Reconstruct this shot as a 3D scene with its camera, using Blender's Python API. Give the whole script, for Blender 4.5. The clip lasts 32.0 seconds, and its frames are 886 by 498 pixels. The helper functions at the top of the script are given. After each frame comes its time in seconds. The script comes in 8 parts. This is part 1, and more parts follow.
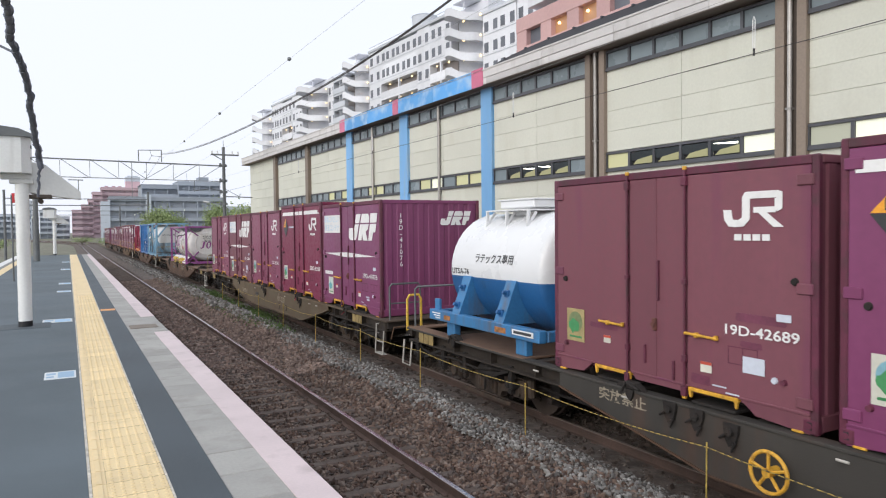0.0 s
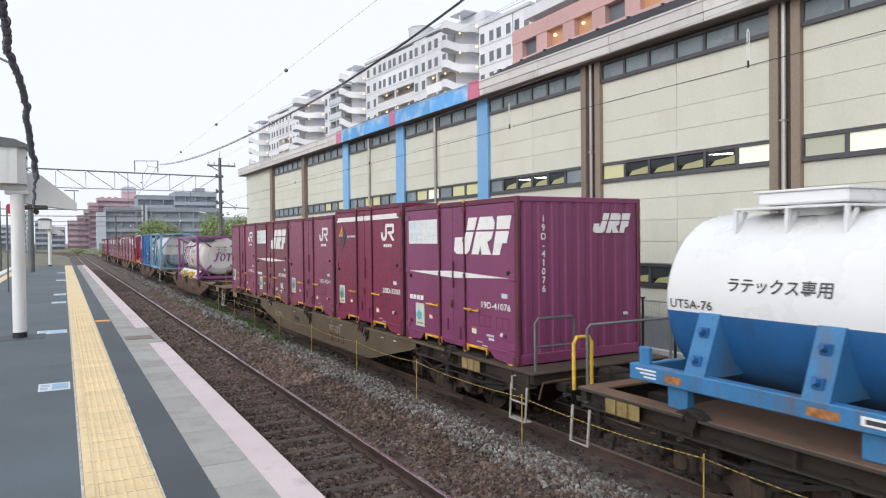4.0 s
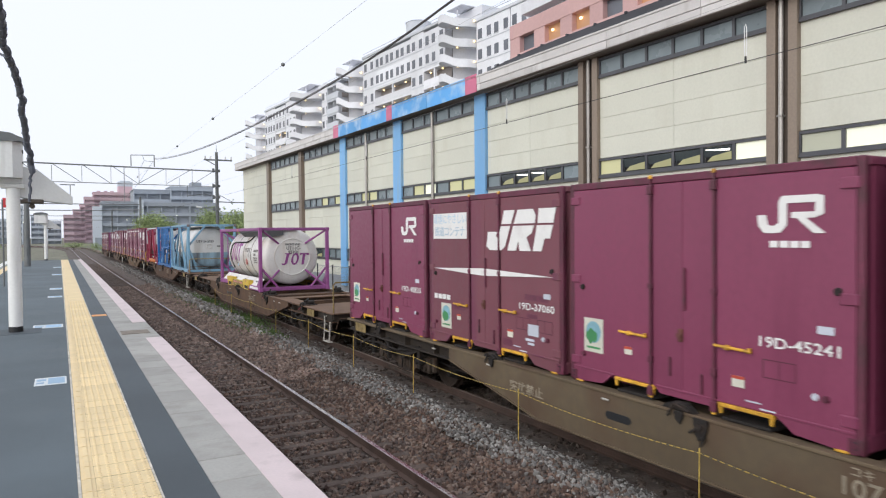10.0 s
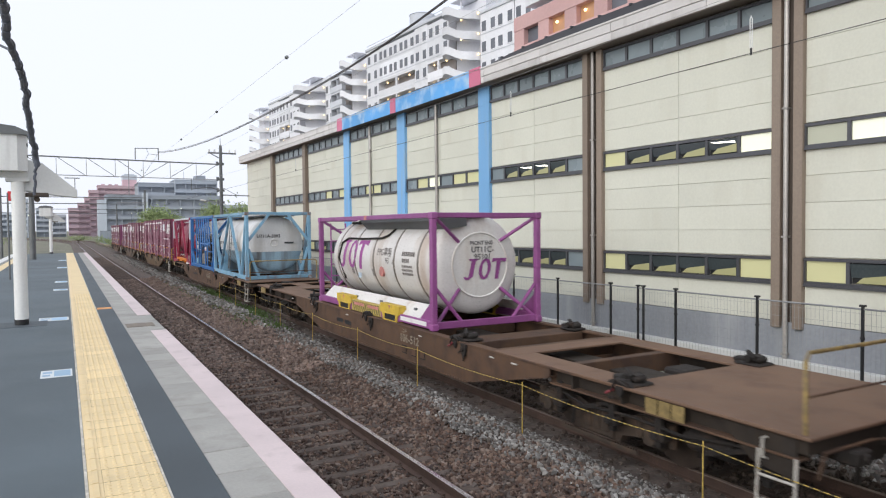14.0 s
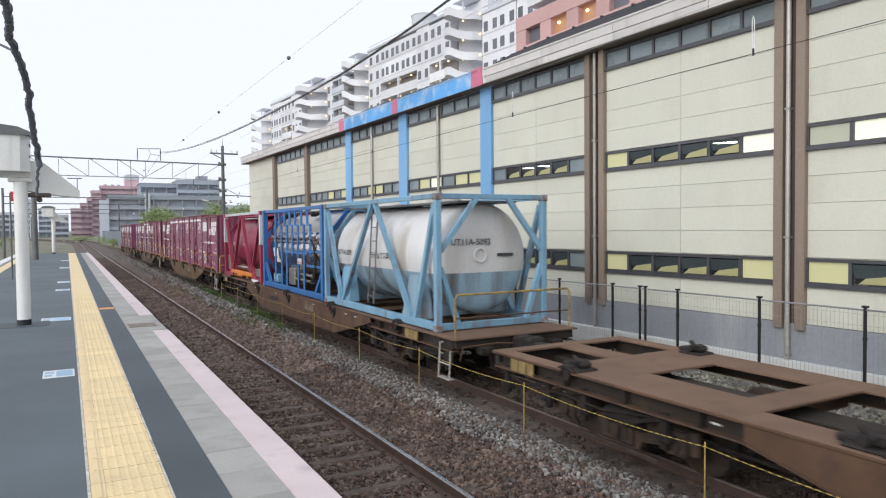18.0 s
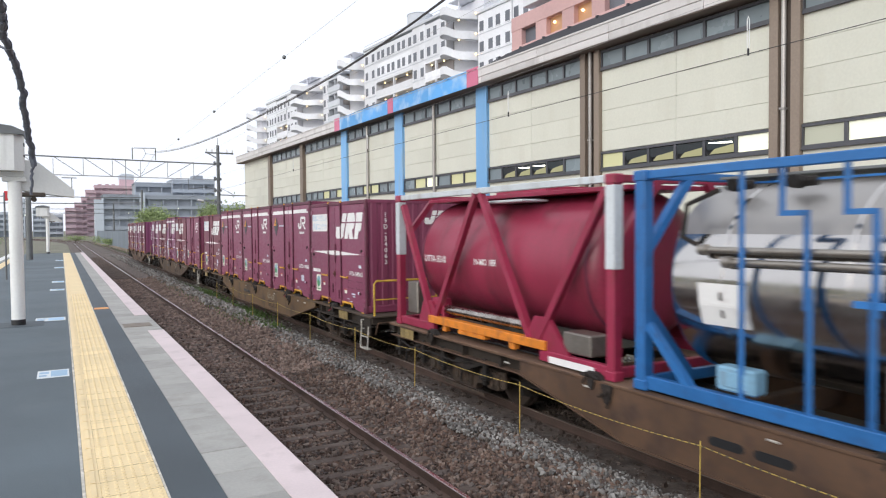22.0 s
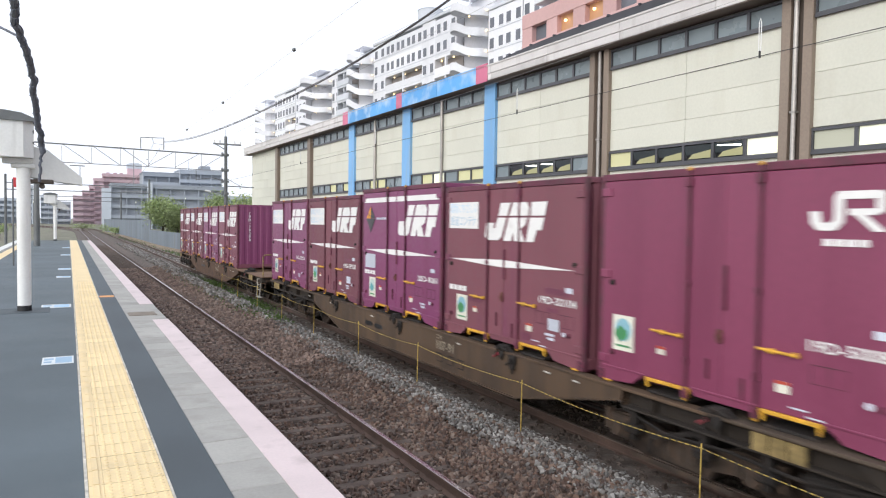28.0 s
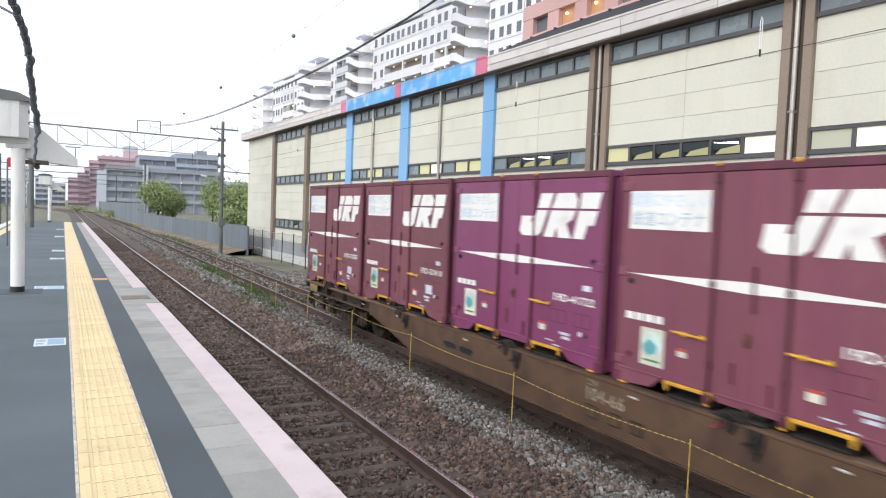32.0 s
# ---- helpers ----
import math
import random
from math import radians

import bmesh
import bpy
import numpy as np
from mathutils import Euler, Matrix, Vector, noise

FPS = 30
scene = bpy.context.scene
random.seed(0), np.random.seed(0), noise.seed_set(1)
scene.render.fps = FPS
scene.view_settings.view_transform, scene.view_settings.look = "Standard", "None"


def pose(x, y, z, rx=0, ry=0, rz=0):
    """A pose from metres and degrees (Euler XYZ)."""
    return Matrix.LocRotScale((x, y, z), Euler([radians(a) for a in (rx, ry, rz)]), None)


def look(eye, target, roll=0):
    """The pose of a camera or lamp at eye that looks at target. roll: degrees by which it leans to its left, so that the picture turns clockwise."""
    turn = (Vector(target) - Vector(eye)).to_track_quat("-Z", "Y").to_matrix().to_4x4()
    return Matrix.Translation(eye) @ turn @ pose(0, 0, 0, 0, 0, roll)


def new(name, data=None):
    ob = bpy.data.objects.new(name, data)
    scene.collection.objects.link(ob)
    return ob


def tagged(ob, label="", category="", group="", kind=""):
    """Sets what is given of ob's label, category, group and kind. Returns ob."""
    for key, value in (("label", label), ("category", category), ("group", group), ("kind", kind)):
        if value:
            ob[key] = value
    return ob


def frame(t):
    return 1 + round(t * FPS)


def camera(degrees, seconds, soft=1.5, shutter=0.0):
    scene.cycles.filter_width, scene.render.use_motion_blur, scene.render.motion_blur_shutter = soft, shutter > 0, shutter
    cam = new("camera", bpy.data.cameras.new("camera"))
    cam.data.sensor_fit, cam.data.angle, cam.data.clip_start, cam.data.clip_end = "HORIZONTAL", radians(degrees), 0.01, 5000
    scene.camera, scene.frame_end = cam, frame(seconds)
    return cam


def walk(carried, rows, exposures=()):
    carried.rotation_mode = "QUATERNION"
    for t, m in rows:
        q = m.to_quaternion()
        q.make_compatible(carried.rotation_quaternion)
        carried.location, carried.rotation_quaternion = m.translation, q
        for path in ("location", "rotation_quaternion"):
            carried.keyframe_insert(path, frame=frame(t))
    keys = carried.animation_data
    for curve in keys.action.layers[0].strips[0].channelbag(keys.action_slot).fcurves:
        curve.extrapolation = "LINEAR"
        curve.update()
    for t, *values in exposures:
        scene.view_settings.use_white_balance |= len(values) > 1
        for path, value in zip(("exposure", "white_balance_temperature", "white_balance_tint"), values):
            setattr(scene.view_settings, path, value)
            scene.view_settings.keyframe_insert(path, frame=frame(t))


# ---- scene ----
# A freight train rolls past a station platform under a white evening sky.
# x runs across the tracks, y along them, z up from the rail heads of the goods track.
EYE = (0.0, 0.0, 2.88)
PLAT = 1.08          # platform surface
T1, T2 = 3.16, 6.985  # centre lines of the two tracks
SEC = 32.0


def aim(yaw, pitch, roll):
    a, b = radians(yaw), radians(pitch)
    d = (math.sin(a) * math.cos(b), math.cos(a) * math.cos(b), math.sin(b))
    return look(EYE, (d[0] * 10 + EYE[0], d[1] * 10 + EYE[1], d[2] * 10 + EYE[2]), roll)


cam = camera(65.77, SEC, soft=1.15, shutter=0.45)
walk(cam, [(t, aim(yaw, pitch, roll)) for t, yaw, pitch, roll in [
    (0.0, 28.69, -1.73, -0.63), (0.5, 29.22, -1.63, -0.63), (1.0, 29.86, -1.56, -0.69), (1.5, 30.41, -1.57, -0.58), (2.0, 30.01, -1.39, -0.63),
    (2.5, 29.47, -0.94, -0.63), (3.0, 29.20, -0.84, -0.63), (3.5, 29.07, -0.76, -0.63), (5.5, 28.90, -1.21, -0.59), (6.0, 28.92, -1.16, -0.59),
    (6.5, 28.99, -1.11, -0.59), (7.0, 29.12, -0.98, -0.58), (7.5, 29.17, -0.86, -0.58), (8.0, 29.17, -0.93, -0.55), (8.5, 29.15, -1.14, -0.53),
    (9.0, 29.19, -1.26, -0.48), (9.5, 29.18, -1.29, -0.50), (10.0, 29.25, -1.25, -0.51), (10.5, 29.31, -1.29, -0.57), (11.0, 29.32, -1.36, -0.52),
    (11.5, 29.17, -1.39, -0.49), (12.0, 29.00, -1.45, -0.51), (12.5, 28.97, -1.50, -0.48), (13.0, 28.97, -1.58, -0.48), (13.5, 29.01, -1.72, -0.47),
    (14.0, 28.92, -1.83, -0.54), (14.5, 28.93, -1.83, -0.53), (16.5, 28.79, -1.86, -0.51), (17.0, 28.75, -1.82, -0.52), (17.5, 28.76, -1.77, -0.53),
    (18.0, 28.77, -1.79, -0.51), (18.5, 28.75, -1.78, -0.51), (19.0, 28.72, -1.72, -0.54), (19.5, 28.76, -1.75, -0.48), (20.0, 28.74, -1.77, -0.49),
    (20.5, 28.77, -1.83, -0.56), (21.0, 28.89, -1.82, -0.58), (21.5, 29.03, -1.82, -0.57), (22.0, 29.12, -1.83, -0.52), (22.5, 29.20, -1.94, -0.49),
    (23.0, 29.64, -2.38, -0.48), (23.5, 29.85, -2.63, -0.55), (24.0, 29.87, -2.71, -0.54), (24.5, 29.80, -2.79, -0.53), (25.0, 29.65, -2.92, -0.51),
    (25.5, 29.54, -3.03, -0.46), (27.5, 28.72, -2.23, 0.53), (28.0, 28.68, -2.15, 0.80), (28.5, 28.69, -2.15, 0.99), (29.0, 28.80, -2.17, 1.04),
    (29.5, 28.91, -2.22, 1.00), (30.0, 29.04, -2.34, 0.93), (30.5, 29.13, -2.61, 1.20), (31.0, 29.11, -2.73, 1.33), (31.5, 29.09, -2.84, 1.75),
    (32.0, 29.09, -2.90, 2.21)]],
     exposures=[(0.0, -0.08), (17.0, -0.08), (21.5, -0.02), (22.3, 0.1), (23.0, 0.2), (23.8, 0.2), (25.0, 0.09), (28.0, 0.17), (32.0, 0.2)])

# ---------------------------------------------------------------- light
world = bpy.data.worlds.new("world")
scene.world = world
world.use_nodes = True
wn = world.node_tree
wn.nodes.clear()
w_out = wn.nodes.new("ShaderNodeOutputWorld")
w_bg = wn.nodes.new("ShaderNodeBackground")
w_sky = wn.nodes.new("ShaderNodeTexSky")
w_sky.sky_type, w_sky.sun_disc = "NISHITA", False
w_sky.sun_elevation, w_sky.sun_rotation = radians(24), radians(-112)
w_sky.air_density, w_sky.dust_density, w_sky.ozone_density = 1.0, 6.0, 1.0
w_mix = wn.nodes.new("ShaderNodeMix")
w_mix.data_type = "RGBA"
w_mix.inputs[0].default_value = 0.86        # the cloud sheet hides most of the sky
w_mix.inputs[7].default_value = (11.3, 11.8, 12.95, 1)
wn.links.new(w_sky.outputs[0], w_mix.inputs[6])
wn.links.new(w_mix.outputs[2], w_bg.inputs[0])
w_bg.inputs[1].default_value = 0.1
wn.links.new(w_bg.outputs[0], w_out.inputs[0])

sun_data = bpy.data.lights.new("sun", "SUN")
sun_data.energy, sun_data.angle, sun_data.color = 1.5, radians(45), (1.0, 0.98, 0.95)
sun = new("sun", sun_data)
sun.matrix_world = look((-60, -14, 30), (6, 12, 0))


# ---------------------------------------------------------------- materials
def mat(name, col, rough=0.6, metal=0.0, var=0.15, s1=1.2, s2=25.0, dirt=None, dirt_at=0.62, dirt_amt=0.6,
        bump=0.15, bscale=60.0, streak=False, coat=0.0, rnd=0.12, spec=0.5):
    """A painted or raw surface: broad and fine mottling, patches of dirt, fine relief."""
    m = bpy.data.materials.new(name)
    m.use_nodes = True
    nt = m.node_tree
    nd, ln = nt.nodes, nt.links
    bs = nd["Principled BSDF"]
    bs.inputs["Roughness"].default_value, bs.inputs["Metallic"].default_value = rough, metal
    bs.inputs["Coat Weight"].default_value = coat
    bs.inputs["Specular IOR Level"].default_value = spec
    tc, inf = nd.new("ShaderNodeTexCoord"), nd.new("ShaderNodeObjectInfo")
    off = nd.new("ShaderNodeVectorMath")
    off.operation = "MULTIPLY_ADD"
    comb = nd.new("ShaderNodeCombineXYZ")
    for i in range(3):
        ln.new(inf.outputs["Random"], comb.inputs[i])
    ln.new(comb.outputs[0], off.inputs[0])
    off.inputs[1].default_value = (37.0, 53.0, 71.0)
    ln.new(tc.outputs["Object"], off.inputs[2])
    vec = off.outputs[0]
    if streak:
        st = nd.new("ShaderNodeMapping")
        st.inputs["Scale"].default_value = (1.0, 1.0, 0.12)
        ln.new(vec, st.inputs[0])
        svec = st.outputs[0]
    else:
        svec = vec

    def tex(scale, v, detail=4.0):
        n = nd.new("ShaderNodeTexNoise")
        n.inputs["Scale"].default_value, n.inputs["Detail"].default_value = scale, detail
        ln.new(v, n.inputs["Vector"])
        return n.outputs["Fac"]

    def rng(src, a, b, lo=0.3, hi=0.7):
        r = nd.new("ShaderNodeMapRange")
        r.inputs[1].default_value, r.inputs[2].default_value = lo, hi
        r.inputs[3].default_value, r.inputs[4].default_value = a, b
        ln.new(src, r.inputs[0])
        return r.outputs[0]

    n1, n2 = tex(s1, svec), tex(s2, vec, 6.0)
    mul = nd.new("ShaderNodeMath")
    mul.operation = "MULTIPLY"
    ln.new(rng(n1, 1 - var, 1 + var), mul.inputs[0])
    ln.new(rng(n2, 1 - var * 0.7, 1 + var * 0.7), mul.inputs[1])
    mr = nd.new("ShaderNodeMath")
    mr.operation = "MULTIPLY"
    ln.new(mul.outputs[0], mr.inputs[0])
    ln.new(rng(inf.outputs["Random"], 1 - rnd, 1 + rnd, 0, 1), mr.inputs[1])
    sc = nd.new("ShaderNodeVectorMath")
    sc.operation = "SCALE"
    sc.inputs[0].default_value = col
    ln.new(mr.outputs[0], sc.inputs["Scale"])
    out = sc.outputs[0]
    if dirt:
        mx = nd.new("ShaderNodeMix")
        mx.data_type = "RGBA"
        n3 = tex(s1 * 2.3, svec, 8.0)
        ln.new(rng(n3, 0.0, dirt_amt, dirt_at - 0.06, dirt_at + 0.14), mx.inputs[0])
        ln.new(out, mx.inputs[6])
        mx.inputs[7].default_value = (*dirt, 1)
        out = mx.outputs[2]
    ln.new(out, bs.inputs["Base Color"])
    rr = rng(n2, max(0.02, rough - 0.1), min(1, rough + 0.1))
    ln.new(rr, bs.inputs["Roughness"])
    if bump:
        b = nd.new("ShaderNodeBump")
        b.inputs["Strength"].default_value, b.inputs["Distance"].default_value = bump, 0.01
        ln.new(tex(bscale, vec, 5.0), b.inputs["Height"])
        ln.new(b.outputs[0], bs.inputs["Normal"])
    return m


def glow(name, col, power):
    m = bpy.data.materials.new(name)
    m.use_nodes = True
    b = m.node_tree.nodes["Principled BSDF"]
    b.inputs["Base Color"].default_value = (*col, 1)
    b.inputs["Emission Color"].default_value = (*col, 1)
    b.inputs["Emission Strength"].default_value = power
    b.inputs["Roughness"].default_value = 0.3
    return m


def vivid(name, islands, rough=0.9, bump=0.3):
    """Colour by island of the mesh, for loose stones and leaves; islands: colour stops."""
    m = bpy.data.materials.new(name)
    m.use_nodes = True
    nd, ln = m.node_tree.nodes, m.node_tree.links
    bs = nd["Principled BSDF"]
    bs.inputs["Roughness"].default_value = rough
    g = nd.new("ShaderNodeNewGeometry")
    r = nd.new("ShaderNodeValToRGB")
    el = r.color_ramp.elements
    while len(el) < len(islands):
        el.new(0.5)
    for i, c in enumerate(islands):
        el[i].position = i / (len(islands) - 1)
        el[i].color = (*c, 1)
    ln.new(g.outputs["Random Per Island"], r.inputs[0])
    tc, n = nd.new("ShaderNodeTexCoord"), nd.new("ShaderNodeTexNoise")
    n.inputs["Scale"].default_value = 1.3
    ln.new(tc.outputs["Object"], n.inputs["Vector"])
    mr = nd.new("ShaderNodeMapRange")
    mr.inputs[1].default_value, mr.inputs[2].default_value = 0.3, 0.7
    mr.inputs[3].default_value, mr.inputs[4].default_value = 0.75, 1.25
    ln.new(n.outputs["Fac"], mr.inputs[0])
    sc = nd.new("ShaderNodeVectorMath")
    sc.operation = "SCALE"
    ln.new(r.outputs[0], sc.inputs[0])
    ln.new(mr.outputs[0], sc.inputs["Scale"])
    ln.new(sc.outputs[0], bs.inputs["Base Color"])
    return m


ASPHALT = mat("asphalt", (0.083, 0.106, 0.121), 0.75, var=0.18, s1=0.5, s2=90, bump=0.5, bscale=220, dirt=(0.115, 0.138, 0.15), dirt_at=0.58)
STRIP = mat("dark_strip", (0.057, 0.072, 0.084), 0.7, var=0.14, s1=0.8, s2=80, bump=0.4, bscale=200)
TACTILE = mat("tactile_yellow", (0.75, 0.59, 0.335), 0.6, var=0.06, s1=2, s2=40, dirt=(0.55, 0.43, 0.25), dirt_at=0.63, dirt_amt=0.5, rnd=0.035)
SLAB = mat("concrete_slab", (0.35, 0.345, 0.325), 0.85, var=0.1, s1=1.5, s2=40, rnd=0.09, dirt=(0.25, 0.24, 0.22), dirt_at=0.57, bump=0.3, bscale=120)
PINK = mat("pink_paint", (0.6, 0.505, 0.51), 0.6, var=0.07, s1=1.5, s2=50, dirt=(0.4, 0.33, 0.33), dirt_at=0.6, rnd=0.04)
CONC = mat("concrete", (0.3, 0.3, 0.29), 0.85, var=0.18, s1=0.8, s2=20, dirt=(0.17, 0.16, 0.15), dirt_at=0.55, streak=True)
BED = mat("ballast_bed", (0.1, 0.078, 0.068), 0.95, var=0.45, s1=3.0, s2=28, bump=1.0, bscale=24, dirt=(0.16, 0.15, 0.14), dirt_at=0.58)
SOIL = mat("ground_soil", (0.17, 0.158, 0.125), 0.95, var=0.4, s1=0.35, s2=9, bump=0.8, bscale=14, dirt=(0.14, 0.17, 0.09), dirt_at=0.5)
RAILTOP = mat("rail_steel", (0.72, 0.69, 0.69), 0.24, 1.0, var=0.06, s1=2, s2=60, bump=0.0)
RAILBR = mat("rail_brown", (0.25, 0.195, 0.165), 0.6, 0.5, var=0.25, s1=2, s2=60, bump=0.1)
RAILSIDE = mat("rail_rust", (0.085, 0.053, 0.042), 0.85, var=0.3, s1=2, s2=40, bump=0.4)
SLEEPER = mat("sleeper_concrete", (0.094, 0.07, 0.058), 0.95, var=0.3, s1=2.5, s2=30, dirt=(0.15, 0.125, 0.11), dirt_at=0.56, bump=0.5)
CREAM = mat("cream_wall", (0.64, 0.645, 0.56), 0.75, var=0.05, s1=0.5, s2=18, dirt=(0.5, 0.47, 0.37), dirt_at=0.63, dirt_amt=0.3, streak=True, rnd=0.02, bump=0.12)
JOINT = mat("wall_joint", (0.6, 0.57, 0.49), 0.9)
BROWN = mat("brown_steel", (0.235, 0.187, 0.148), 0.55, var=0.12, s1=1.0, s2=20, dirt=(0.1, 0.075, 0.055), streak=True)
# Brown for dark soffits; column recesses carry their shade in this colour too
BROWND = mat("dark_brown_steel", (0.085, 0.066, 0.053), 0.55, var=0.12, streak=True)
FRAME = mat("window_frame", (0.085, 0.087, 0.097), 0.45, 0.2, var=0.1)
SKYBLUE = mat("sky_blue_paint", (0.19, 0.42, 0.72), 0.5, var=0.07, dirt=(0.32, 0.42, 0.5), dirt_at=0.62, streak=True)
SIGNBLUE = mat("sign_blue", (0.1, 0.36, 0.74), 0.45, var=0.06, s1=0.6, dirt=(0.45, 0.62, 0.8), dirt_at=0.53, dirt_amt=0.9)
SIGNPINK = mat("sign_pink", (0.58, 0.16, 0.26), 0.5, var=0.08)
FASCIA = mat("eave_fascia", (0.61, 0.59, 0.58), 0.6, var=0.06, s1=0.6, dirt=(0.27, 0.24, 0.22), streak=True)
SOFFIT = mat("eave_soffit", (0.2, 0.165, 0.14), 0.8)
ROOF = mat("roof_sheet", (0.07, 0.07, 0.08), 0.5, 0.3, var=0.15)
PIPE = mat("galvanised_pipe", (0.5, 0.5, 0.5), 0.35, 0.6, var=0.12)
GLASSDK = mat("window_glass", (0.06, 0.075, 0.08), 0.08, 0.0, var=0.15, s1=0.7, bump=0.0, spec=0.8)
GLASSFR = mat("frosted_glass", (0.2, 0.245, 0.265), 0.3, 0.0, var=0.12, s1=0.8, s2=1.5, bump=0.0)
LIT = glow("lit_pane", (0.54, 0.53, 0.3), 0.24)
DIM = glow("dim_room", (0.34, 0.33, 0.17), 0.2)
DIMF = glow("dim_frosted_pane", (0.42, 0.43, 0.34), 0.22)
LITW = glow("bright_pane", (0.82, 0.84, 0.68), 0.42)
TUBE = glow("lamp_tube", (1.0, 0.97, 0.85), 3.0)
WARM = glow("warm_lamp", (1.0, 0.72, 0.36), 3.0)
WHITEP = mat("white_paint", (0.72, 0.73, 0.72), 0.45, var=0.05, s1=1.5, dirt=(0.5, 0.5, 0.48), dirt_at=0.63, streak=True)
BLACKP = mat("black_paint", (0.014, 0.015, 0.017), 0.5, var=0.2)
CABLE = mat("cable_black", (0.11, 0.122, 0.155), 0.6, var=0.3, s1=12)
STEELG = mat("galvanised_steel", (0.16, 0.17, 0.175), 0.6, 0.4, var=0.15, s1=1.5)
THINW = mat("wire_thin", (0.3, 0.3, 0.3), 0.5, 0.3)
WIRE = mat("wire_copper", (0.05, 0.045, 0.045), 0.7, 0.0)
ROPE = mat("rope_yellow", (0.42, 0.3, 0.07), 0.8, var=0.3, s1=30, s2=90)


# ---------------------------------------------------------------- mesh tools
class MB:
    """Collects faces of one mesh."""

    def __init__(self):
        self.v, self.f, self.s = [], [], []

    def add(self, vs, fs, smooth=False):
        k = len(self.v)
        self.v += [tuple(p) for p in vs]
        self.f += [tuple(i + k for i in f) for f in fs]
        self.s += [smooth] * len(fs)
        return self

    def box(self, x0, x1, y0, y1, z0, z1, c=0.0):
        if c <= 0:
            vs = [(x, y, z) for x in (x0, x1) for y in (y0, y1) for z in (z0, z1)]
            return self.add(vs, [(0, 1, 3, 2), (4, 6, 7, 5), (0, 4, 5, 1), (2, 3, 7, 6), (0, 2, 6, 4), (1, 5, 7, 3)])
        lo, hi = (x0, y0, z0), (x1, y1, z1)
        idx, vs = {}, []
        for s in ((a, b, d) for a in (0, 1) for b in (0, 1) for d in (0, 1)):
            for ax in range(3):
                p = []
                for k in range(3):
                    e = (hi if s[k] else lo)[k]
                    p.append(e if k == ax else e + (-c if s[k] else c))
                idx[s, ax] = len(vs)
                vs.append(p)
        fs = []
        for ax in range(3):
            o = [k for k in range(3) if k != ax]
            for side in (0, 1):
                q = []
                for a, b in ((0, 0), (1, 0), (1, 1), (0, 1)):
                    s = [0, 0, 0]
                    s[ax], s[o[0]], s[o[1]] = side, a, b
                    q.append(idx[tuple(s), ax])
                fs.append(q if (side == 1) != (ax == 1) else q[::-1])
            for a in (0, 1):
                for b in (0, 1):
                    s0, s1 = [0, 0, 0], [0, 0, 0]
                    s0[o[0]], s0[o[1]], s0[ax] = a, b, 0
                    s1[o[0]], s1[o[1]], s1[ax] = a, b, 1
                    fs.append([idx[tuple(s0), o[0]], idx[tuple(s1), o[0]], idx[tuple(s1), o[1]], idx[tuple(s0), o[1]]])
        for s in ((a, b, d) for a in (0, 1) for b in (0, 1) for d in (0, 1)):
            fs.append([idx[s, 0], idx[s, 1], idx[s, 2]])
        return self.add(vs, fs)

    def cyl(self, p0, p1, r0, r1=None, n=12, caps=True):
        r1 = r0 if r1 is None else r1
        a, b = Vector(p0), Vector(p1)
        d = (b - a).normalized()
        u = d.orthogonal().normalized()
        w = d.cross(u)
        vs = []
        for c, r in ((a, r0), (b, r1)):
            for i in range(n):
                q = 2 * math.pi * i / n
                vs.append(c + u * (r * math.cos(q)) + w * (r * math.sin(q)))
        self.add(vs, [(i, (i + 1) % n, n + (i + 1) % n, n + i) for i in range(n)], True)
        if caps:
            self.add(vs[:n], [tuple(range(n))[::-1]])
            self.add(vs[n:], [tuple(range(n))])
        return self

    def tube(self, path, r, n=6, closed=False):
        pts = [Vector(p) for p in path]
        vs, m = [], len(pts)
        ref = None
        for i, p in enumerate(pts):
            d = (pts[min(i + 1, m - 1)] - pts[max(i - 1, 0)]).normalized()
            if ref is None:
                ref = d.orthogonal().normalized()
            ref = (ref - d * ref.dot(d)).normalized()
            w = d.cross(ref)
            for k in range(n):
                q = 2 * math.pi * k / n
                vs.append(p + ref * (r * math.cos(q)) + w * (r * math.sin(q)))
        fs = [(i * n + k, i * n + (k + 1) % n, (i + 1) * n + (k + 1) % n, (i + 1) * n + k) for i in range(m - 1) for k in range(n)]
        self.add(vs, fs, True)
        return self.add(vs[:n] + vs[-n:], [tuple(range(n))[::-1], tuple(range(n, 2 * n))])

    def prism(self, pts, ax, a0, a1):
        """A polygon, in the two axes other than ax in their order, drawn out along ax from a0 to a1."""
        def up(p, a):
            return (a, p[0], p[1]) if ax == 0 else (p[0], a, p[1]) if ax == 1 else (p[0], p[1], a)
        n = len(pts)
        vs = [up(p, a0) for p in pts] + [up(p, a1) for p in pts]
        return self.add(vs, [tuple(range(n))[::-1], tuple(range(n, 2 * n))] + [(i, (i + 1) % n, n + (i + 1) % n, n + i) for i in range(n)])

    def lathe(self, prof, cx, cz, n=40, a0=0.0, a1=2 * math.pi):
        """Profile of (y, r) turned round an axis along y."""
        full = abs(a1 - a0 - 2 * math.pi) < 1e-6
        k = n if full else n + 1
        vs = [(cx + r * math.cos(a0 + (a1 - a0) * i / n), y, cz + r * math.sin(a0 + (a1 - a0) * i / n)) for y, r in prof for i in range(k)]
        fs = []
        for j in range(len(prof) - 1):
            for i in range(n):
                i2 = (i + 1) % k
                fs.append((j * k + i, j * k + i2, (j + 1) * k + i2, (j + 1) * k + i))
        return self.add(vs, fs, True)

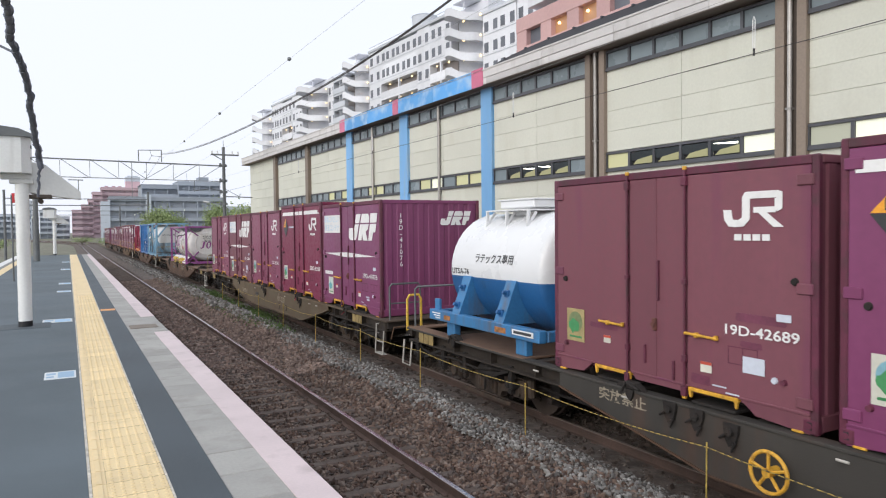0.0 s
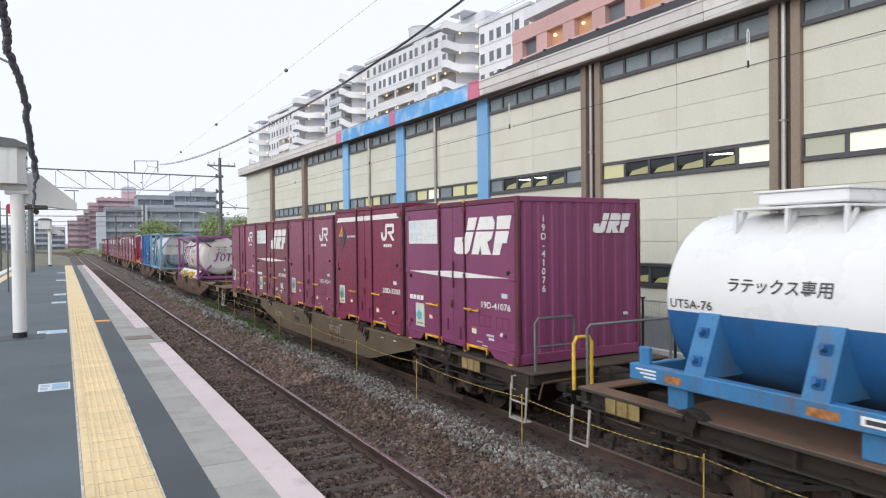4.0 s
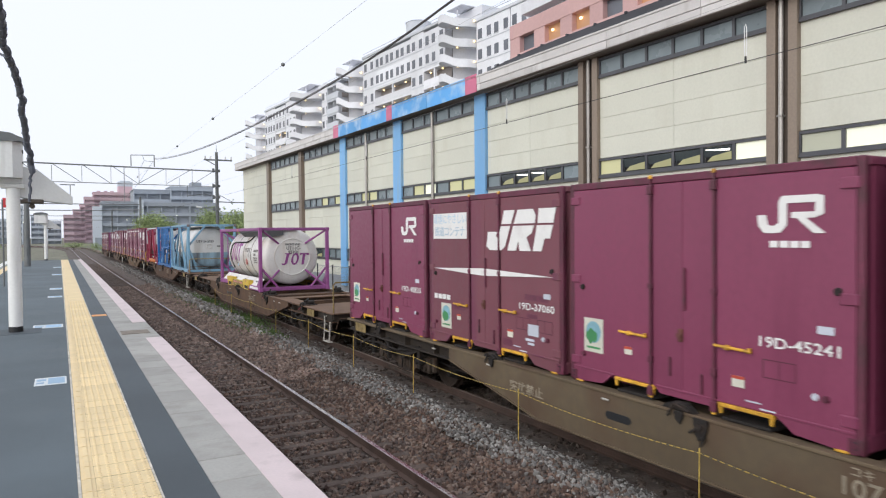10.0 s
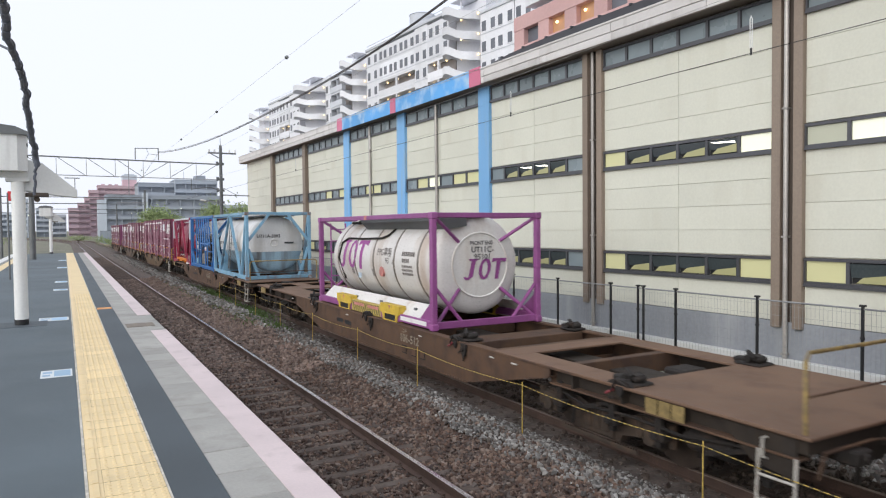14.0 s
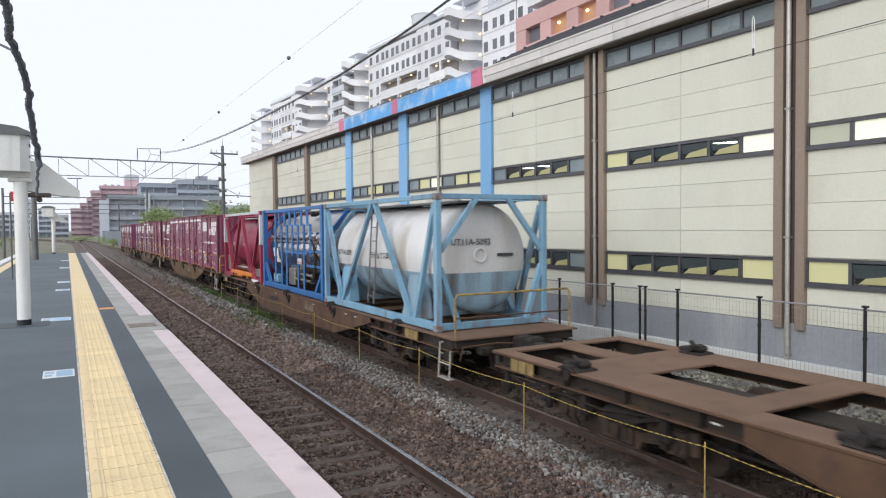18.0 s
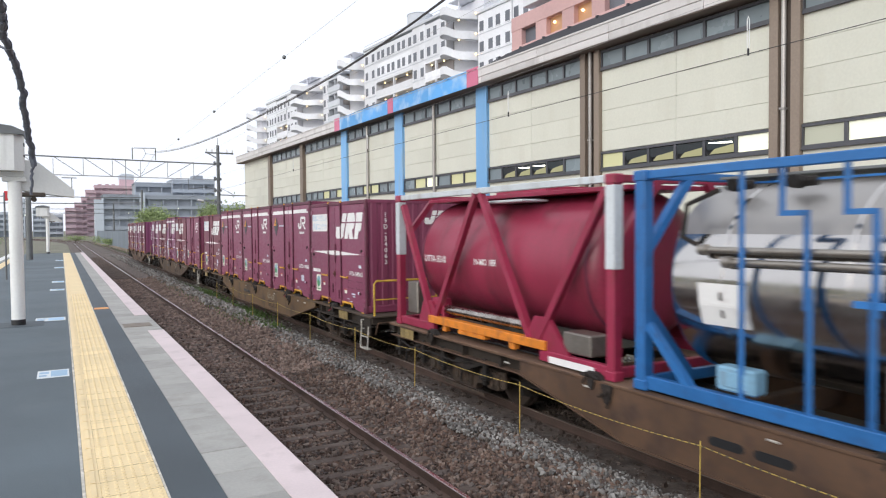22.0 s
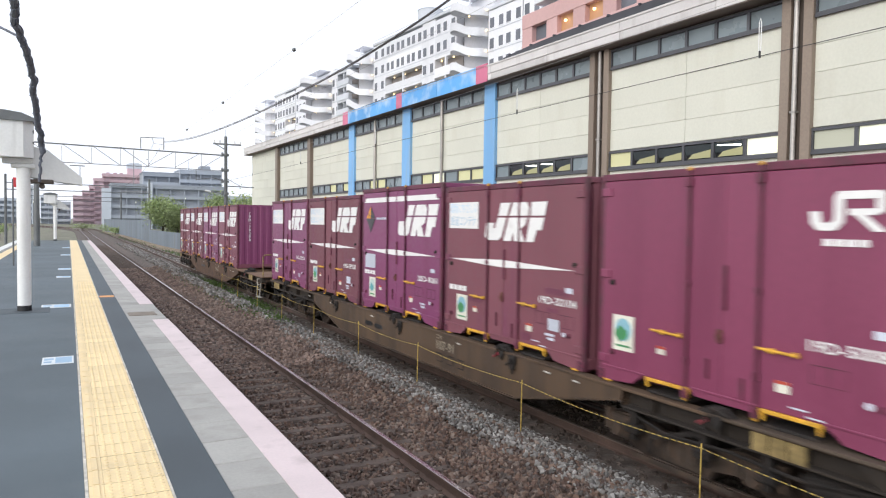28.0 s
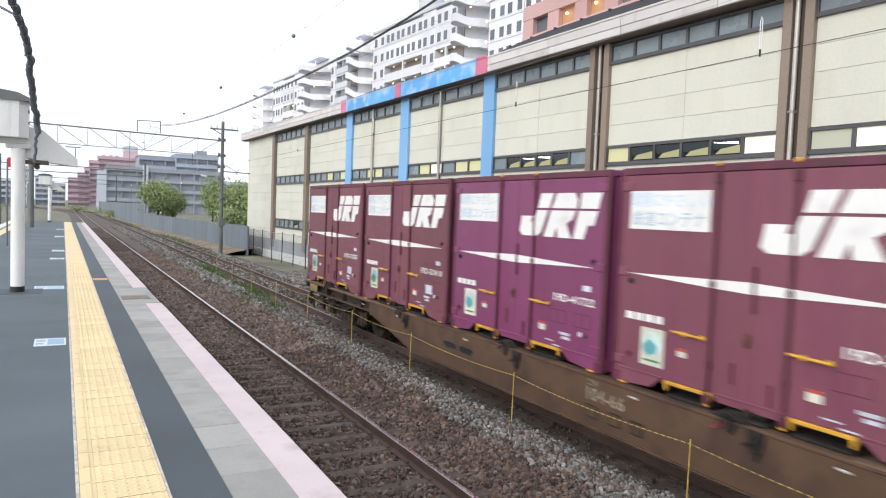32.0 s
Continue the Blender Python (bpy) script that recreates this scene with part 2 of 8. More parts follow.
    def beam(self, p0, p1, w, h, up=(0, 0, 1)):
        """A square bar from p0 to p1."""
        a, b = Vector(p0), Vector(p1)
        d = (b - a).normalized()
        x = d.cross(Vector(up))
        x = (x if x.length > 1e-4 else d.orthogonal()).normalized()
        z = x.cross(d)
        vs = [c + x * (sx * w / 2) + z * (sz * h / 2) for c in (a, b) for sx, sz in ((-1, -1), (1, -1), (1, 1), (-1, 1))]
        return self.add(vs, [(3, 2, 1, 0), (4, 5, 6, 7), (0, 1, 5, 4), (1, 2, 6, 5), (2, 3, 7, 6), (3, 0, 4, 7)])

    def mesh(self, name, material):
        me = bpy.data.meshes.new(name)
        me.from_pydata(self.v, [], self.f)
        me.polygons.foreach_set("use_smooth", self.s)
        me.materials.append(material)
        if any(self.s):
            me.set_sharp_from_angle(angle=radians(40))
        bm = bmesh.new()
        bm.from_mesh(me)
        bmesh.ops.recalc_face_normals(bm, faces=bm.faces)
        bm.to_mesh(me)
        bm.free()
        return me


def part(name, mb, material, parent, label="", m=None):
    """One mesh object under a thing or under a part. mb: a builder, or a mesh that alike parts share."""
    ob = new(name, mb if isinstance(mb, bpy.types.Mesh) else mb.mesh(name, material))
    ob.parent = parent
    if m is not None:
        ob.matrix_basis = m
    return tagged(ob, label) if label else ob


def thing(name, label, category, m=None, group="", kind=""):
    ob = new(name)
    ob.empty_display_size = 0.2
    if m is not None:
        ob.matrix_basis = m
    return tagged(ob, label, category, group, kind)


def solid(name, mb, material, label, category="", m=None, group="", kind=""):
    ob = new(name, mb.mesh(name, material))
    if m is not None:
        ob.matrix_basis = m
    return tagged(ob, label, category, group, kind)


LETTERS = {}


def letters(text, height, material, squeeze=1.0):
    """A flat mesh of a line of text, centred, height in metres for its capitals."""
    key = (text, height, material.name, squeeze)
    if key not in LETTERS:
        cu = bpy.data.curves.new("text", "FONT")
        cu.body, cu.size, cu.align_x, cu.align_y = text, height / 0.72, "CENTER", "CENTER"
        cu.resolution_u, cu.offset = 3, 0.0022 * height / 0.1
        ob = bpy.data.objects.new("text", cu)
        me = bpy.data.meshes.new_from_object(ob)
        bpy.data.objects.remove(ob)
        me.materials.clear()
        me.materials.append(material)
        if squeeze != 1.0:
            me.transform(Matrix.Diagonal((squeeze, 1, 1, 1)))
        LETTERS[key] = me
    return LETTERS[key]


SIDE = Matrix(((0, 0, -1, 0), (-1, 0, 0, 0), (0, 1, 0, 0), (0, 0, 0, 1)))   # faces -x
END = Matrix(((1, 0, 0, 0), (0, 0, -1, 0), (0, 1, 0, 0), (0, 0, 0, 1)))     # faces -y
FAST = {}


def shared(key, build, material):
    """A mesh built once for alike parts."""
    if key not in FAST:
        FAST[key] = build().mesh(key, material)
    return FAST[key]


# ---------------------------------------------------------------- ground, tracks
def bend(y):
    """Sideways shift of the line where the tracks curve away in the distance."""
    return 0.0 if y < 170 else -((y - 170) ** 2) / 900.0


YS = [-60, 0, 60, 120, 170] + [170 + 15 * i for i in range(1, 15)]
g = MB()
g.add([(-3000, -1500, -0.34), (3000, -1500, -0.34), (3000, 4500, -0.34), (-3000, 4500, -0.34)], [(0, 1, 2, 3)])
solid("ground", g, SOIL, "bare brown soil and gravel ground beside the railway", "ground", kind="structure")


def sweep(prof, ys=YS, x0=0.0):
    """A closed (x, z) outline drawn out along the line."""
    mb, n = MB(), len(prof)
    vs = [(x0 + x + bend(y), y, z) for y in ys for x, z in prof]
    fs = [(j * n + i, j * n + (i + 1) % n, (j + 1) * n + (i + 1) % n, (j + 1) * n + i) for j in range(len(ys) - 1) for i in range(n)]
    mb.add(vs, fs)
    mb.add(vs[:n], [tuple(range(n))])
    mb.add(vs[-n:], [tuple(range(n))[::-1]])
    return mb


solid("ballast_bed", sweep([(1.2, -0.33), (1.2, -0.2), (1.9, -0.17), (4.3, -0.17), (4.75, -0.06), (5.5, 0.0), (5.9, -0.12), (8.1, -0.17), (8.9, -0.2), (9.7, -0.33)]),
      BED, "dark brown stained ballast bed under two tracks", "ballast", kind="structure")

RAILP = [(-0.065, -0.155), (0.065, -0.155), (0.065, -0.14), (0.012, -0.118), (0.01, -0.05), (0.034, -0.038), (0.034, -0.006), (-0.034, -0.006), (-0.034, -0.038), (-0.01, -0.05), (-0.012, -0.118), (-0.065, -0.14)]
HEADP = [(-0.03, -0.0062), (0.026, -0.0062), (0.022, 0.0), (-0.026, 0.0)]
SLEEP = MB().box(-1.2, 1.0, -0.1, 0.1, -0.25, -0.134, 0.03).mesh("sleeper", SLEEPER)
CLIP = MB().box(-0.09, -0.04, -0.05, 0.05, -0.15, -0.115, 0.008).box(0.04, 0.09, -0.05, 0.05, -0.15, -0.115, 0.008).box(-0.14, 0.14, -0.08, 0.08, -0.15, -0.137).mesh("rail_clip", RAILSIDE)
for k, (cx, name, lab) in enumerate(((T1, "platform_track", "railway track along the platform with a bright worn rail"), (T2, "goods_track", "railway track with brown rails and concrete sleepers"))):
    tr = thing(name, lab, "track", kind="structure")
    for s in (-1, 1):
        g = 0.7 if k == 0 and s < 0 else 0.566
        r = part("rail", sweep(RAILP, x0=cx + s * g), RAILSIDE, tr)
        part("rail_head", sweep(HEADP, x0=cx + s * g), RAILTOP if k == 0 else RAILBR, r, "bright worn running surface" if k == 0 else "dull brown running surface")
    for i in range(176):
        y = 0.45 + 0.57 * (i - 26)
        ob = part("sleeper", SLEEP, None, tr, m=pose(cx, y, random.uniform(-0.012, 0.008), 0, 0, random.uniform(-0.6, 0.6)))
        if 26 <= i < 81:
            for s in (-1, 1):
                part("rail_clip", CLIP, None, ob, m=pose(s * 0.566, 0, 0))

# loose stones
def stones(name, label, area, count, size, colours, keep):
    rs = np.random.RandomState(len(name) * 7 + count)
    phi = (1 + 5 ** 0.5) / 2
    ico = np.array([(-1, phi, 0), (1, phi, 0), (-1, -phi, 0), (1, -phi, 0), (0, -1, phi), (0, 1, phi), (0, -1, -phi), (0, 1, -phi), (phi, 0, -1), (phi, 0, 1), (-phi, 0, -1), (-phi, 0, 1)]) / 1.9
    tri = np.array([(0, 11, 5), (0, 5, 1), (0, 1, 7), (0, 7, 10), (0, 10, 11), (1, 5, 9), (5, 11, 4), (11, 10, 2), (10, 7, 6), (7, 1, 8), (3, 9, 4), (3, 4, 2), (3, 2, 6), (3, 6, 8), (3, 8, 9), (4, 9, 5), (2, 4, 11), (6, 2, 10), (8, 6, 7), (9, 8, 1)])
    vv, ff = [], []
    x0, x1, y0, y1 = area
    n = 0
    while n < count:
        x, y = rs.uniform(x0, x1), y0 + (y1 - y0) * rs.uniform() ** 1.25
        z = keep(x, y)
        if z is None:
            continue
        s = size * rs.uniform(0.6, 1.45) * 0.5
        p = ico * rs.uniform(0.5, 1.35, (12, 1)) * s * rs.uniform(0.55, 1.25, 3)
        a, b = rs.uniform(0, 6.28), rs.uniform(-0.6, 0.6)
        ca, sa, cb, sb = math.cos(a), math.sin(a), math.cos(b), math.sin(b)
        rot = np.array([[ca, -sa, 0], [sa, ca, 0], [0, 0, 1]]) @ np.array([[1, 0, 0], [0, cb, -sb], [0, sb, cb]])
        vv.append(p @ rot.T + (x, y, z + s * rs.uniform(0.0, 0.6)))
        ff.append(tri + 12 * n)
        n += 1
    me = bpy.data.meshes.new(name)
    v, f = np.concatenate(vv), np.concatenate(ff)
    me.vertices.add(len(v))
    me.vertices.foreach_set("co", v.ravel())
    me.loops.add(f.size)
    me.loops.foreach_set("vertex_index", f.ravel())
    me.polygons.add(len(f))
    me.polygons.foreach_set("loop_start", np.arange(0, f.size, 3))
    me.polygons.foreach_set("loop_total", np.full(len(f), 3))
    me.polygons.foreach_set("use_smooth", np.zeros(len(f), dtype=bool))
    me.update(calc_edges=True)
    me.materials.append(colours)
    return tagged(new(name, me), label, "gravel", kind="stuff")


STONEB = vivid("ballast_brown", [(0.05, 0.032, 0.026), (0.115, 0.072, 0.055), (0.07, 0.045, 0.037), (0.19, 0.135, 0.105), (0.14, 0.083, 0.06), (0.24, 0.19, 0.16), (0.055, 0.04, 0.036), (0.12, 0.1, 0.09)])
STONEG = vivid("ballast_grey", [(0.14, 0.135, 0.128), (0.28, 0.272, 0.26), (0.085, 0.08, 0.076), (0.2, 0.19, 0.178), (0.37, 0.36, 0.34), (0.11, 0.095, 0.085), (0.16, 0.125, 0.105)])

STONEF = vivid("ballast_dusty", [(0.105, 0.076, 0.064), (0.19, 0.135, 0.112), (0.135, 0.098, 0.084), (0.27, 0.205, 0.172), (0.21, 0.145, 0.118)])
# Darker copy of the brown stones: the train's shade is put into it
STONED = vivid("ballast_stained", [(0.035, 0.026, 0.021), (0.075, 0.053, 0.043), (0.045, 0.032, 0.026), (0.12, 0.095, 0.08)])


def on_bed(x, y):
    """Height of the brown stones; sleepers and rails stay clear."""
    if min(abs(x - T1 - 0.566), abs(x - T1 + 0.566)) < 0.1:
        return None
    if abs(x - T1) < 1.0 and abs((y - 0.45 + 0.285) % 0.57 - 0.285) < 0.09 and random.random() < 0.78:
        return None
    if x > 4.3:
        return float(np.interp(x, (4.3, 4.75, 5.5), (-0.17, -0.06, 0.0)))
    return -0.165


def grey_bed(x, y):
    if x < 5.0 + 0.22 * math.sin(y * 1.7) * math.sin(y * 0.43 + 1) and random.random() < 0.85:
        return None
    if min(abs(x - T2 - 0.566), abs(x - T2 + 0.566)) < 0.1:
        return None
    return (0.0 if x < 5.5 else -0.03 - 0.15 * min(1, (x - 5.5) / 0.5))


stones("ballast_stones", "rust-brown crushed ballast stones round the platform track", (1.9, 5.4, 3.4, 16), 30000, 0.058, STONEB, on_bed)
stones("ballast_stones", "rust-brown crushed ballast stones further along the track", (1.9, 5.2, 14, 46), 13000, 0.085, STONEF, on_bed)
stones("ballast_stones", "rust-brown crushed ballast stones behind the camera", (1.9, 8.3, -14, 3.5), 8000, 0.1, STONEB, on_bed)
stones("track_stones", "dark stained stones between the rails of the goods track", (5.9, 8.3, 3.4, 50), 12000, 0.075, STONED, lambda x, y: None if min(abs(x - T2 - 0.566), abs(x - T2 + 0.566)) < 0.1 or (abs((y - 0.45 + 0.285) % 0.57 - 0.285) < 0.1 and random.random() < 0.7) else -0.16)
stones("grey_ballast", "fresh grey crushed stones beside the goods track", (4.8, 6.3, 3.4, 16), 9500, 0.055, STONEG, grey_bed)
stones("grey_ballast", "fresh grey crushed stones beside the goods track", (4.9, 8.3, 16, 50), 9000, 0.075, STONEG, grey_bed)

stones("grey_ballast", "pale grey crushed stones round the far goods track", (4.7, 8.8, 24, 90), 9000, 0.12, STONEG, grey_bed)

stones("grey_ballast", "grey crushed stones beyond the goods track", (8.2, 12.1, 1.5, 34), 11000, 0.075, STONEG, lambda x, y: float(np.interp(x, (8.1, 8.9, 9.7), (-0.17, -0.2, -0.335))))

# weeds between the tracks
GRASS = vivid("grass_blades", [(0.055, 0.1, 0.025), (0.085, 0.14, 0.04), (0.07, 0.115, 0.035), (0.12, 0.165, 0.05)])


def grass(name, label, spots, blades, h):
    rs = np.random.RandomState(blades)
    mb = MB()
    for _ in range(blades):
        cx, cy, rx, ry, z = spots[rs.randint(len(spots))]
        x, y = cx + rs.normal() * rx, cy + rs.normal() * ry
        hh, a = h * rs.uniform(0.4, 1.2), rs.uniform(0, 6.28)
        w, lean = 0.012 + 0.012 * rs.uniform(), rs.uniform(-0.5, 0.5)
        dx, dy = math.cos(a) * w, math.sin(a) * w
        lx, ly = -math.sin(a) * lean * hh, math.cos(a) * lean * hh
        mb.add([(x - dx, y - dy, z), (x + dx, y + dy, z), (x + dx * 0.6 + lx * 0.4, y + dy * 0.6 + ly * 0.4, z + hh * 0.6), (x - dx * 0.6 + lx * 0.4, y - dy * 0.6 + ly * 0.4, z + hh * 0.6), (x + lx, y + ly, z + hh)],
               [(0, 1, 2, 3), (3, 2, 4)])
    me = bpy.data.meshes.new(name)
    me.from_pydata(mb.v, [], mb.f)
    me.materials.append(GRASS)
    return tagged(new(name, me), label, "grass", kind="stuff")


grass("grass_tufts", "low green weeds growing in the ballast between the tracks", [(5.3, 27, 0.25, 1.8, -0.03), (5.35, 25.5, 0.25, 1.4, -0.03), (5.7, 24.3, 0.25, 1.1, -0.05), (5.2, 22.5, 0.2, 1.0, -0.03), (5.5, 30, 0.3, 2.0, -0.03), (5.6, 33, 0.3, 1.5, -0.04), (5.4, 20.3, 0.12, 0.6, -0.02), (5.3, 36, 0.3, 3.0, -0.04)], 9000, 0.07)

# ---------------------------------------------------------------- platform
PEND = 63.0
solid("platform", MB().box(-3.6, 1.47, -14, PEND, -0.33, PLAT - 0.012, 0.01), CONC, "concrete station platform body with an asphalt top", "platform", kind="structure")
solid("pavement", MB().box(-3.0, 0.1, -14, PEND, PLAT - 0.02, PLAT), ASPHALT, "worn dark grey asphalt platform surface", "pavement", kind="structure")
solid("trim_strip", MB().box(0.6, 0.935, -14, PEND, PLAT - 0.02, PLAT + 0.001), STRIP, "smooth dark grey strip beside the tactile paving", "strip", kind="structure")
tact = thing("tactile_paving", "yellow tactile warning paving with raised dots along the platform edge", "tactile paving", kind="structure")
DOT = MB().box(-0.193, 0.193, -0.1435, 0.1435, -0.012, 0.004, 0.003)
for i in range(6):
    for j in range(5):
        x, y = -0.16 + 0.064 * i, -0.12 + 0.06 * j
        DOT.cyl((x, y, 0.003), (x, y, 0.0095), 0.017, 0.011, 7, True)
DOT = DOT.mesh("tile", TACTILE)
FLAT = MB().box(-0.193, 0.193, -0.1435, 0.1435, -0.012, 0.005, 0.003).mesh("tile", TACTILE)
LINE = MB().box(-0.047, 0.047, -0.147, 0.147, -0.012, 0.004, 0.003).box(-0.02, 0.02, -0.14, 0.14, 0.004, 0.009, 0.002).mesh("edge_tile", TACTILE)
part("bedding", MB().box(0.085, 0.6, -14, PEND, PLAT - 0.03, PLAT + 0.0015), mat("tactile_joint", (0.3, 0.24, 0.15), 0.9, var=0.25, s1=8), tact)
for i in range(256):
    y = 3.15 + 0.3 * (i - 56)
    part("tile", DOT if 2 < y < 22 else FLAT, None, tact, m=pose(0.395, y, PLAT + random.uniform(-0.001, 0.001)))
    if i < 156:
        part("edge_tile", LINE, None, tact, m=pose(0.155, y, PLAT))
MORTAR = mat("pale_mortar", (0.55, 0.52, 0.46), 0.9, var=0.25, s1=6, dirt=(0.25, 0.23, 0.2), dirt_at=0.55)
part("mortar_edge", MB().box(0.086, 0.1055, -14, PEND, PLAT - 0.02, PLAT + 0.0045), MORTAR, tact, "pale mortar joint")
part("mortar_edge", MB().box(0.5895, 0.6035, -14, PEND, PLAT - 0.02, PLAT + 0.0045), MORTAR, tact, "pale mortar joint")
part("edge_band", MB().box(0.11, 0.2, 33.0, PEND, PLAT - 0.01, PLAT + 0.004), TACTILE, tact)
edge = thing("platform_edge", "pale grey concrete coping slabs along the platform edge", "coping", kind="structure")
COPE = MB().box(0.935, 1.57, -0.2715, 0.2715, -0.16, 0.0, 0.006).mesh("coping_slab", SLAB)
for i in range(140):
    part("coping_slab", COPE, None, edge, m=pose(0, 2.683 + 0.552 * (i - 30), PLAT + random.uniform(-0.003, 0.0), 0, random.uniform(-0.06, 0.06), random.uniform(-0.12, 0.12)))
for y0, y1 in ((-14.0, 13.2), (15.7, PEND)):
    solid("trim_line", MB().box(1.31, 1.574, y0, y1, PLAT - 0.01, PLAT + 0.004), PINK, "worn pale pink painted line on the platform edge", "painted line", kind="structure")
solid("cover_plate", MB().box(0.98, 1.46, 13.85, 14.35, PLAT - 0.02, PLAT + 0.008, 0.004), mat("steel_cover", (0.16, 0.13, 0.1), 0.6, 0.3, var=0.3, s1=6), "weathered brown steel cover plate set in the coping", "cover plate")
solid("floor_marker", MB().box(0.62, 0.92, 17.4, 17.75, PLAT - 0.01, PLAT + 0.006), mat("orange_mark", (0.6, 0.27, 0.08), 0.6), "small orange painted marker on the platform", "marker")
SHEETW = mat("floor_sheet", (0.6, 0.64, 0.66), 0.5, var=0.05, rnd=0.02)
SHEETB = mat("floor_sheet_blue", (0.3, 0.47, 0.64), 0.5)
for k, (x0, x1, y0, y1) in enumerate(((-0.3, 0.05, 9.62, 10.12), (-0.49, 0.04, 15.7, 16.3), (-0.33, 0.05, 23.6, 24.2), (-0.32, 0.06, 27.2, 28.0), (-0.33, 0.08, 37.6, 38.7), (-0.33, 0.08, 47, 48))):
    st = thing("floor_sticker", "white and blue boarding position sticker on the asphalt", "sticker", group="boarding stickers")
    part("sheet", MB().box(x0, x1, y0, y1, PLAT - 0.005, PLAT + 0.004), SHEETW, st)
    w, h = x1 - x0, y1 - y0
    part("blue_panel", MB().box(x0 + w * 0.42, x1 - w * 0.06, y0 + h * 0.12, y1 - h * 0.12, PLAT + 0.003, PLAT + 0.0055), SHEETB, st, "blue printed panel")
    part("print_bar", MB().box(x0 + w * 0.06, x0 + w * 0.36, y0 + h * 0.55, y1 - h * 0.2, PLAT + 0.003, PLAT + 0.0055), SHEETB, st)
    part("print_bar", MB().box(x0 + w * 0.06, x0 + w * 0.3, y0 + h * 0.2, y0 + h * 0.4, PLAT + 0.003, PLAT + 0.0055), SHEETB, st)
solid("trim_line", MB().box(-2.95, -2.55, -14, PEND, PLAT - 0.01, PLAT + 0.004), TACTILE, "yellow tactile strip on the far side of the platform", "tactile strip", kind="structure")
solid("trim_line", MB().box(-3.6, -3.2, -14, PEND, PLAT - 0.014, PLAT + 0.002), WHITEP, "pale far edge of the platform", "painted line", kind="structure")

# stakes and the yellow rope between the tracks
stakes_y = [1.6, 4.66, 7.73, 10.96, 13.82, 16.9, 19.9, 22.9, 25.9, 28.9]
fence_r = thing("rope_fence", "yellow and black rope strung on thin yellow stakes between the tracks", "rope fence")
STAKE = MB().cyl((0, 0, -0.14), (0, 0, 0.71), 0.0085, 0.0085, 8).cyl((0, -0.03, 0.66), (0, 0.03, 0.66), 0.006, 0.006, 6).mesh("stake", ROPE)
for y in stakes_y:
    part("stake", STAKE, None, fence_r, m=pose(5.5, y, 0.02, random.uniform(-1.5, 1.5), random.uniform(-1.5, 1.5)))
ROPEK = MB()
for a, b in zip(stakes_y, stakes_y[1:]):
    n = 16
    part("rope", MB().tube([(5.5, a + (b - a) * i / n, 0.685 - 0.05 * 4 * (i / n) * (1 - i / n)) for i in range(n + 1)], 0.006, 6), ROPE, fence_r)
    for i in range(int((b - a) / 0.09)):
        y = a + 0.09 * i + 0.02
        q = (y - a) / (b - a)
        q2 = (y + 0.035 - a) / (b - a)
        ROPEK.cyl((5.5, y, 0.685 - 0.2 * q * (1 - q)), (5.5, y + 0.035, 0.685 - 0.2 * q2 * (1 - q2)), 0.0068, 0.0068, 5, False)
tagged(part("rope_stripes", ROPEK, BLACKP, fence_r), "black stripes wound round the rope", kind="stuff")

# ---------------------------------------------------------------- platform posts, box and arm
def platform_post(x, y, near):
    th = thing("platform_post", "white steel platform post with a box and a tapered canopy arm", "post", pose(x, y, PLAT), group="platform posts")
    part("column", MB().cyl((0, 0, 0.1), (0, 0, 2.78), 0.118, 0.118, 20), WHITEP, th)
    part("base_collar", MB().cyl((0, 0, 0.0), (0, 0, 0.11), 0.124, 0.122, 20), BLACKP, th, "black painted foot")
    part("plinth", MB().box(-0.42, 0.42, -0.42, 0.42, -0.01, 0.006, 0.003), STRIP, th)
    part("bracket", MB().box(-0.2, 0.2, -0.12, 0.12, 2.74, 2.82, 0.01).box(-0.34, 0.16, -0.1, 0.1, 2.82, 2.93, 0.01), WHITEP, th)
    part("box", MB().prism([(-0.75, -0.35), (0.02, -0.35), (0.17, -0.18), (0.17, 0.3), (-0.75, 0.3)], 2, 2.93, 3.64), WHITEP, th, "white sheet metal housing")
    part("box_lid", MB().prism([(-0.8, 3.6), (-0.8, 3.67), (-0.62, 3.75), (-0.3, 3.785), (0.0, 3.75), (0.2, 3.66), (0.2, 3.6)], 1, -0.39, 0.34), STEELG, th, "dark grey domed lid")
    part("latch", MB().box(0.165, 0.185, -0.2, -0.05, 3.4, 3.46, 0.004).box(0.165, 0.185, -0.2, -0.05, 3.2, 3.24, 0.004), STEELG, th)
    part("arm", MB().prism([(0.1, 3.18), (0.4, 3.12), (1.0, 2.6), (1.0, 2.46), (0.45, 2.52), (0.1, 2.58)], 1, 0.02, 0.5), WHITEP, th, "tapered white canopy arm")
    part("arm_soffit", MB().box(0.05, 0.5, 0.0, 0.52, 2.47, 2.54, 0.01), BROWND, th)
    part("lamp", MB().cyl((0.3, 0.1, 2.42), (0.3, 0.45, 2.42), 0.05, 0.05, 10), BROWND, th, "dark unlit lamp under the arm")
    return th


platform_post(-0.75, 15.4, True)
platform_post(-0.92, 63.0 - 0.6, False)
rd = thing("red_sign", "small red and white sign hung over the platform", "sign", pose(-1.6, 30, 0))
part("board", MB().box(-0.2, 0.15, 0, 0.05, 4.0, 4.36, 0.01), mat("sign_red", (0.6, 0.05, 0.06), 0.5), rd)
part("mark", MB().box(-0.1, 0.05, -0.008, 0.0, 4.1, 4.26), WHITEP, rd)
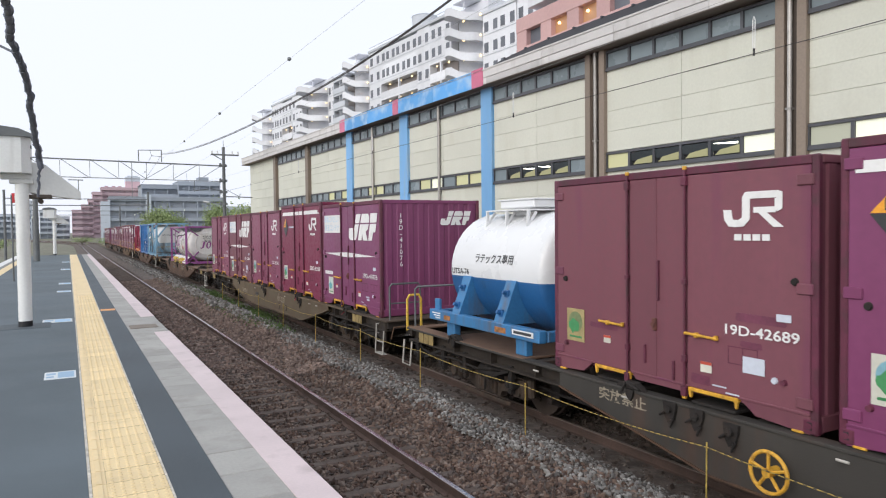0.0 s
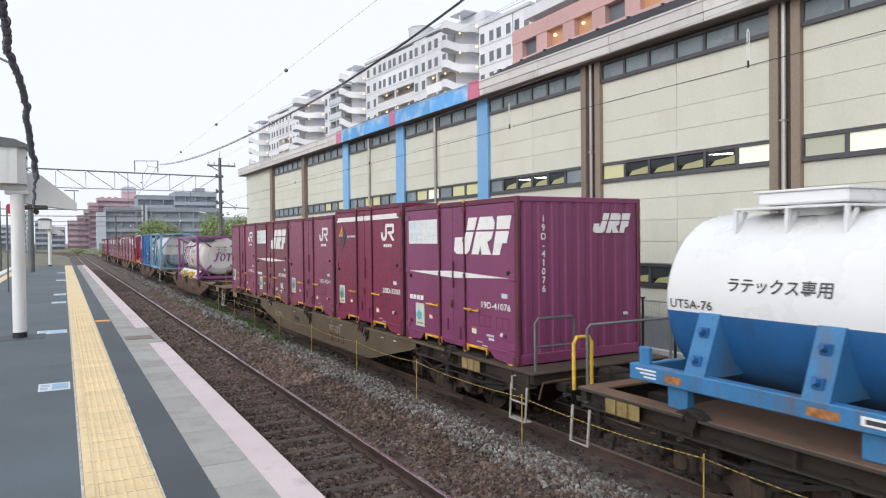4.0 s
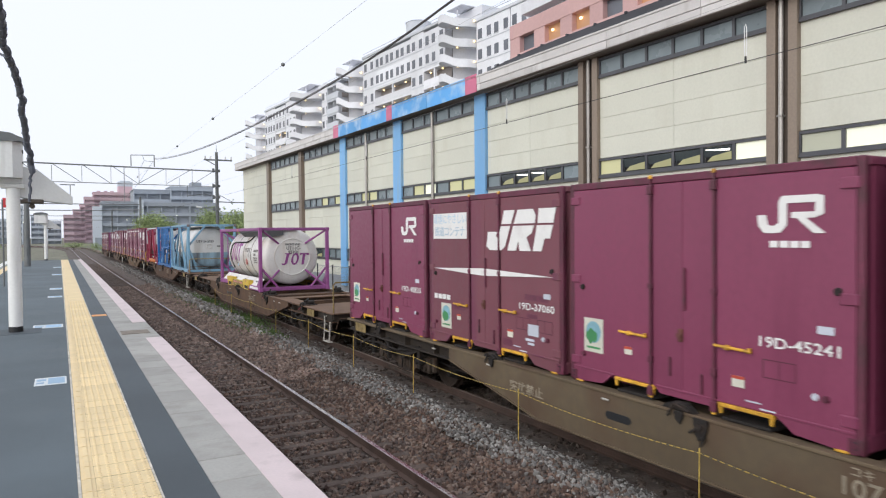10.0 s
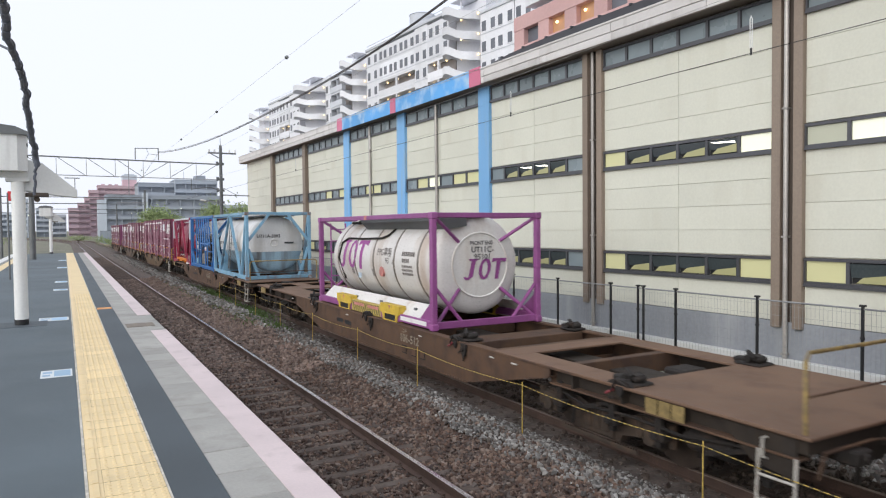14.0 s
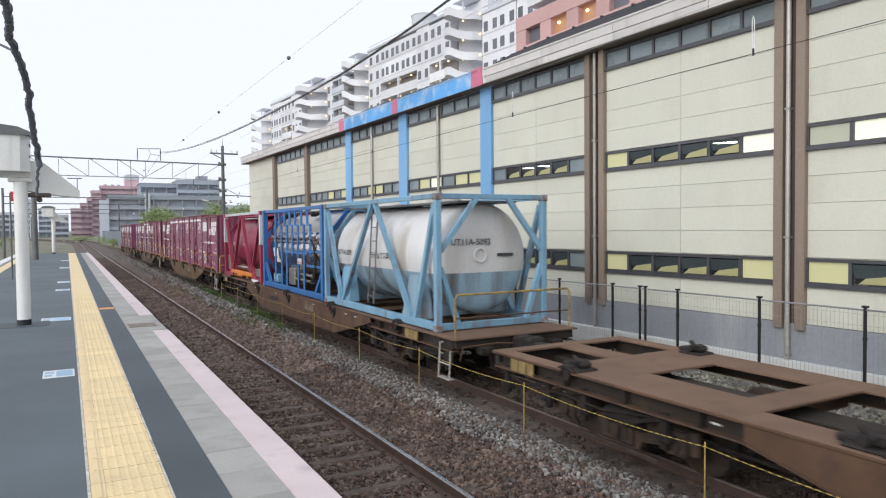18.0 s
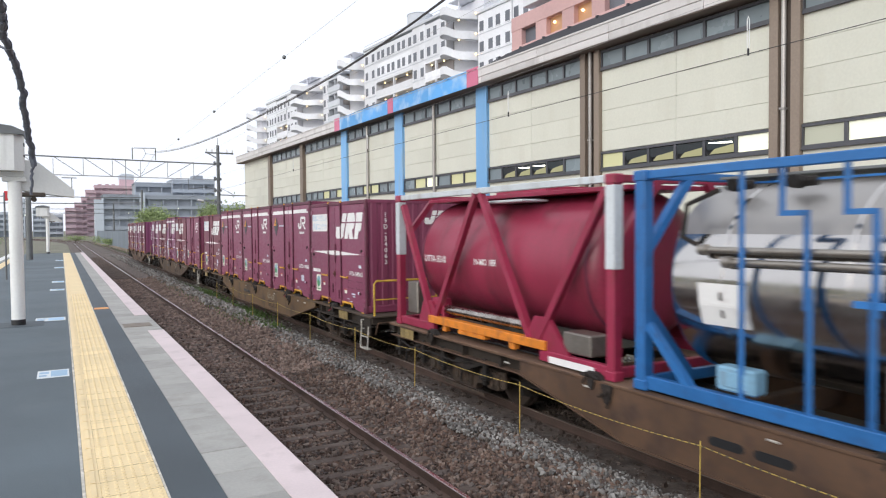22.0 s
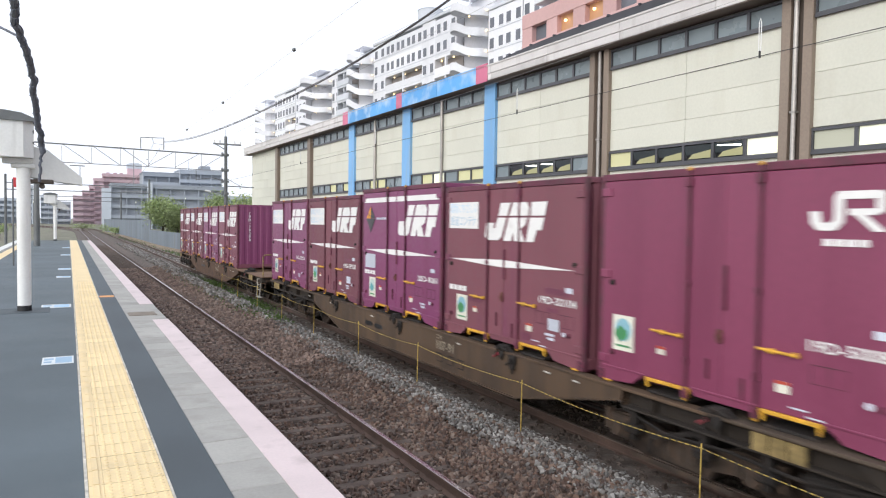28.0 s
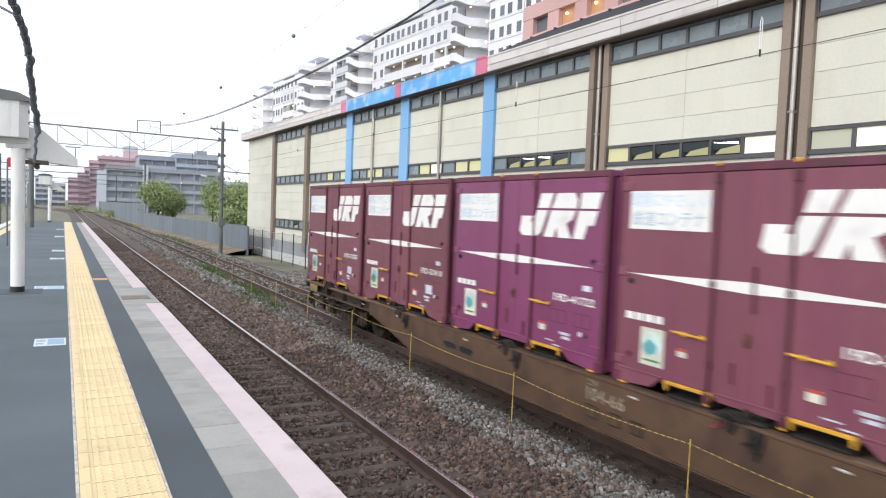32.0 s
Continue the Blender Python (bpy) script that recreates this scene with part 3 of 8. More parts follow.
part("hanger", MB().cyl((-0.2, 0.02, 1.08), (-0.2, 0.02, 4.3), 0.03, 0.03, 8), STEELG, rd)

# the wrapped cable that swings up from the post
wc = thing("wrapped_cable", "thick black cable bundle wound with a cord, hung from the post", "cable")
PINS = [(-0.47, 15.05, 3.55), (-0.45, 15.0, 3.9), (-0.43, 14.9, 4.27), (-0.482, 14.0, 4.734), (-0.509, 12.8, 5.245), (-0.615, 11.4, 5.56), (-0.59, 10.0, 5.69), (-0.6, 8.8, 5.75)]
rc = np.random.RandomState(4)
pts, rad = [], []
for i in range(57):
    q = i / 56 * 7
    k = min(int(q), 6)
    p = Vector(PINS[k]).lerp(Vector(PINS[k + 1]), q - k)
    pts.append(p + Vector((rc.normal() * 0.012, 0, rc.normal() * 0.01)))
part("core", MB().tube(pts[12:], 0.05, 8), CABLE, wc)
part("core", MB().tube(pts[:13], 0.025, 8), CABLE, wc, "thin lower end of the cable")
hel = []
for i in range(300):
    q = 13 + i / 299 * 42
    k = min(int(q), 55)
    p = pts[k].lerp(pts[k + 1], q - k)
    hel.append(p + Vector((0.053 * math.cos(i * 0.47), 0, 0.053 * math.sin(i * 0.47))))
part("wrapping", MB().tube(hel, 0.009, 5), CABLE, wc)
part("stay", MB().tube([pts[38], (-1.7, 12.6, 6.15)], 0.018, 6), CABLE, wc)

# ---------------------------------------------------------------- line gantry and wires
STEELP = mat("pale_steel", (0.27, 0.28, 0.29), 0.6, 0.3, var=0.1)
gan = thing("line_gantry", "steel lattice gantry across the tracks with a dark mast", "gantry")
GY = 44.3
part("mast", MB().cyl((8.68, GY, -0.33), (8.66, GY, 8.1), 0.125, 0.09, 12), STEELG, gan, "dark round mast")
part("mast", MB().cyl((-1.75, GY + 6, PLAT - 0.02), (-1.75, GY + 6, 7.2), 0.19, 0.14, 12), STEELG, gan)
part("spike", MB().cyl((8.66, GY, 8.1), (8.66, GY, 8.55), 0.02, 0.01, 6), STEELG, gan)
part("crossarm", MB().beam((7.9, GY, 7.62), (9.6, GY, 7.62), 0.09, 0.09).beam((8.0, GY, 7.62), (8.6, GY, 7.3), 0.05, 0.05), STEELG, gan)
for x in (7.98, 8.3, 9.2, 9.55):
    part("insulator", MB().cyl((x, GY, 7.66), (x, GY, 7.86), 0.06, 0.04, 8), WHITEP, gan)
for z in (6.95, 6.0, 5.3, 4.55, 3.4):
    part("mast_band", MB().cyl((8.67, GY, z - 0.07), (8.67, GY, z + 0.07), 0.19, 0.19, 12).box(8.4, 8.5, GY - 0.1, GY + 0.1, z - 0.1, z + 0.14), STEELG, gan)
part("side_arm", MB().beam((8.7, GY, 5.02), (10.4, GY, 4.98), 0.05, 0.06).beam((8.7, GY, 5.5), (9.6, GY, 5.02), 0.03, 0.03), STEELG, gan)
part("side_arm", MB().beam((8.6, GY, 4.5), (7.4, GY, 4.72), 0.05, 0.05), STEELP, gan)
part("insulator", MB().cyl((7.4, GY, 4.7), (7.75, GY, 4.64), 0.06, 0.06, 8), WHITEP, gan)
part("hanger_arm", MB().beam((0.1, GY, 5.86), (0.85, GY, 5.86), 0.05, 0.05).beam((0.6, GY, 5.86), (0.6, GY, 5.2), 0.03, 0.03), STEELG, gan)
part("hanger_arm", MB().beam((2.7, GY, 4.49), (4.2, GY, 4.49), 0.05, 0.05), STEELP, gan)
part("clamp", MB().box(8.5, 8.86, GY - 0.2, GY + 0.2, 1.6, 2.1, 0.02), STEELG, gan)
part("chord", MB().beam((-1.8, GY, 7.06), (8.66, GY, 6.92), 0.09, 0.07), STEELG, gan)
part("chord", MB().beam((-1.8, GY, 6.03), (8.66, GY, 5.96), 0.06, 0.045), STEELP, gan)
for i in range(7):
    x0, x1 = -1.8 + 1.5 * i, -0.3 + 1.5 * i
    a, b = (7.06, 6.05) if i < 4 else (6.05, 7.06)
    part("brace", MB().beam((x0, GY, a), (min(x1, 8.6), GY, b - 0.06), 0.035, 0.035), STEELP, gan)
    part("hanger", MB().beam((x1, GY, 6.0), (x1, GY, 6.95), 0.022, 0.022), STEELP, gan)
part("top_frame", MB().beam((3.78, GY, 7.05), (3.78, GY, 7.7), 0.04, 0.04).beam((5.05, GY, 7.05), (5.05, GY, 7.75), 0.04, 0.04).beam((3.78, GY, 7.7), (5.05, GY, 7.75), 0.04, 0.04).beam((4.4, GY, 7.72), (4.5, GY, 7.4), 0.02, 0.02).beam((4.5, GY, 7.4), (5.05, GY, 7.35), 0.02, 0.02).beam((4.5, GY, 7.4), (4.3, GY, 7.0), 0.02, 0.02), STEELG, gan)
part("drop_arm", MB().beam((3.4, GY, 7.0), (3.4, GY, 4.9), 0.03, 0.03), STEELP, gan)
part("drop_arm", MB().beam((6.9, GY, 6.0), (6.9, GY, 5.3), 0.03, 0.03).beam((6.9, GY, 5.35), (7.9, GY, 5.5), 0.05, 0.05).beam((7.9, GY, 5.5), (8.66, GY, 5.3), 0.05, 0.05), STEELG, gan)


def line(name, label, pts, r, material=WIRE, cat="wire", extra=None):
    th = thing(name, label, cat)
    part("strand", MB().tube(pts, r, 6), material, th)
    if extra:
        extra(th)
    return th


def sagged(x, pins, n=14):
    """Points of a line through pinned (y, z) places."""
    out = []
    ys, zs = [p[0] for p in pins], [p[1] for p in pins]
    c = np.polyfit(ys, zs, len(pins) - 1) if len(pins) < 4 else None
    for i in range(n + 1):
        y = ys[0] + (ys[-1] - ys[0]) * i / n
        z = float(np.polyval(c, y)) if c is not None else float(np.interp(y, ys, zs))
        out.append((x, y, z))
    return out


def feeder_extra(th):
    part("strand", MB().tube([(x + 0.05, y, z + 0.06) for x, y, z in FEED], 0.009, 6), WIRE, th)


FEED = [(5.0, y, 6.02 + 0.00165 * (y - 14.3) ** 2 * (1.0 if y > 14.3 else 3.9)) for y in np.linspace(1.0, 44.3, 30)]
line("feeder_cable", "thick dark feeder cable sagging between gantries", FEED, 0.0125, extra=feeder_extra, cat="cable")
line("feeder_cable", "dark feeder cable running on beyond the gantry", [(5.0 + bend(y), y, 6.2 + 0.0018 * (y - 70) ** 2) for y in np.linspace(44.3, 96, 14)], 0.009, cat="cable")


def contact_extra(th):
    for y in (5.25, 10.11, 16.5, 23.0, 30.0):
        part("dropper", MB().tube([(T2, y - 0.012, 4.91), (T2, y - 0.014, 5.0), (T2, y - 0.014, 5.24), (T2, y, 5.28), (T2, y + 0.014, 5.24), (T2, y + 0.014, 5.0), (T2, y + 0.012, 4.91)], 0.0055, 6), WHITEP, th, "white looped dropper")
        part("dropper_clip", MB().cyl((T2, y, 4.83), (T2, y, 4.91), 0.012, 0.012, 8), BLACKP, th)


line("contact_wire", "thin contact wire over the goods track with white droppers", [(T2, y, 4.85) for y in (-12, 20, 44, 100, 170)], 0.0045, extra=contact_extra)
line("messenger_wire", "thin pale wire above the goods track", [(T2, y, 5.45 + 0.0006 * (y - 20) ** 2) for y in np.linspace(-12, 60, 14)], 0.0025, THINW)


def ball_extra(th):
    for y in (10.8, 16.5, 22.0, 34.0):
        part("insulator_ball", MB().lathe([(y - 0.032, 0.004), (y - 0.025, 0.02), (y - 0.011, 0.031), (y + 0.011, 0.031), (y + 0.025, 0.02), (y + 0.032, 0.004)], T1, 5.6, 12), STEELG, th, "dark round insulator")


line("contact_wire", "thin wire over the platform track with round dark insulators", [(T1, y, 5.6) for y in (-12, 20, 44, 100, 170)], 0.0018, THINW, extra=ball_extra)
line("messenger_wire", "thin wire from mast to mast behind the goods track", [(8.3, y, 7.8) for y in (-12, 20, 44.3, 100)], 0.003, THINW)
for gy in (96.0, 150.0):
    far = thing("line_gantry", "distant steel gantry across the tracks", "gantry")
    part("mast", MB().cyl((9.2, gy, -0.33), (9.2, gy, 8.0), 0.16, 0.13, 10), STEELG, far)
    part("mast", MB().cyl((-6.5, gy, -0.33), (-6.5, gy, 8.0), 0.16, 0.13, 10), STEELG, far)
    part("chord", MB().beam((-6.5, gy, 7.0), (9.2, gy, 7.0), 0.1, 0.1), STEELG, far)
    part("chord", MB().beam((-6.5, gy, 6.2), (9.2, gy, 6.2), 0.1, 0.1), STEELG, far)


# ---------------------------------------------------------------- the long cream hall behind the tracks
D = 13.2
HALL = pose(0, 0, 0, 0, 0, 1.68)
PIPEB = mat("pipe_weathered", (0.4, 0.38, 0.355), 0.45, 0.4, var=0.15)
BASEC = mat("grey_plinth", (0.3, 0.32, 0.35), 0.85, var=0.12, s1=0.6, s2=12, dirt=(0.5, 0.51, 0.52), dirt_at=0.6, streak=True)
hall = thing("freight_hall", "long cream-panelled hall with strip windows, brown columns and a blue banner", "building", HALL)
part("back_wall", MB().box(D + 0.05, D + 0.3, -16, 50.1, -0.33, 7.7), JOINT, hall)
part("end_wall", MB().box(D + 0.3, D + 20, 49.85, 50.1, -0.33, 8.3), CREAM, hall)
part("end_wall", MB().box(D + 0.3, D + 20, -16, -15.75, -0.33, 8.3), CREAM, hall)
part("rear_wall", MB().box(D + 20, D + 20.25, -16, 50.1, -0.33, 8.3), CREAM, hall)
part("plinth", MB().box(D - 0.03, D + 0.06, -16, 50.12, -0.33, 0.87), BASEC, hall, "grey concrete plinth")
part("footing", MB().box(D - 0.2, D - 0.02, -16, 50.1, -0.34, 0.12, 0.01), WHITEP, hall, "pale painted footing")
COLS = [(-9.6, -8.9, "g"), (-3.7, -3.0, "g"), (2.2, 2.9, "g"), (8.1, 8.77, "g"), (13.72, 14.47, "g"), (19.04, 19.68, "b"), (25.16, 25.87, "b"), (31.02, 31.68, "b"), (37.08, 37.82, "w"), (43.26, 43.98, "w")]
for a, b, kind in COLS:
    if kind == "b":
        part("blue_column", MB().box(D - 0.12, D + 0.06, a, b, 0.4, 7.62, 0.012), SKYBLUE, hall, "light blue painted column")
    elif kind == "w":
        part("brown_column", MB().box(D - 0.16, D + 0.06, a + 0.15, a + 0.6, 0.4, 7.62, 0.012), BROWN, hall)
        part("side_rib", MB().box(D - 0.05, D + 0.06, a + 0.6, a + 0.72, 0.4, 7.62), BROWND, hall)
    else:
        w = b - a
        part("brown_column", MB().box(D - 0.12, D + 0.06, b - 0.2, b, 0.75, 7.62, 0.01), BROWN, hall)
        part("brown_column", MB().box(D - 0.12, D + 0.06, a, a + 0.2, 0.75, 7.62, 0.01), BROWN, hall)
        # Recessed web: the gap's shade is put into a darker brown
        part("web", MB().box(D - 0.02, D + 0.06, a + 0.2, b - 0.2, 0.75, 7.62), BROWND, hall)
        part("downpipe", MB().cyl((D - 0.09, a + 0.36, -0.2), (D - 0.09, a + 0.36, 7.6), 0.05, 0.05, 12), PIPEB, hall, "grey-brown downpipe")
        for z in (0.2, 2.6, 5.2):
            part("pipe_clip", MB().box(D - 0.15, D, a + 0.3, a + 0.42, z, z + 0.04), PIPEB, hall)
for s in (28.66, 22.62):
    part("downpipe", MB().cyl((D - 0.08, s, -0.2), (D - 0.08, s, 7.5), 0.06, 0.06, 10), PIPEB, hall, "grey downpipe")

edges = [(-16, -9.6)] + [(COLS[i][1], COLS[i + 1][0]) for i in range(len(COLS) - 1)]
ZB = [0.88, 1.26, 1.64], [2.22, 2.76, 3.3, 3.84, 4.35], [4.88, 5.42, 5.96, 6.5, 7.03]
ROWZ = [(1.66, 2.2), (4.37, 4.86), (7.05, 7.56)]
for a, b in edges + [(43.98, 50.1)]:
    blank = a > 43.9
    bands = [[0.88, 1.5, 2.1, 2.7, 3.3, 3.9, 4.5, 5.1, 5.7, 6.3, 6.9, 7.6]] if blank else ZB
    for zs in bands:
        for z0, z1 in zip(zs, zs[1:]):
            h = (a + b) / 2
            for s0, s1 in ((a, h), (h, b)):
                key = "panel%.2f_%.2f" % (s1 - s0, z1 - z0)
                me = shared(key, lambda: MB().box(0, 0.06, 0.004, s1 - s0 - 0.003, 0.0035, z1 - z0 - 0.0035, 0.0015), CREAM)
                part("wall_panel", me, None, hall, m=pose(D + random.uniform(-0.0015, 0.0015), s0, z0))
rw = random.Random(5)
SPEC = {(1, 4): "LoooTW", (1, 5): "foTTof", (1, 3): "DWooDL", (0, 4): "LooooL", (0, 3): "LoooLo", (0, 5): "foooof", (1, 6): "fLWfLL", (1, 7): "ffLLff", (1, 8): "fffLfL", (1, 9): "ffffff"}


def window_row(k, bay, a, b):
    """A strip of six panes in a dark frame; letters give each pane's state."""
    z0, z1 = ROWZ[k]
    spec = SPEC.get((k, bay), "".join(rw.choice("fffLo") for _ in range(6)) if k < 2 else "ffffff")
    win = part("window", MB().box(D - 0.05, D + 0.05, a, b, z0, z0 + 0.07).box(D - 0.05, D + 0.05, a, b, z1 - 0.06, z1).box(D - 0.07, D - 0.02, a, b, z0 - 0.03, z0 + 0.02), FRAME, hall, "dark framed strip window")
    w = (b - a) / 6
    for i in range(7):
        s = b - w * i
        part("mullion", MB().box(D - 0.045, D + 0.05, max(a, s - 0.035), min(b, s + 0.035), z0 + 0.07, z1 - 0.06), FRAME, win)
    for i, ch in enumerate(spec):
        s1, s0 = b - w * i - 0.04, b - w * (i + 1) + 0.04
        zz0, zz1 = z0 + 0.075, z1 - 0.065
        m = {"f": GLASSFR, "F": GLASSFR, "L": LIT, "W": LITW, "D": DIMF}.get(ch, GLASSDK)
        if ch in "oT":
            # A black sheet stands for the dark room, a glowing one for its light
            part("dark_room", MB().box(D + 0.045, D + 0.049, s0, s1, zz0, zz1), BLACKP, win)
            part("pane", MB().add([(D + 0.01, s0, zz0 + 0.12), (D + 0.01, s1, zz0 + 0.12), (D - 0.04, s1, zz1 - 0.02), (D - 0.04, s0, zz1 - 0.02), (D + 0.018, s0, zz0 + 0.12), (D + 0.018, s1, zz0 + 0.12), (D - 0.032, s1, zz1 - 0.02), (D - 0.032, s0, zz1 - 0.02)],
                                  [(0, 1, 2, 3), (7, 6, 5, 4), (0, 4, 5, 1), (3, 2, 6, 7), (0, 3, 7, 4), (1, 5, 6, 2)]), GLASSDK, win, "tilted open pane")
            part("room_light", MB().prism([(s0, zz0 + 0.02), (s1 - 0.12, zz0 + 0.02), (s1 - 0.25, zz0 + 0.13), (s0, zz0 + 0.2)], 0, D - 0.052, D - 0.048), DIM, win, "lit room seen past the open pane")
            if ch == "T":
                part("tube_lamp", MB().cyl((D + 0.0, s0 + 0.06, zz1 - 0.1), (D + 0.0, s1 - 0.06, zz1 - 0.06), 0.032, 0.032, 8), TUBE, win, "fluorescent tube in the room")
        else:
            part("pane", MB().box(D + 0.0, D + 0.03, s0, s1, zz0, zz1), m, win)


for bay, (a, b) in enumerate(edges):
    for k in range(3):
        window_row(k, bay, a, b)

part("soffit", MB().box(D - 0.45, D + 0.05, -16, 50.6, 7.6, 7.66), SOFFIT, hall)
for i in range(23):
    s0 = -16 + 2.9 * i
    s1 = min(s0 + 2.9, 50.6)
    if s1 > s0:
        part("fascia_panel", MB().box(D - 0.47, D - 0.42, s0 + 0.006, s1 - 0.006, 7.62, 7.815, 0.004), FASCIA, hall)
        part("fascia_panel", MB().box(D - 0.48, D - 0.42, s0 + 0.006, s1 - 0.006, 7.827, 8.06, 0.004), FASCIA, hall)
part("gutter_edge", MB().box(D - 0.5, D - 0.4, -16, 50.62, 8.06, 8.12, 0.01), FASCIA, hall)
for a, b, m, lab in ((18.97, 19.65, SIGNPINK, "pink banner square"), (19.66, 22.3, SIGNBLUE, "sky blue banner panel"), (22.32, 25.18, SIGNBLUE, "sky blue banner panel"), (25.2, 25.7, SIGNPINK, "pink banner square"),
                     (25.72, 28.3, SIGNBLUE, "sky blue banner panel"), (28.32, 30.9, SIGNBLUE, "sky blue banner panel"), (30.92, 31.55, SIGNPINK, "pink banner square")):
    part("banner_panel", MB().box(D - 0.5, D - 0.47, a, b, 7.58, 8.15 if m is SIGNBLUE else 8.18, 0.006), m, hall, lab)
def vault(s0, s1, rise, z=8.05):
    mb, n = MB(), 48
    vs = []
    for i in range(n + 1):
        s = s0 + (s1 - s0) * i / n
        q = min(1.0, min(s - s0, s1 - s) / 5.0)
        h = z + rise * math.sqrt(max(0.0, 1 - (1 - q) ** 2))
        vs += [(D - 0.36, s, z - 0.1), (D - 0.36, s, h), (D + 20, s, h), (D + 20, s, z - 0.1)]
    fs = [(4 * i + k, 4 * i + (k + 1) % 4, 4 * i + 4 + (k + 1) % 4, 4 * i + 4 + k) for i in range(n) for k in range(4)]
    return mb.add(vs, fs).add(vs[:4], [(0, 1, 2, 3)]).add(vs[-4:], [(3, 2, 1, 0)])


for a, b, r in ((-16.0, 19.0, 0.32), (19.0, 31.7, 0.2), (31.7, 50.4, 0.12)):
    part("vault_roof", vault(a, b, r), ROOF, hall, "low curved dark sheet roof")
for i in range(30):
    s = -14 + 1.1 * i
    q = min(1.0, min(s + 16, 19.0 - s) / 5.0)
    h = 8.05 + 0.32 * math.sqrt(max(0.0, 1 - (1 - q) ** 2))
    part("roof_seam", MB().box(D - 0.39, D + 7, s, s + 0.06, h - 0.02, h + 0.035), ROOF, hall)

# mesh fence in front of the hall
MESHW = mat("fence_wire", (0.3, 0.31, 0.32), 0.5, 0.4)
mfence = thing("mesh_fence", "low wire mesh fence with black posts before the hall", "fence", HALL)
POST = MB().box(-0.022, 0.022, -0.024, 0.024, -0.33, 1.44, 0.005).box(-0.03, 0.03, -0.05, 0.05, 1.42, 1.455).box(-0.028, 0.028, -0.03, 0.03, 0.85, 0.89).mesh("post", BLACKP)
PANEL = MB()
for i in range(24):
    PANEL.beam((0, 0.05 + 0.08 * i, -0.2), (0, 0.05 + 0.08 * i, 1.36), 0.004, 0.004)
for i in range(8):
    PANEL.beam((0.004, 0, -0.1 + 0.2 * i), (0.004, 2.03, -0.1 + 0.2 * i), 0.004, 0.004)
PANEL.cyl((0, 0, 1.38), (0, 2.03, 1.38), 0.018, 0.018, 6)
PANEL = PANEL.mesh("mesh_panel", MESHW)
for i in range(24):
    s = 0.42 + 2.035 * i
    part("post", POST, None, mfence, m=pose(12.35, s, 0))
    part("mesh_panel", PANEL, None, mfence, m=pose(12.35, s, 0))

for s in (11.55, 11.72):
    part("post", POST, None, mfence, m=pose(12.35, s, 0))

# steel sheet fence further along the line
SHEETF = mat("sheet_fence", (0.17, 0.205, 0.24), 0.6, 0.2, var=0.15, s1=0.6, dirt=(0.16, 0.14, 0.12), streak=True)
sf = thing("sheet_fence", "grey-blue sheet steel fence along the line", "fence")
fx = [(10.6, 45.5), (10.2, 52), (9.7, 60), (9.3, 68), (8.9, 76), (8.7, 84), (8.7, 96), (8.6, 110), (8.4, 130), (7.9, 150), (7.0, 170)]
for (x0, y0), (x1, y1) in zip(fx, fx[1:]):
    n = 4
    for i in range(n):
        p, q = (x0 + (x1 - x0) * i / n, y0 + (y1 - y0) * i / n), (x0 + (x1 - x0) * (i + 1) / n, y0 + (y1 - y0) * (i + 1) / n)
        hf = 1.95 if p[1] < 88 else 3.1
        part("sheet", MB().beam((p[0], p[1], hf / 2 - 0.33), (q[0], q[1] - 0.03, hf / 2 - 0.33), 0.04, hf), SHEETF, sf)
        part("post", MB().beam((p[0] + 0.06, p[1], -0.33), (p[0] + 0.06, p[1], hf - 0.36), 0.07, 0.07), STEELG, sf)
bank = MB()
for i in range(len(fx) - 1):
    (x0, y0), (x1, y1) = fx[i], fx[i + 1]
    bank.add([(x0 - 1.9, y0, -0.345), (x0 + 0.3, y0, 0.12), (x1 + 0.3, y1, 0.12), (x1 - 1.9, y1, -0.345), (x0 + 6, y0, 0.1), (x1 + 6, y1, 0.1)], [(0, 1, 2, 3), (1, 4, 5, 2)])
solid("bank", bank, mat("earth_bank", (0.27, 0.205, 0.155), 0.95, var=0.3, s1=0.8, s2=8, dirt=(0.11, 0.13, 0.05), dirt_at=0.55, bump=0.6, bscale=12), "low brown earth bank with dry weeds below the fence", "bank", kind="structure")

# ---------------------------------------------------------------- trees
LEAF = vivid("leaves", [(0.2, 0.26, 0.13), (0.29, 0.36, 0.16), (0.36, 0.44, 0.19), (0.25, 0.32, 0.17), (0.4, 0.48, 0.24)])
BARK = mat("bark", (0.09, 0.07, 0.055), 0.9, var=0.3, s1=4, bump=0.6)


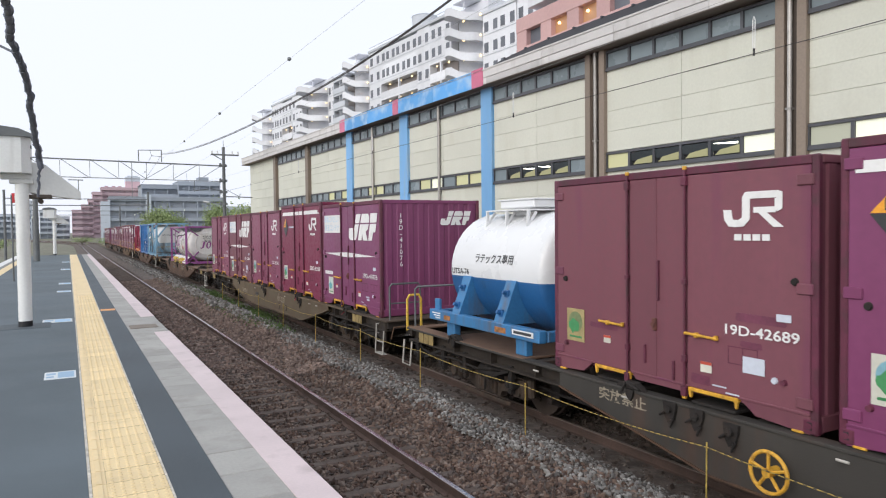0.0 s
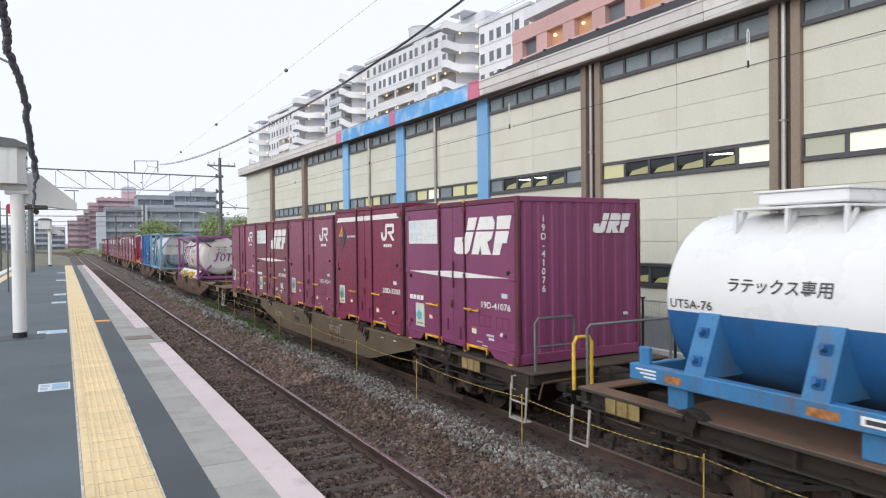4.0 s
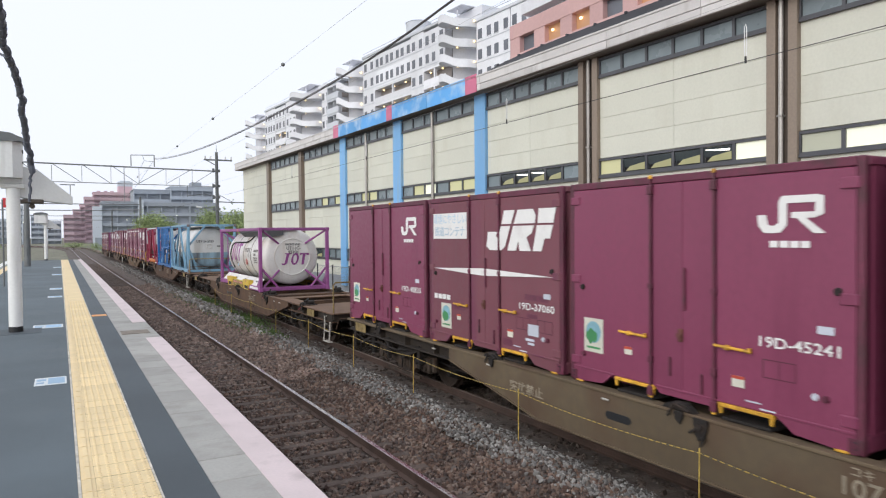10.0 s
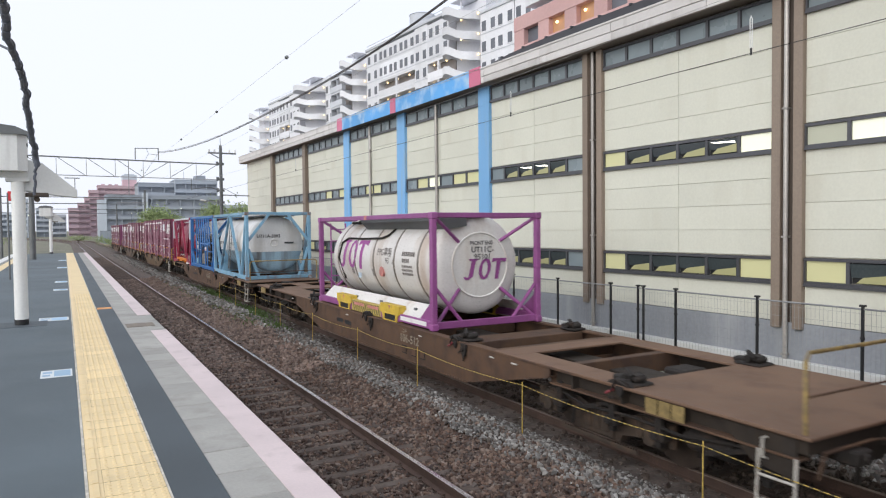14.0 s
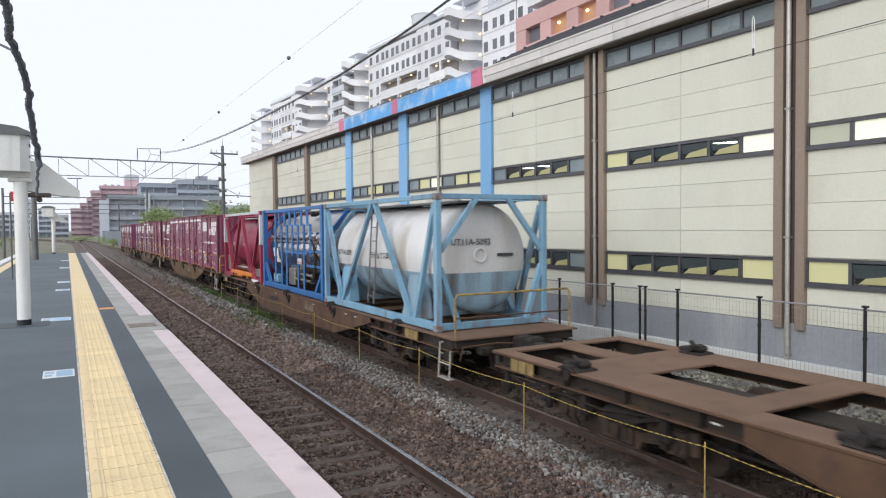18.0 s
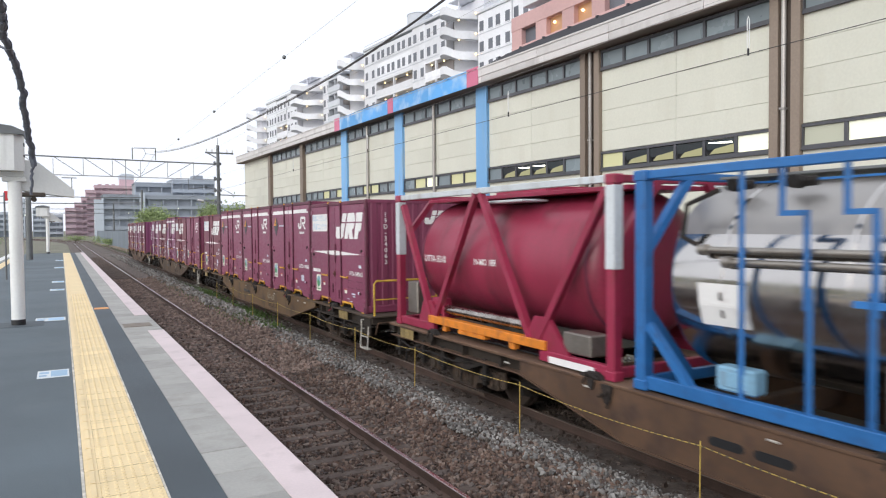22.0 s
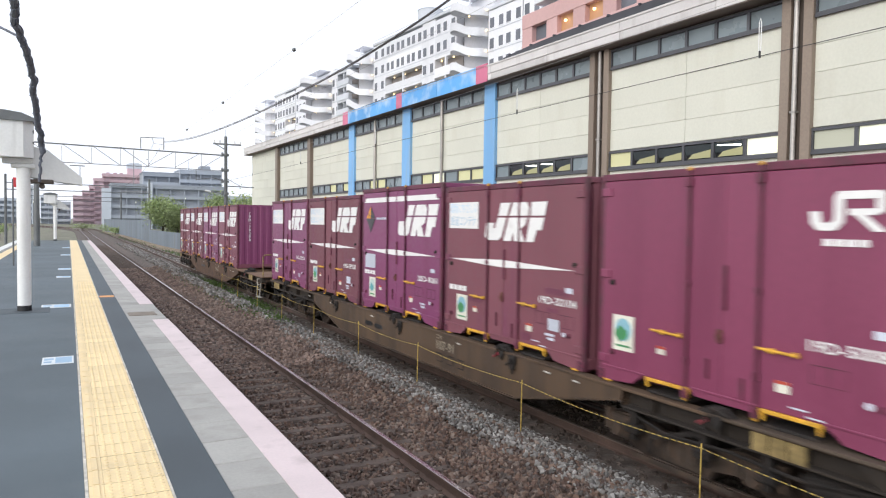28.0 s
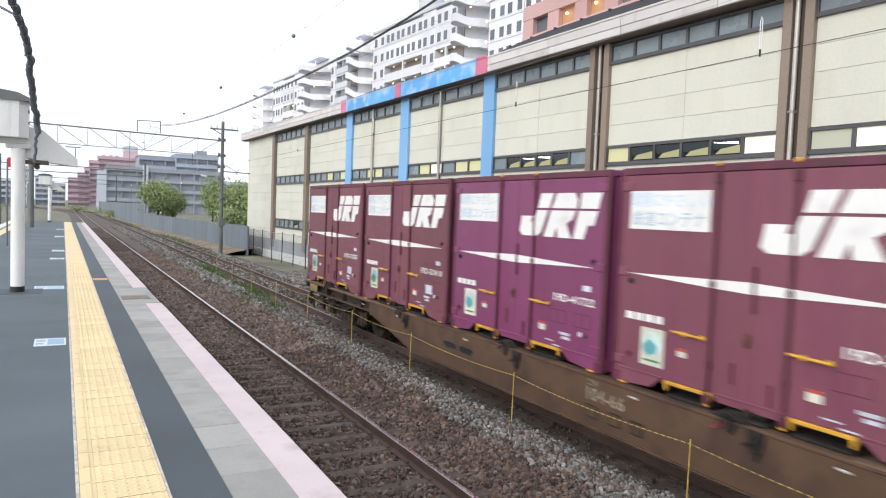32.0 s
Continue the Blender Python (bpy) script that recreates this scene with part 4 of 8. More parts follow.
def tree(x, y, h, r, seed, leaves=1900, label="small leafy green tree behind the fence"):
    rs = np.random.RandomState(seed)
    th = thing("tree", label, "tree", pose(x, y, -0.34))
    tr = MB()
    top = h * 0.5
    tr.cyl((0, 0, 0), (0.1, 0.05, top), 0.16, 0.09, 8)
    tips = []
    for i in range(9):
        a, rr = rs.uniform(0, 6.28), r * rs.uniform(0.35, 0.85)
        tip = (math.cos(a) * rr, math.sin(a) * rr, h * rs.uniform(0.5, 0.92))
        tr.cyl((0.05, 0.02, top * rs.uniform(0.5, 1.0)), tip, 0.06, 0.02, 6)
        tips.append(tip)
    tips += [(0, 0, h * 0.9), (0.1, 0, h * 0.65)]
    part("trunk", tr, BARK, th)
    mb = MB()
    for _ in range(leaves):
        c = tips[rs.randint(len(tips))]
        g3 = rs.normal(size=9)
        p = Vector((c[0] + g3[0] * r * 0.36, c[1] + g3[1] * r * 0.36, max(c[2] + g3[2] * h * 0.12, h * 0.12)))
        u = Vector(g3[3:6]).normalized()
        w = u.cross(Vector(g3[6:9])).normalized()
        s = 0.08 + 0.08 * rs.uniform()
        mb.add([p - u * s, p + w * s * 0.5, p + u * s, p - w * s * 0.5], [(0, 1, 2, 3)])
    me = bpy.data.meshes.new("crown")
    me.from_pydata([tuple(map(float, q)) for q in mb.v], [], mb.f)
    me.materials.append(LEAF)
    part("crown", me, LEAF, th, "loose crown of small green leaves")
    return th


for k, (x, y, h, r) in enumerate(((10.5, 94, 5.4, 1.7), (12.4, 95, 4.6, 1.3), (16.9, 92, 5.9, 1.3), (18.7, 93, 4.6, 1.2), (21.3, 90, 5.6, 1.6), (12.1, 56, 4.6, 1.15), (11.2, 53, 2.6, 0.8))):
    tree(x, y, h, r, 20 + k, 9000 if k < 5 else 6000)
for k, (x, y, h, r) in enumerate(((-9, 120, 2.0, 1.4), (-12, 112, 2.4, 1.6), (-16, 105, 2.4, 2.0), (-14, 135, 2.6, 2.2), (-20, 98, 2.6, 2.0), (3, 190, 1.9, 2.2), (7.5, 140, 1.6, 1.5), (8, 165, 1.9, 2.2))):
    tree(x, y, h, r, 50 + k, 900, "low grey-green bush far along the line")
grass("grass_bank", "rough green grass at the end of the platform", [(-1.5, 68, 1.2, 2.0, -0.34), (0.2, 67, 0.8, 1.6, -0.34), (-3, 75, 1.5, 4, -0.34), (8.2, 62, 0.35, 6, -0.25), (8.0, 95, 0.4, 10, -0.25), (7.6, 120, 0.5, 12, -0.3), (6.8, 150, 0.6, 10, -0.3)], 6000, 0.32)

# ---------------------------------------------------------------- flats
FLATW = mat("flats_white", (0.74, 0.75, 0.79), 0.8, var=0.06, s1=0.12, s2=3, dirt=(0.6, 0.6, 0.63), streak=True, bump=0.0)
FLATG = mat("flats_grey", (0.56, 0.585, 0.63), 0.8, var=0.06, s1=0.12, s2=3, bump=0.0)
FLATD = mat("flats_dark", (0.13, 0.14, 0.165), 0.4, var=0.2, s1=0.3, bump=0.0)
FLATC = mat("flats_corridor", (0.33, 0.3, 0.29), 0.7, var=0.1, s1=0.3, bump=0.0)
SALMON = mat("flats_salmon", (0.56, 0.36, 0.35), 0.8, var=0.06, s1=0.2, s2=4, bump=0.0)
ST = 2.8
FLAT_LINE = pose(48.3, 116.5, 0, 0, 0, 4.2)     # facade of the flats: local y runs along it, away from the station
LAMPB = MB().lathe([(-0.14, 0.02), (-0.1, 0.1), (0, 0.14), (0.1, 0.1), (0.14, 0.02)], 0, 0, 8).mesh("lamp", WARM)
WINM = MB().box(-0.02, 0.06, -0.45, 0.45, -0.7, 0.68).mesh("window", FLATD)
WINF = MB().box(-0.06, 0.03, -0.52, 0.52, -0.8, -0.7).mesh("window_frame", FLATW)


def flats(y0, y1, top, label, bays, rows=8):
    """bays: (kind, y from, y to); kind w: rows of windows, c: an open corridor, b: a recessed balcony."""
    th = thing("apartment_block", label, "building", FLAT_LINE, group="flats")
    deep = [(a, b) for k, a, b in bays if k != "w"]
    part("wall", MB().box(1.3, 11, y0, y1, -0.33, top), FLATC, th)
    part("parapet", MB().box(-0.2, 11.2, y0 - 0.1, y1 + 0.1, top, top + 0.45, 0.05), FLATG, th)
    part("roof_rail", MB().box(0.1, 0.16, y0, y1, top + 0.95, top + 1.02), FLATG, th)
    for k, a, b in bays:
        if k == "w":
            part("front_wall", MB().box(0, 1.32, a, b, -0.33, top, 0.02), FLATW, th)
    for r in range(rows):
        z = top - 1.75 - ST * r
        for k, a, b in bays:
            if k == "w" or (k == "c" and r < 2):
                if k == "c":
                    part("front_wall", MB().box(0, 1.32, a, b, z - 1.4, z + 1.4), FLATW, th)
                n = max(1, int((b - a) / 1.6))
                w = (b - a) / n
                for i in range(n):
                    ob = part("window", WINM, None, th, m=pose(-0.02, a + w * (i + 0.5) + (0.1 if i % 2 else -0.1), z))
                    part("window_frame", WINF, None, ob)
                part("floor_band", MB().box(-0.05, 0.0, a, b, z - 1.12, z - 1.0), FLATG, th)
            elif k == "c":
                part("corridor_parapet", MB().box(0, 0.15, a, b, z - 1.4, z - 0.35, 0.02), FLATW, th)
                part("slab", MB().box(0, 1.3, a, b, z + 1.05, z + 1.38), FLATW, th)
                part("pier", MB().box(0.02, 0.35, (a + b) / 2 - 0.18, (a + b) / 2 + 0.18, z - 0.4, z + 1.1), FLATW, th)
                for q in (0.2, 0.5, 0.8) if b - a > 8 else (0.22, 0.78):
                    part("lamp", LAMPB, None, th, "lit corridor lamp", m=pose(0.45, a + (b - a) * q, z + 0.72))
            else:
                part("balcony", MB().box(-0.7, 0.1, a, b, z - 1.4, z - 0.3, 0.03), FLATG, th)
                part("slab", MB().box(-0.6, 1.3, a, b, z + 1.0, z + 1.36), FLATG, th)
                for q in (0.0, 0.5, 1.0):
                    part("fin", MB().box(-0.5, 1.3, a + (b - a) * q - 0.1, a + (b - a) * q + 0.1, z - 0.5, z + 1.1), FLATG, th)
    return th


def stair(y0, y1, top, label, out=2.6):
    """Open stair tower: curved white parapets that swing down, one above another, with lamps."""
    th = thing("stair_tower", label, "stair tower", FLAT_LINE, group="stair towers")
    cy, ry = (y0 + y1) / 2, (y1 - y0) / 2
    part("core", MB().box(1.2, 8, y0 + 0.1, y1 - 0.1, -0.33, top + 0.6), FLATW, th)
    part("cap", MB().box(-0.9, 3, cy - ry * 0.45, cy + ry * 0.55, top + 0.75, top + 0.9, 0.04).box(0.8, 3.0, cy - ry * 0.2, cy + ry * 0.3, top + 0.9, top + 1.25), FLATW, th)
    part("cap_post", MB().box(-0.5, -0.35, cy - 0.1, cy + 0.1, top - 0.4, top + 0.75), FLATW, th)
    n = 20

    def edge(k, sc=1.0):
        a = math.pi * k / n
        y = math.cos(a)
        drop = -1.7 * (0.5 - 0.5 * math.cos(math.pi * min(1, max(0, (0.55 - y) / 1.5))))
        return (-out * math.sin(a) ** 0.55 * sc, y * ry * sc, drop)

    nn = n + 1
    vs = [(x, y, d + z) for z in (0.0, 1.1) for sc in (1.0, 0.94) for x, y, d in (edge(k, sc) for k in range(nn))]
    fs = []
    for i in range(n):
        fs += [(i, i + 1, 2 * nn + i + 1, 2 * nn + i), (nn + i + 1, nn + i, 3 * nn + i, 3 * nn + i + 1), (2 * nn + i, 2 * nn + i + 1, 3 * nn + i + 1, 3 * nn + i), (i + 1, i, nn + i, nn + i + 1)]
    me = MB().add(vs, fs, True).mesh("parapet", FLATW)
    fl = [edge(k, 0.93) for k in range(nn)]
    vs = [(x, y, d + z) for z in (0.0, 0.18) for x, y, d in fl] + [(1.2, y, d + z) for z in (0.0, 0.18) for x, y, d in fl]
    fs = []
    for i in range(n):
        fs += [(i, i + 1, 2 * nn + i + 1, 2 * nn + i), (nn + i + 1, nn + i, 3 * nn + i, 3 * nn + i + 1)]
    slab = MB().add(vs, fs).mesh("stair_slab", FLATW)
    for k in range(7):
        z = top - 0.5 - ST * k
        part("parapet", me, None, th, m=pose(0.2, cy, z - 0.6))
        part("stair_slab", slab, None, th, m=pose(0.2, cy, z - 0.6))
        part("lamp", LAMPB, None, th, "lit stair lamp", m=pose(0.6, cy + 0.42 * ry, z - 0.95))
        part("lamp", LAMPB, None, th, "lit stair lamp", m=pose(-0.3, y0 - 0.1, z - 1.5))
    return th


flats(-27.8, -1.1, 34.4, "white apartment block with rows of dark windows and lit corridors", [("c", -27.8, -21.8), ("w", -21.8, -18.0), ("c", -18.0, -5.6), ("w", -5.6, -1.1)])
flats(-46.6, -35.7, 32.1, "white end wing of the apartment block with dark windows", [("w", -46.6, -43.2), ("w", -43.0, -35.7)])
flats(7.8, 17.3, 32.5, "grey-white apartment block with recessed balconies", [("b", 8.0, 13.5), ("w", 13.8, 17.3)])
flats(31.5, 51.5, 33.0, "far white apartment block with small windows and lit corridors", [("w", 31.5, 37.7), ("c", 38.0, 44.4), ("w", 44.6, 51.5)])
stair(-35.5, -28.0, 34.3, "white open stair tower with curved parapets and lit lamps")
stair(-0.9, 7.5, 34.1, "white open stair tower with curved parapets and lit lamps")
stair(17.6, 31.3, 33.4, "white open stair tower with curved parapets and lit lamps", 3.0)
stair(51.9, 62.8, 32.1, "white open stair tower at the far end of the flats")
rt = thing("roof_tank", "pale round tank on the roof of the flats", "tank", FLAT_LINE)
part("drum", MB().cyl((4, -13.9, 34.8), (4, -13.9, 38.2), 2.1, 2.1, 20).cyl((4, -13.9, 38.2), (4, -13.9, 38.4), 2.2, 1.8, 20), FLATG, rt)

pk = thing("apartment_block", "salmon pink and white apartment block with lit loggias", "building", group="flats")
part("wall", MB().box(38.3, 50, 10, 53.6, -0.33, 22.6), FLATW, pk)
part("upper_wall", MB().box(38.9, 50, 10, 51.8, 22.6, 31), FLATG, pk)
part("balcony", MB().box(37.6, 38.95, 10, 52.0, 23.0, 24.0, 0.03).box(37.6, 38.95, 10, 52.0, 25.9, 26.9, 0.03), FLATW, pk)
for z in (15.6, 18.4, 21.2):
    part("pink_band", MB().box(37.7, 38.3, 10, 54.0, z, z + 1.3, 0.03), SALMON, pk)
for i in range(12):
    y = 54.0 - 3.72 * i
    part("pink_pier", MB().box(37.75, 38.3, y - 1.55, y, 10, 22.4, 0.03), SALMON, pk)
    for z in (13.9, 16.9, 19.7):
        lit = (i * 7 + int(z)) % 3 == 2 or i == 2
        part("loggia", MB().box(38.25, 38.29, y - 3.7, y - 1.56, z, z + 1.5), glow("loggia_lit", (0.42, 0.23, 0.12), 0.3) if lit and i < 6 else FLATD, pk, "loggia with warm light" if lit else "")
        if lit:
            part("lamp", LAMPB, None, pk, "lit loggia lamp", m=pose(38.1, y - 2.3, z + 1.0))

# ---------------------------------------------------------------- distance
# Haze over the distance is put into these colours, recesses paled as well
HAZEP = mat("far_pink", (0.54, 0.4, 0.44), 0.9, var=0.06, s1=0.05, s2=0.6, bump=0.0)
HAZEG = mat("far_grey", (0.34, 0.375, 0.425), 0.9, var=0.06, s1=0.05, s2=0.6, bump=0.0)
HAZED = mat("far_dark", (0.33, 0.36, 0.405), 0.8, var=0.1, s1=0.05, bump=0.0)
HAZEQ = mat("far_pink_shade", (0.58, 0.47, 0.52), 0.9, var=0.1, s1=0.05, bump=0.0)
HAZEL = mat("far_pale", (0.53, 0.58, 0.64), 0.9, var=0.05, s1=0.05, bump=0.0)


def far_block(name, label, x0, x1, y, dep, top, wall_m, open_m, h=2.9, bay=5.0, band=1.1, lean=0.0, fill=None, seed=1):
    """A distant block: open storeys behind parapets, with piers, dividing walls and scattered infill; lean: fall of the roof from one end to the other."""
    rs = random.Random(seed)
    th = thing(name, label, "building")
    part("wall", MB().box(x0, x1, y + 1.3, y + dep, -0.33, top - 0.1), open_m, th)
    n = max(1, round((x1 - x0) / bay))
    w = (x1 - x0) / n
    z = top - band
    while z > 0.5:
        part("balcony", MB().box(x0 - 0.15, x1 + 0.15, y, y + 0.3, z, z + band), wall_m, th)
        part("slab", MB().box(x0, x1, y + 0.2, y + 1.4, z - 0.12, z + 0.12), wall_m, th)
        for i in range(n):
            a = x0 + w * i
            if rs.random() < 0.35 and z > 4:
                q = a + w * rs.uniform(0.1, 0.5)
                part("infill_wall", MB().box(q, q + w * rs.uniform(0.2, 0.4), y + 1.1, y + 1.32, z - h + band + 0.05, z - rs.uniform(0.1, 0.5)), fill or wall_m, th)
        z -= h
    part("roof", MB().box(x0 - 0.2, x1 + 0.2, y - 0.05, y + dep, top, top + 0.3), wall_m, th)
    for i in range(n + 1):
        x = x0 + w * i
        part("pier", MB().box(x - 0.14, x + 0.14, y + 0.05, y + 1.4, -0.33, top - 0.05), wall_m, th)
    return th


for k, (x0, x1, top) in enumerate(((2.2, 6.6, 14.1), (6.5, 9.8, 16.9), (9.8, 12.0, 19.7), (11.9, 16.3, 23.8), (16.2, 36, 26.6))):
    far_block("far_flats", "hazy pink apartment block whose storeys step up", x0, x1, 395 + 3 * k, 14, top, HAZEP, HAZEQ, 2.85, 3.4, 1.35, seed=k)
tw = thing("lift_tower", "pink lift tower with a pale top on the distant flats", "tower")
part("shaft", MB().box(28.6, 35.6, 412, 420, 20, 30.4), HAZEP, tw)
part("cap", MB().box(28.5, 35.7, 411.8, 420.2, 30.4, 33.0).box(29.5, 34.5, 412, 420, 33.0, 33.5), HAZEL, tw)
for k, x in enumerate((18, 21.5, 24.5)):
    part("roof_box", MB().box(x, x + 1.6, 409, 412, 26.6, 27.6), HAZEP, tw)
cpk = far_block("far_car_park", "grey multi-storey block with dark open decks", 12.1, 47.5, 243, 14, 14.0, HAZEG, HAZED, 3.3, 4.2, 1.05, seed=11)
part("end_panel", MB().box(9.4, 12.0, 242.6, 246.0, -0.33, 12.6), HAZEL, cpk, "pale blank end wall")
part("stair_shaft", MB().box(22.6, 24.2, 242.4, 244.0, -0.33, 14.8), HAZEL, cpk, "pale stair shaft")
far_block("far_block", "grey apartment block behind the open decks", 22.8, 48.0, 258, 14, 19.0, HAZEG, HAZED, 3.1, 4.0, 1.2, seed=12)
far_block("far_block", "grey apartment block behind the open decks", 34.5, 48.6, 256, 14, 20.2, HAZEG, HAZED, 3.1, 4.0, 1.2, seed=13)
lifts = thing("roof_house", "grey lift house on the distant roof", "roof house")
part("box", MB().box(42.0, 45.4, 260, 266, 20.3, 22.3), HAZEG, lifts)
part("aerial", MB().cyl((38.2, 262, 20.3), (38.2, 262, 24.0), 0.09, 0.05, 6), HAZED, lifts)
for k, (x, y, z) in enumerate(((14.0, 120, 1.6), (15.5, 122, 1.7), (22.0, 112, 3.9), (23.6, 113, 3.8), (30.5, 96, 3.2), (19.0, 240, 8.4), (25.0, 240, 8.2), (34.0, 240, 10.0), (-8.2, 215, 7.2), (-7.2, 215, 7.0))):
    fl_ = thing("street_lamp", "lit white lamp on a thin pole behind the fence", "lamp", pose(x, y, -0.33), group="far lamps")
    part("pole", MB().cyl((0, 0, 0), (0, 0, z), 0.06, 0.045, 6), STEELG, fl_)
    part("bulb", MB().lathe([(-0.2, 0.02), (-0.14, 0.15), (0, 0.2), (0.14, 0.15), (0.2, 0.02)], 0, z + 0.15, 8), LITW, fl_, "glowing white lamp head")
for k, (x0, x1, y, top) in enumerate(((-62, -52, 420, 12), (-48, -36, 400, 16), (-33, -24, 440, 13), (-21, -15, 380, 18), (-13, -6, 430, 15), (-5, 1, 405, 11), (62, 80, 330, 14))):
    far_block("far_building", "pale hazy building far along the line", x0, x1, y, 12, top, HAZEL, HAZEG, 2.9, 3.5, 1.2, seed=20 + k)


# ---------------------------------------------------------------- the goods train
MOVERS = []


def gone(t):
    """Metres that the train has rolled by t seconds; it gathers speed."""
    q = t / 32.0
    return 32.0299 * q + 53.993 * q ** 2 + 164.2477 * q ** 3 - 352.4727 * q ** 4 + 333.9544 * q ** 5 - 113.9758 * q ** 6


PURPLE = mat("container_purple", (0.2, 0.048, 0.125), 0.42, var=0.07, s1=0.9, s2=14, dirt=(0.17, 0.03, 0.085), dirt_at=0.6, dirt_amt=0.7, streak=True, rnd=0.05, bump=0.06, bscale=18)
WINE = mat("container_wine", (0.212, 0.047, 0.097), 0.42, var=0.07, s1=0.9, s2=14, dirt=(0.16, 0.03, 0.07), dirt_at=0.6, dirt_amt=0.7, streak=True, rnd=0.05, bump=0.06, bscale=18)
DEEPW = mat("container_deep_wine", (0.2, 0.03, 0.07), 0.42, var=0.07, s1=0.9, s2=14, dirt=(0.14, 0.022, 0.05), dirt_at=0.6, dirt_amt=0.7, streak=True, rnd=0.05, bump=0.06, bscale=18, spec=0.3)
FADED = mat("container_faded", (0.176, 0.06, 0.08), 0.6, var=0.1, s1=0.8, s2=12, dirt=(0.15, 0.028, 0.085), dirt_at=0.61, dirt_amt=0.8, streak=True, rnd=0.06, bump=0.08, bscale=18)
WORN = mat("container_worn", (0.19, 0.06, 0.09), 0.55, var=0.1, s1=0.8, s2=12, dirt=(0.15, 0.03, 0.08), dirt_at=0.6, dirt_amt=0.75, streak=True, rnd=0.05, bump=0.08, bscale=18)
EDGEP = mat("container_edge", (0.12, 0.025, 0.05), 0.55, var=0.2, s1=2, dirt=(0.05, 0.03, 0.03), dirt_at=0.55)
LATCH = mat("latch_yellow", (0.66, 0.36, 0.04), 0.5, var=0.2, s1=6, dirt=(0.25, 0.13, 0.05), dirt_at=0.58)
WHITED = mat("decal_white", (0.78, 0.78, 0.77), 0.5, var=0.04, s1=2, dirt=(0.55, 0.5, 0.5), dirt_at=0.64, rnd=0.02, bump=0.0)
DARKT = mat("decal_dark", (0.05, 0.05, 0.055), 0.5, bump=0.0)
PALEB = mat("decal_pale_blue", (0.5, 0.62, 0.72), 0.5, var=0.04, bump=0.0)
GREEN = mat("decal_green", (0.06, 0.26, 0.1), 0.5, var=0.1, s1=9, bump=0.0)
SKYD = mat("decal_sky", (0.22, 0.42, 0.5), 0.5, var=0.1, s1=9, bump=0.0)
ECOP = mat("decal_pale_green", (0.5, 0.64, 0.6), 0.5, var=0.1, s1=9, bump=0.0)
ECOW = mat("decal_off_white", (0.66, 0.65, 0.56), 0.5, var=0.06, s1=4, bump=0.0)
TEAL = mat("decal_teal", (0.1, 0.33, 0.36), 0.5, bump=0.0)
OLDGRN = mat("decal_dull_green", (0.2, 0.25, 0.12), 0.6, var=0.2, s1=6, bump=0.0)
OLDLAB = mat("decal_cream", (0.4, 0.32, 0.15), 0.6, var=0.15, s1=5, bump=0.0)
ORANGED = mat("decal_orange", (0.75, 0.33, 0.03), 0.5, bump=0.0)
UNDER = mat("wagon_brown", (0.083, 0.052, 0.031), 0.8, var=0.2, s1=0.9, s2=14, dirt=(0.042, 0.028, 0.021), dirt_at=0.52, dirt_amt=0.8, streak=True, rnd=0.08)
OLIVE = mat("wagon_olive", (0.122, 0.091, 0.056), 0.8, var=0.2, s1=0.4, s2=9, dirt=(0.085, 0.048, 0.03), dirt_at=0.53, dirt_amt=0.7, rnd=0.06)
OCHRE = mat("wagon_ochre", (0.122, 0.072, 0.034), 0.8, var=0.24, s1=0.6, s2=10, dirt=(0.05, 0.034, 0.024), dirt_at=0.54, dirt_amt=0.75, rnd=0.06)
RUSTY = mat("wagon_rust", (0.1, 0.056, 0.033), 0.85, var=0.22, s1=1.1, s2=16, dirt=(0.055, 0.032, 0.024), dirt_at=0.53, dirt_amt=0.85, rnd=0.06)
DECKD = mat("deck_dark", (0.075, 0.055, 0.04), 0.85, var=0.2, s1=0.9, s2=12, dirt=(0.045, 0.032, 0.024), dirt_at=0.55, dirt_amt=0.7, rnd=0.05)
DECK = mat("deck_rust", (0.165, 0.1, 0.066), 0.85, var=0.14, s1=0.9, s2=12, dirt=(0.1, 0.058, 0.04), dirt_at=0.58, dirt_amt=0.6, rnd=0.05)
GREYU = mat("wagon_grey", (0.045, 0.041, 0.036), 0.8, var=0.2, s1=0.9, s2=14, dirt=(0.085, 0.045, 0.03), dirt_at=0.6, streak=True)
# Brake dust, with the shade of the recessed wagon ends put into the colour
GRIMSHADE = mat("brake_dust_brown", (0.03, 0.022, 0.016), 0.9, var=0.3, s1=1.5, s2=18, dirt=(0.025, 0.02, 0.017), dirt_at=0.52, dirt_amt=0.8, rnd=0.1)
# Running gear: deep shade under the wagons is put into this near-black
DARKGEAR = mat("running_gear", (0.016, 0.013, 0.0115), 0.85, var=0.3, s1=3, s2=30, dirt=(0.06, 0.037, 0.026), dirt_at=0.6, bump=0.4)
GEAR = mat("bogie_brown", (0.05, 0.036, 0.027), 0.85, var=0.3, s1=3, s2=30, dirt=(0.095, 0.058, 0.038), dirt_at=0.52, bump=0.4)
TREAD = mat("wheel_steel", (0.07, 0.052, 0.042), 0.7, 0.4, var=0.2, s1=5)
STEPW = mat("step_white", (0.46, 0.44, 0.4), 0.5, var=0.1, s1=4, dirt=(0.25, 0.18, 0.13), dirt_at=0.6)
RUSTC = mat("rusty_lock", (0.13, 0.05, 0.04), 0.8, var=0.3, s1=9)
REPAINT = mat("repaint_patch", (0.15, 0.04, 0.072), 0.5, var=0.2, s1=5)
PALEW = mat("decal_grey_white", (0.56, 0.6, 0.68), 0.5, var=0.06, bump=0.0)
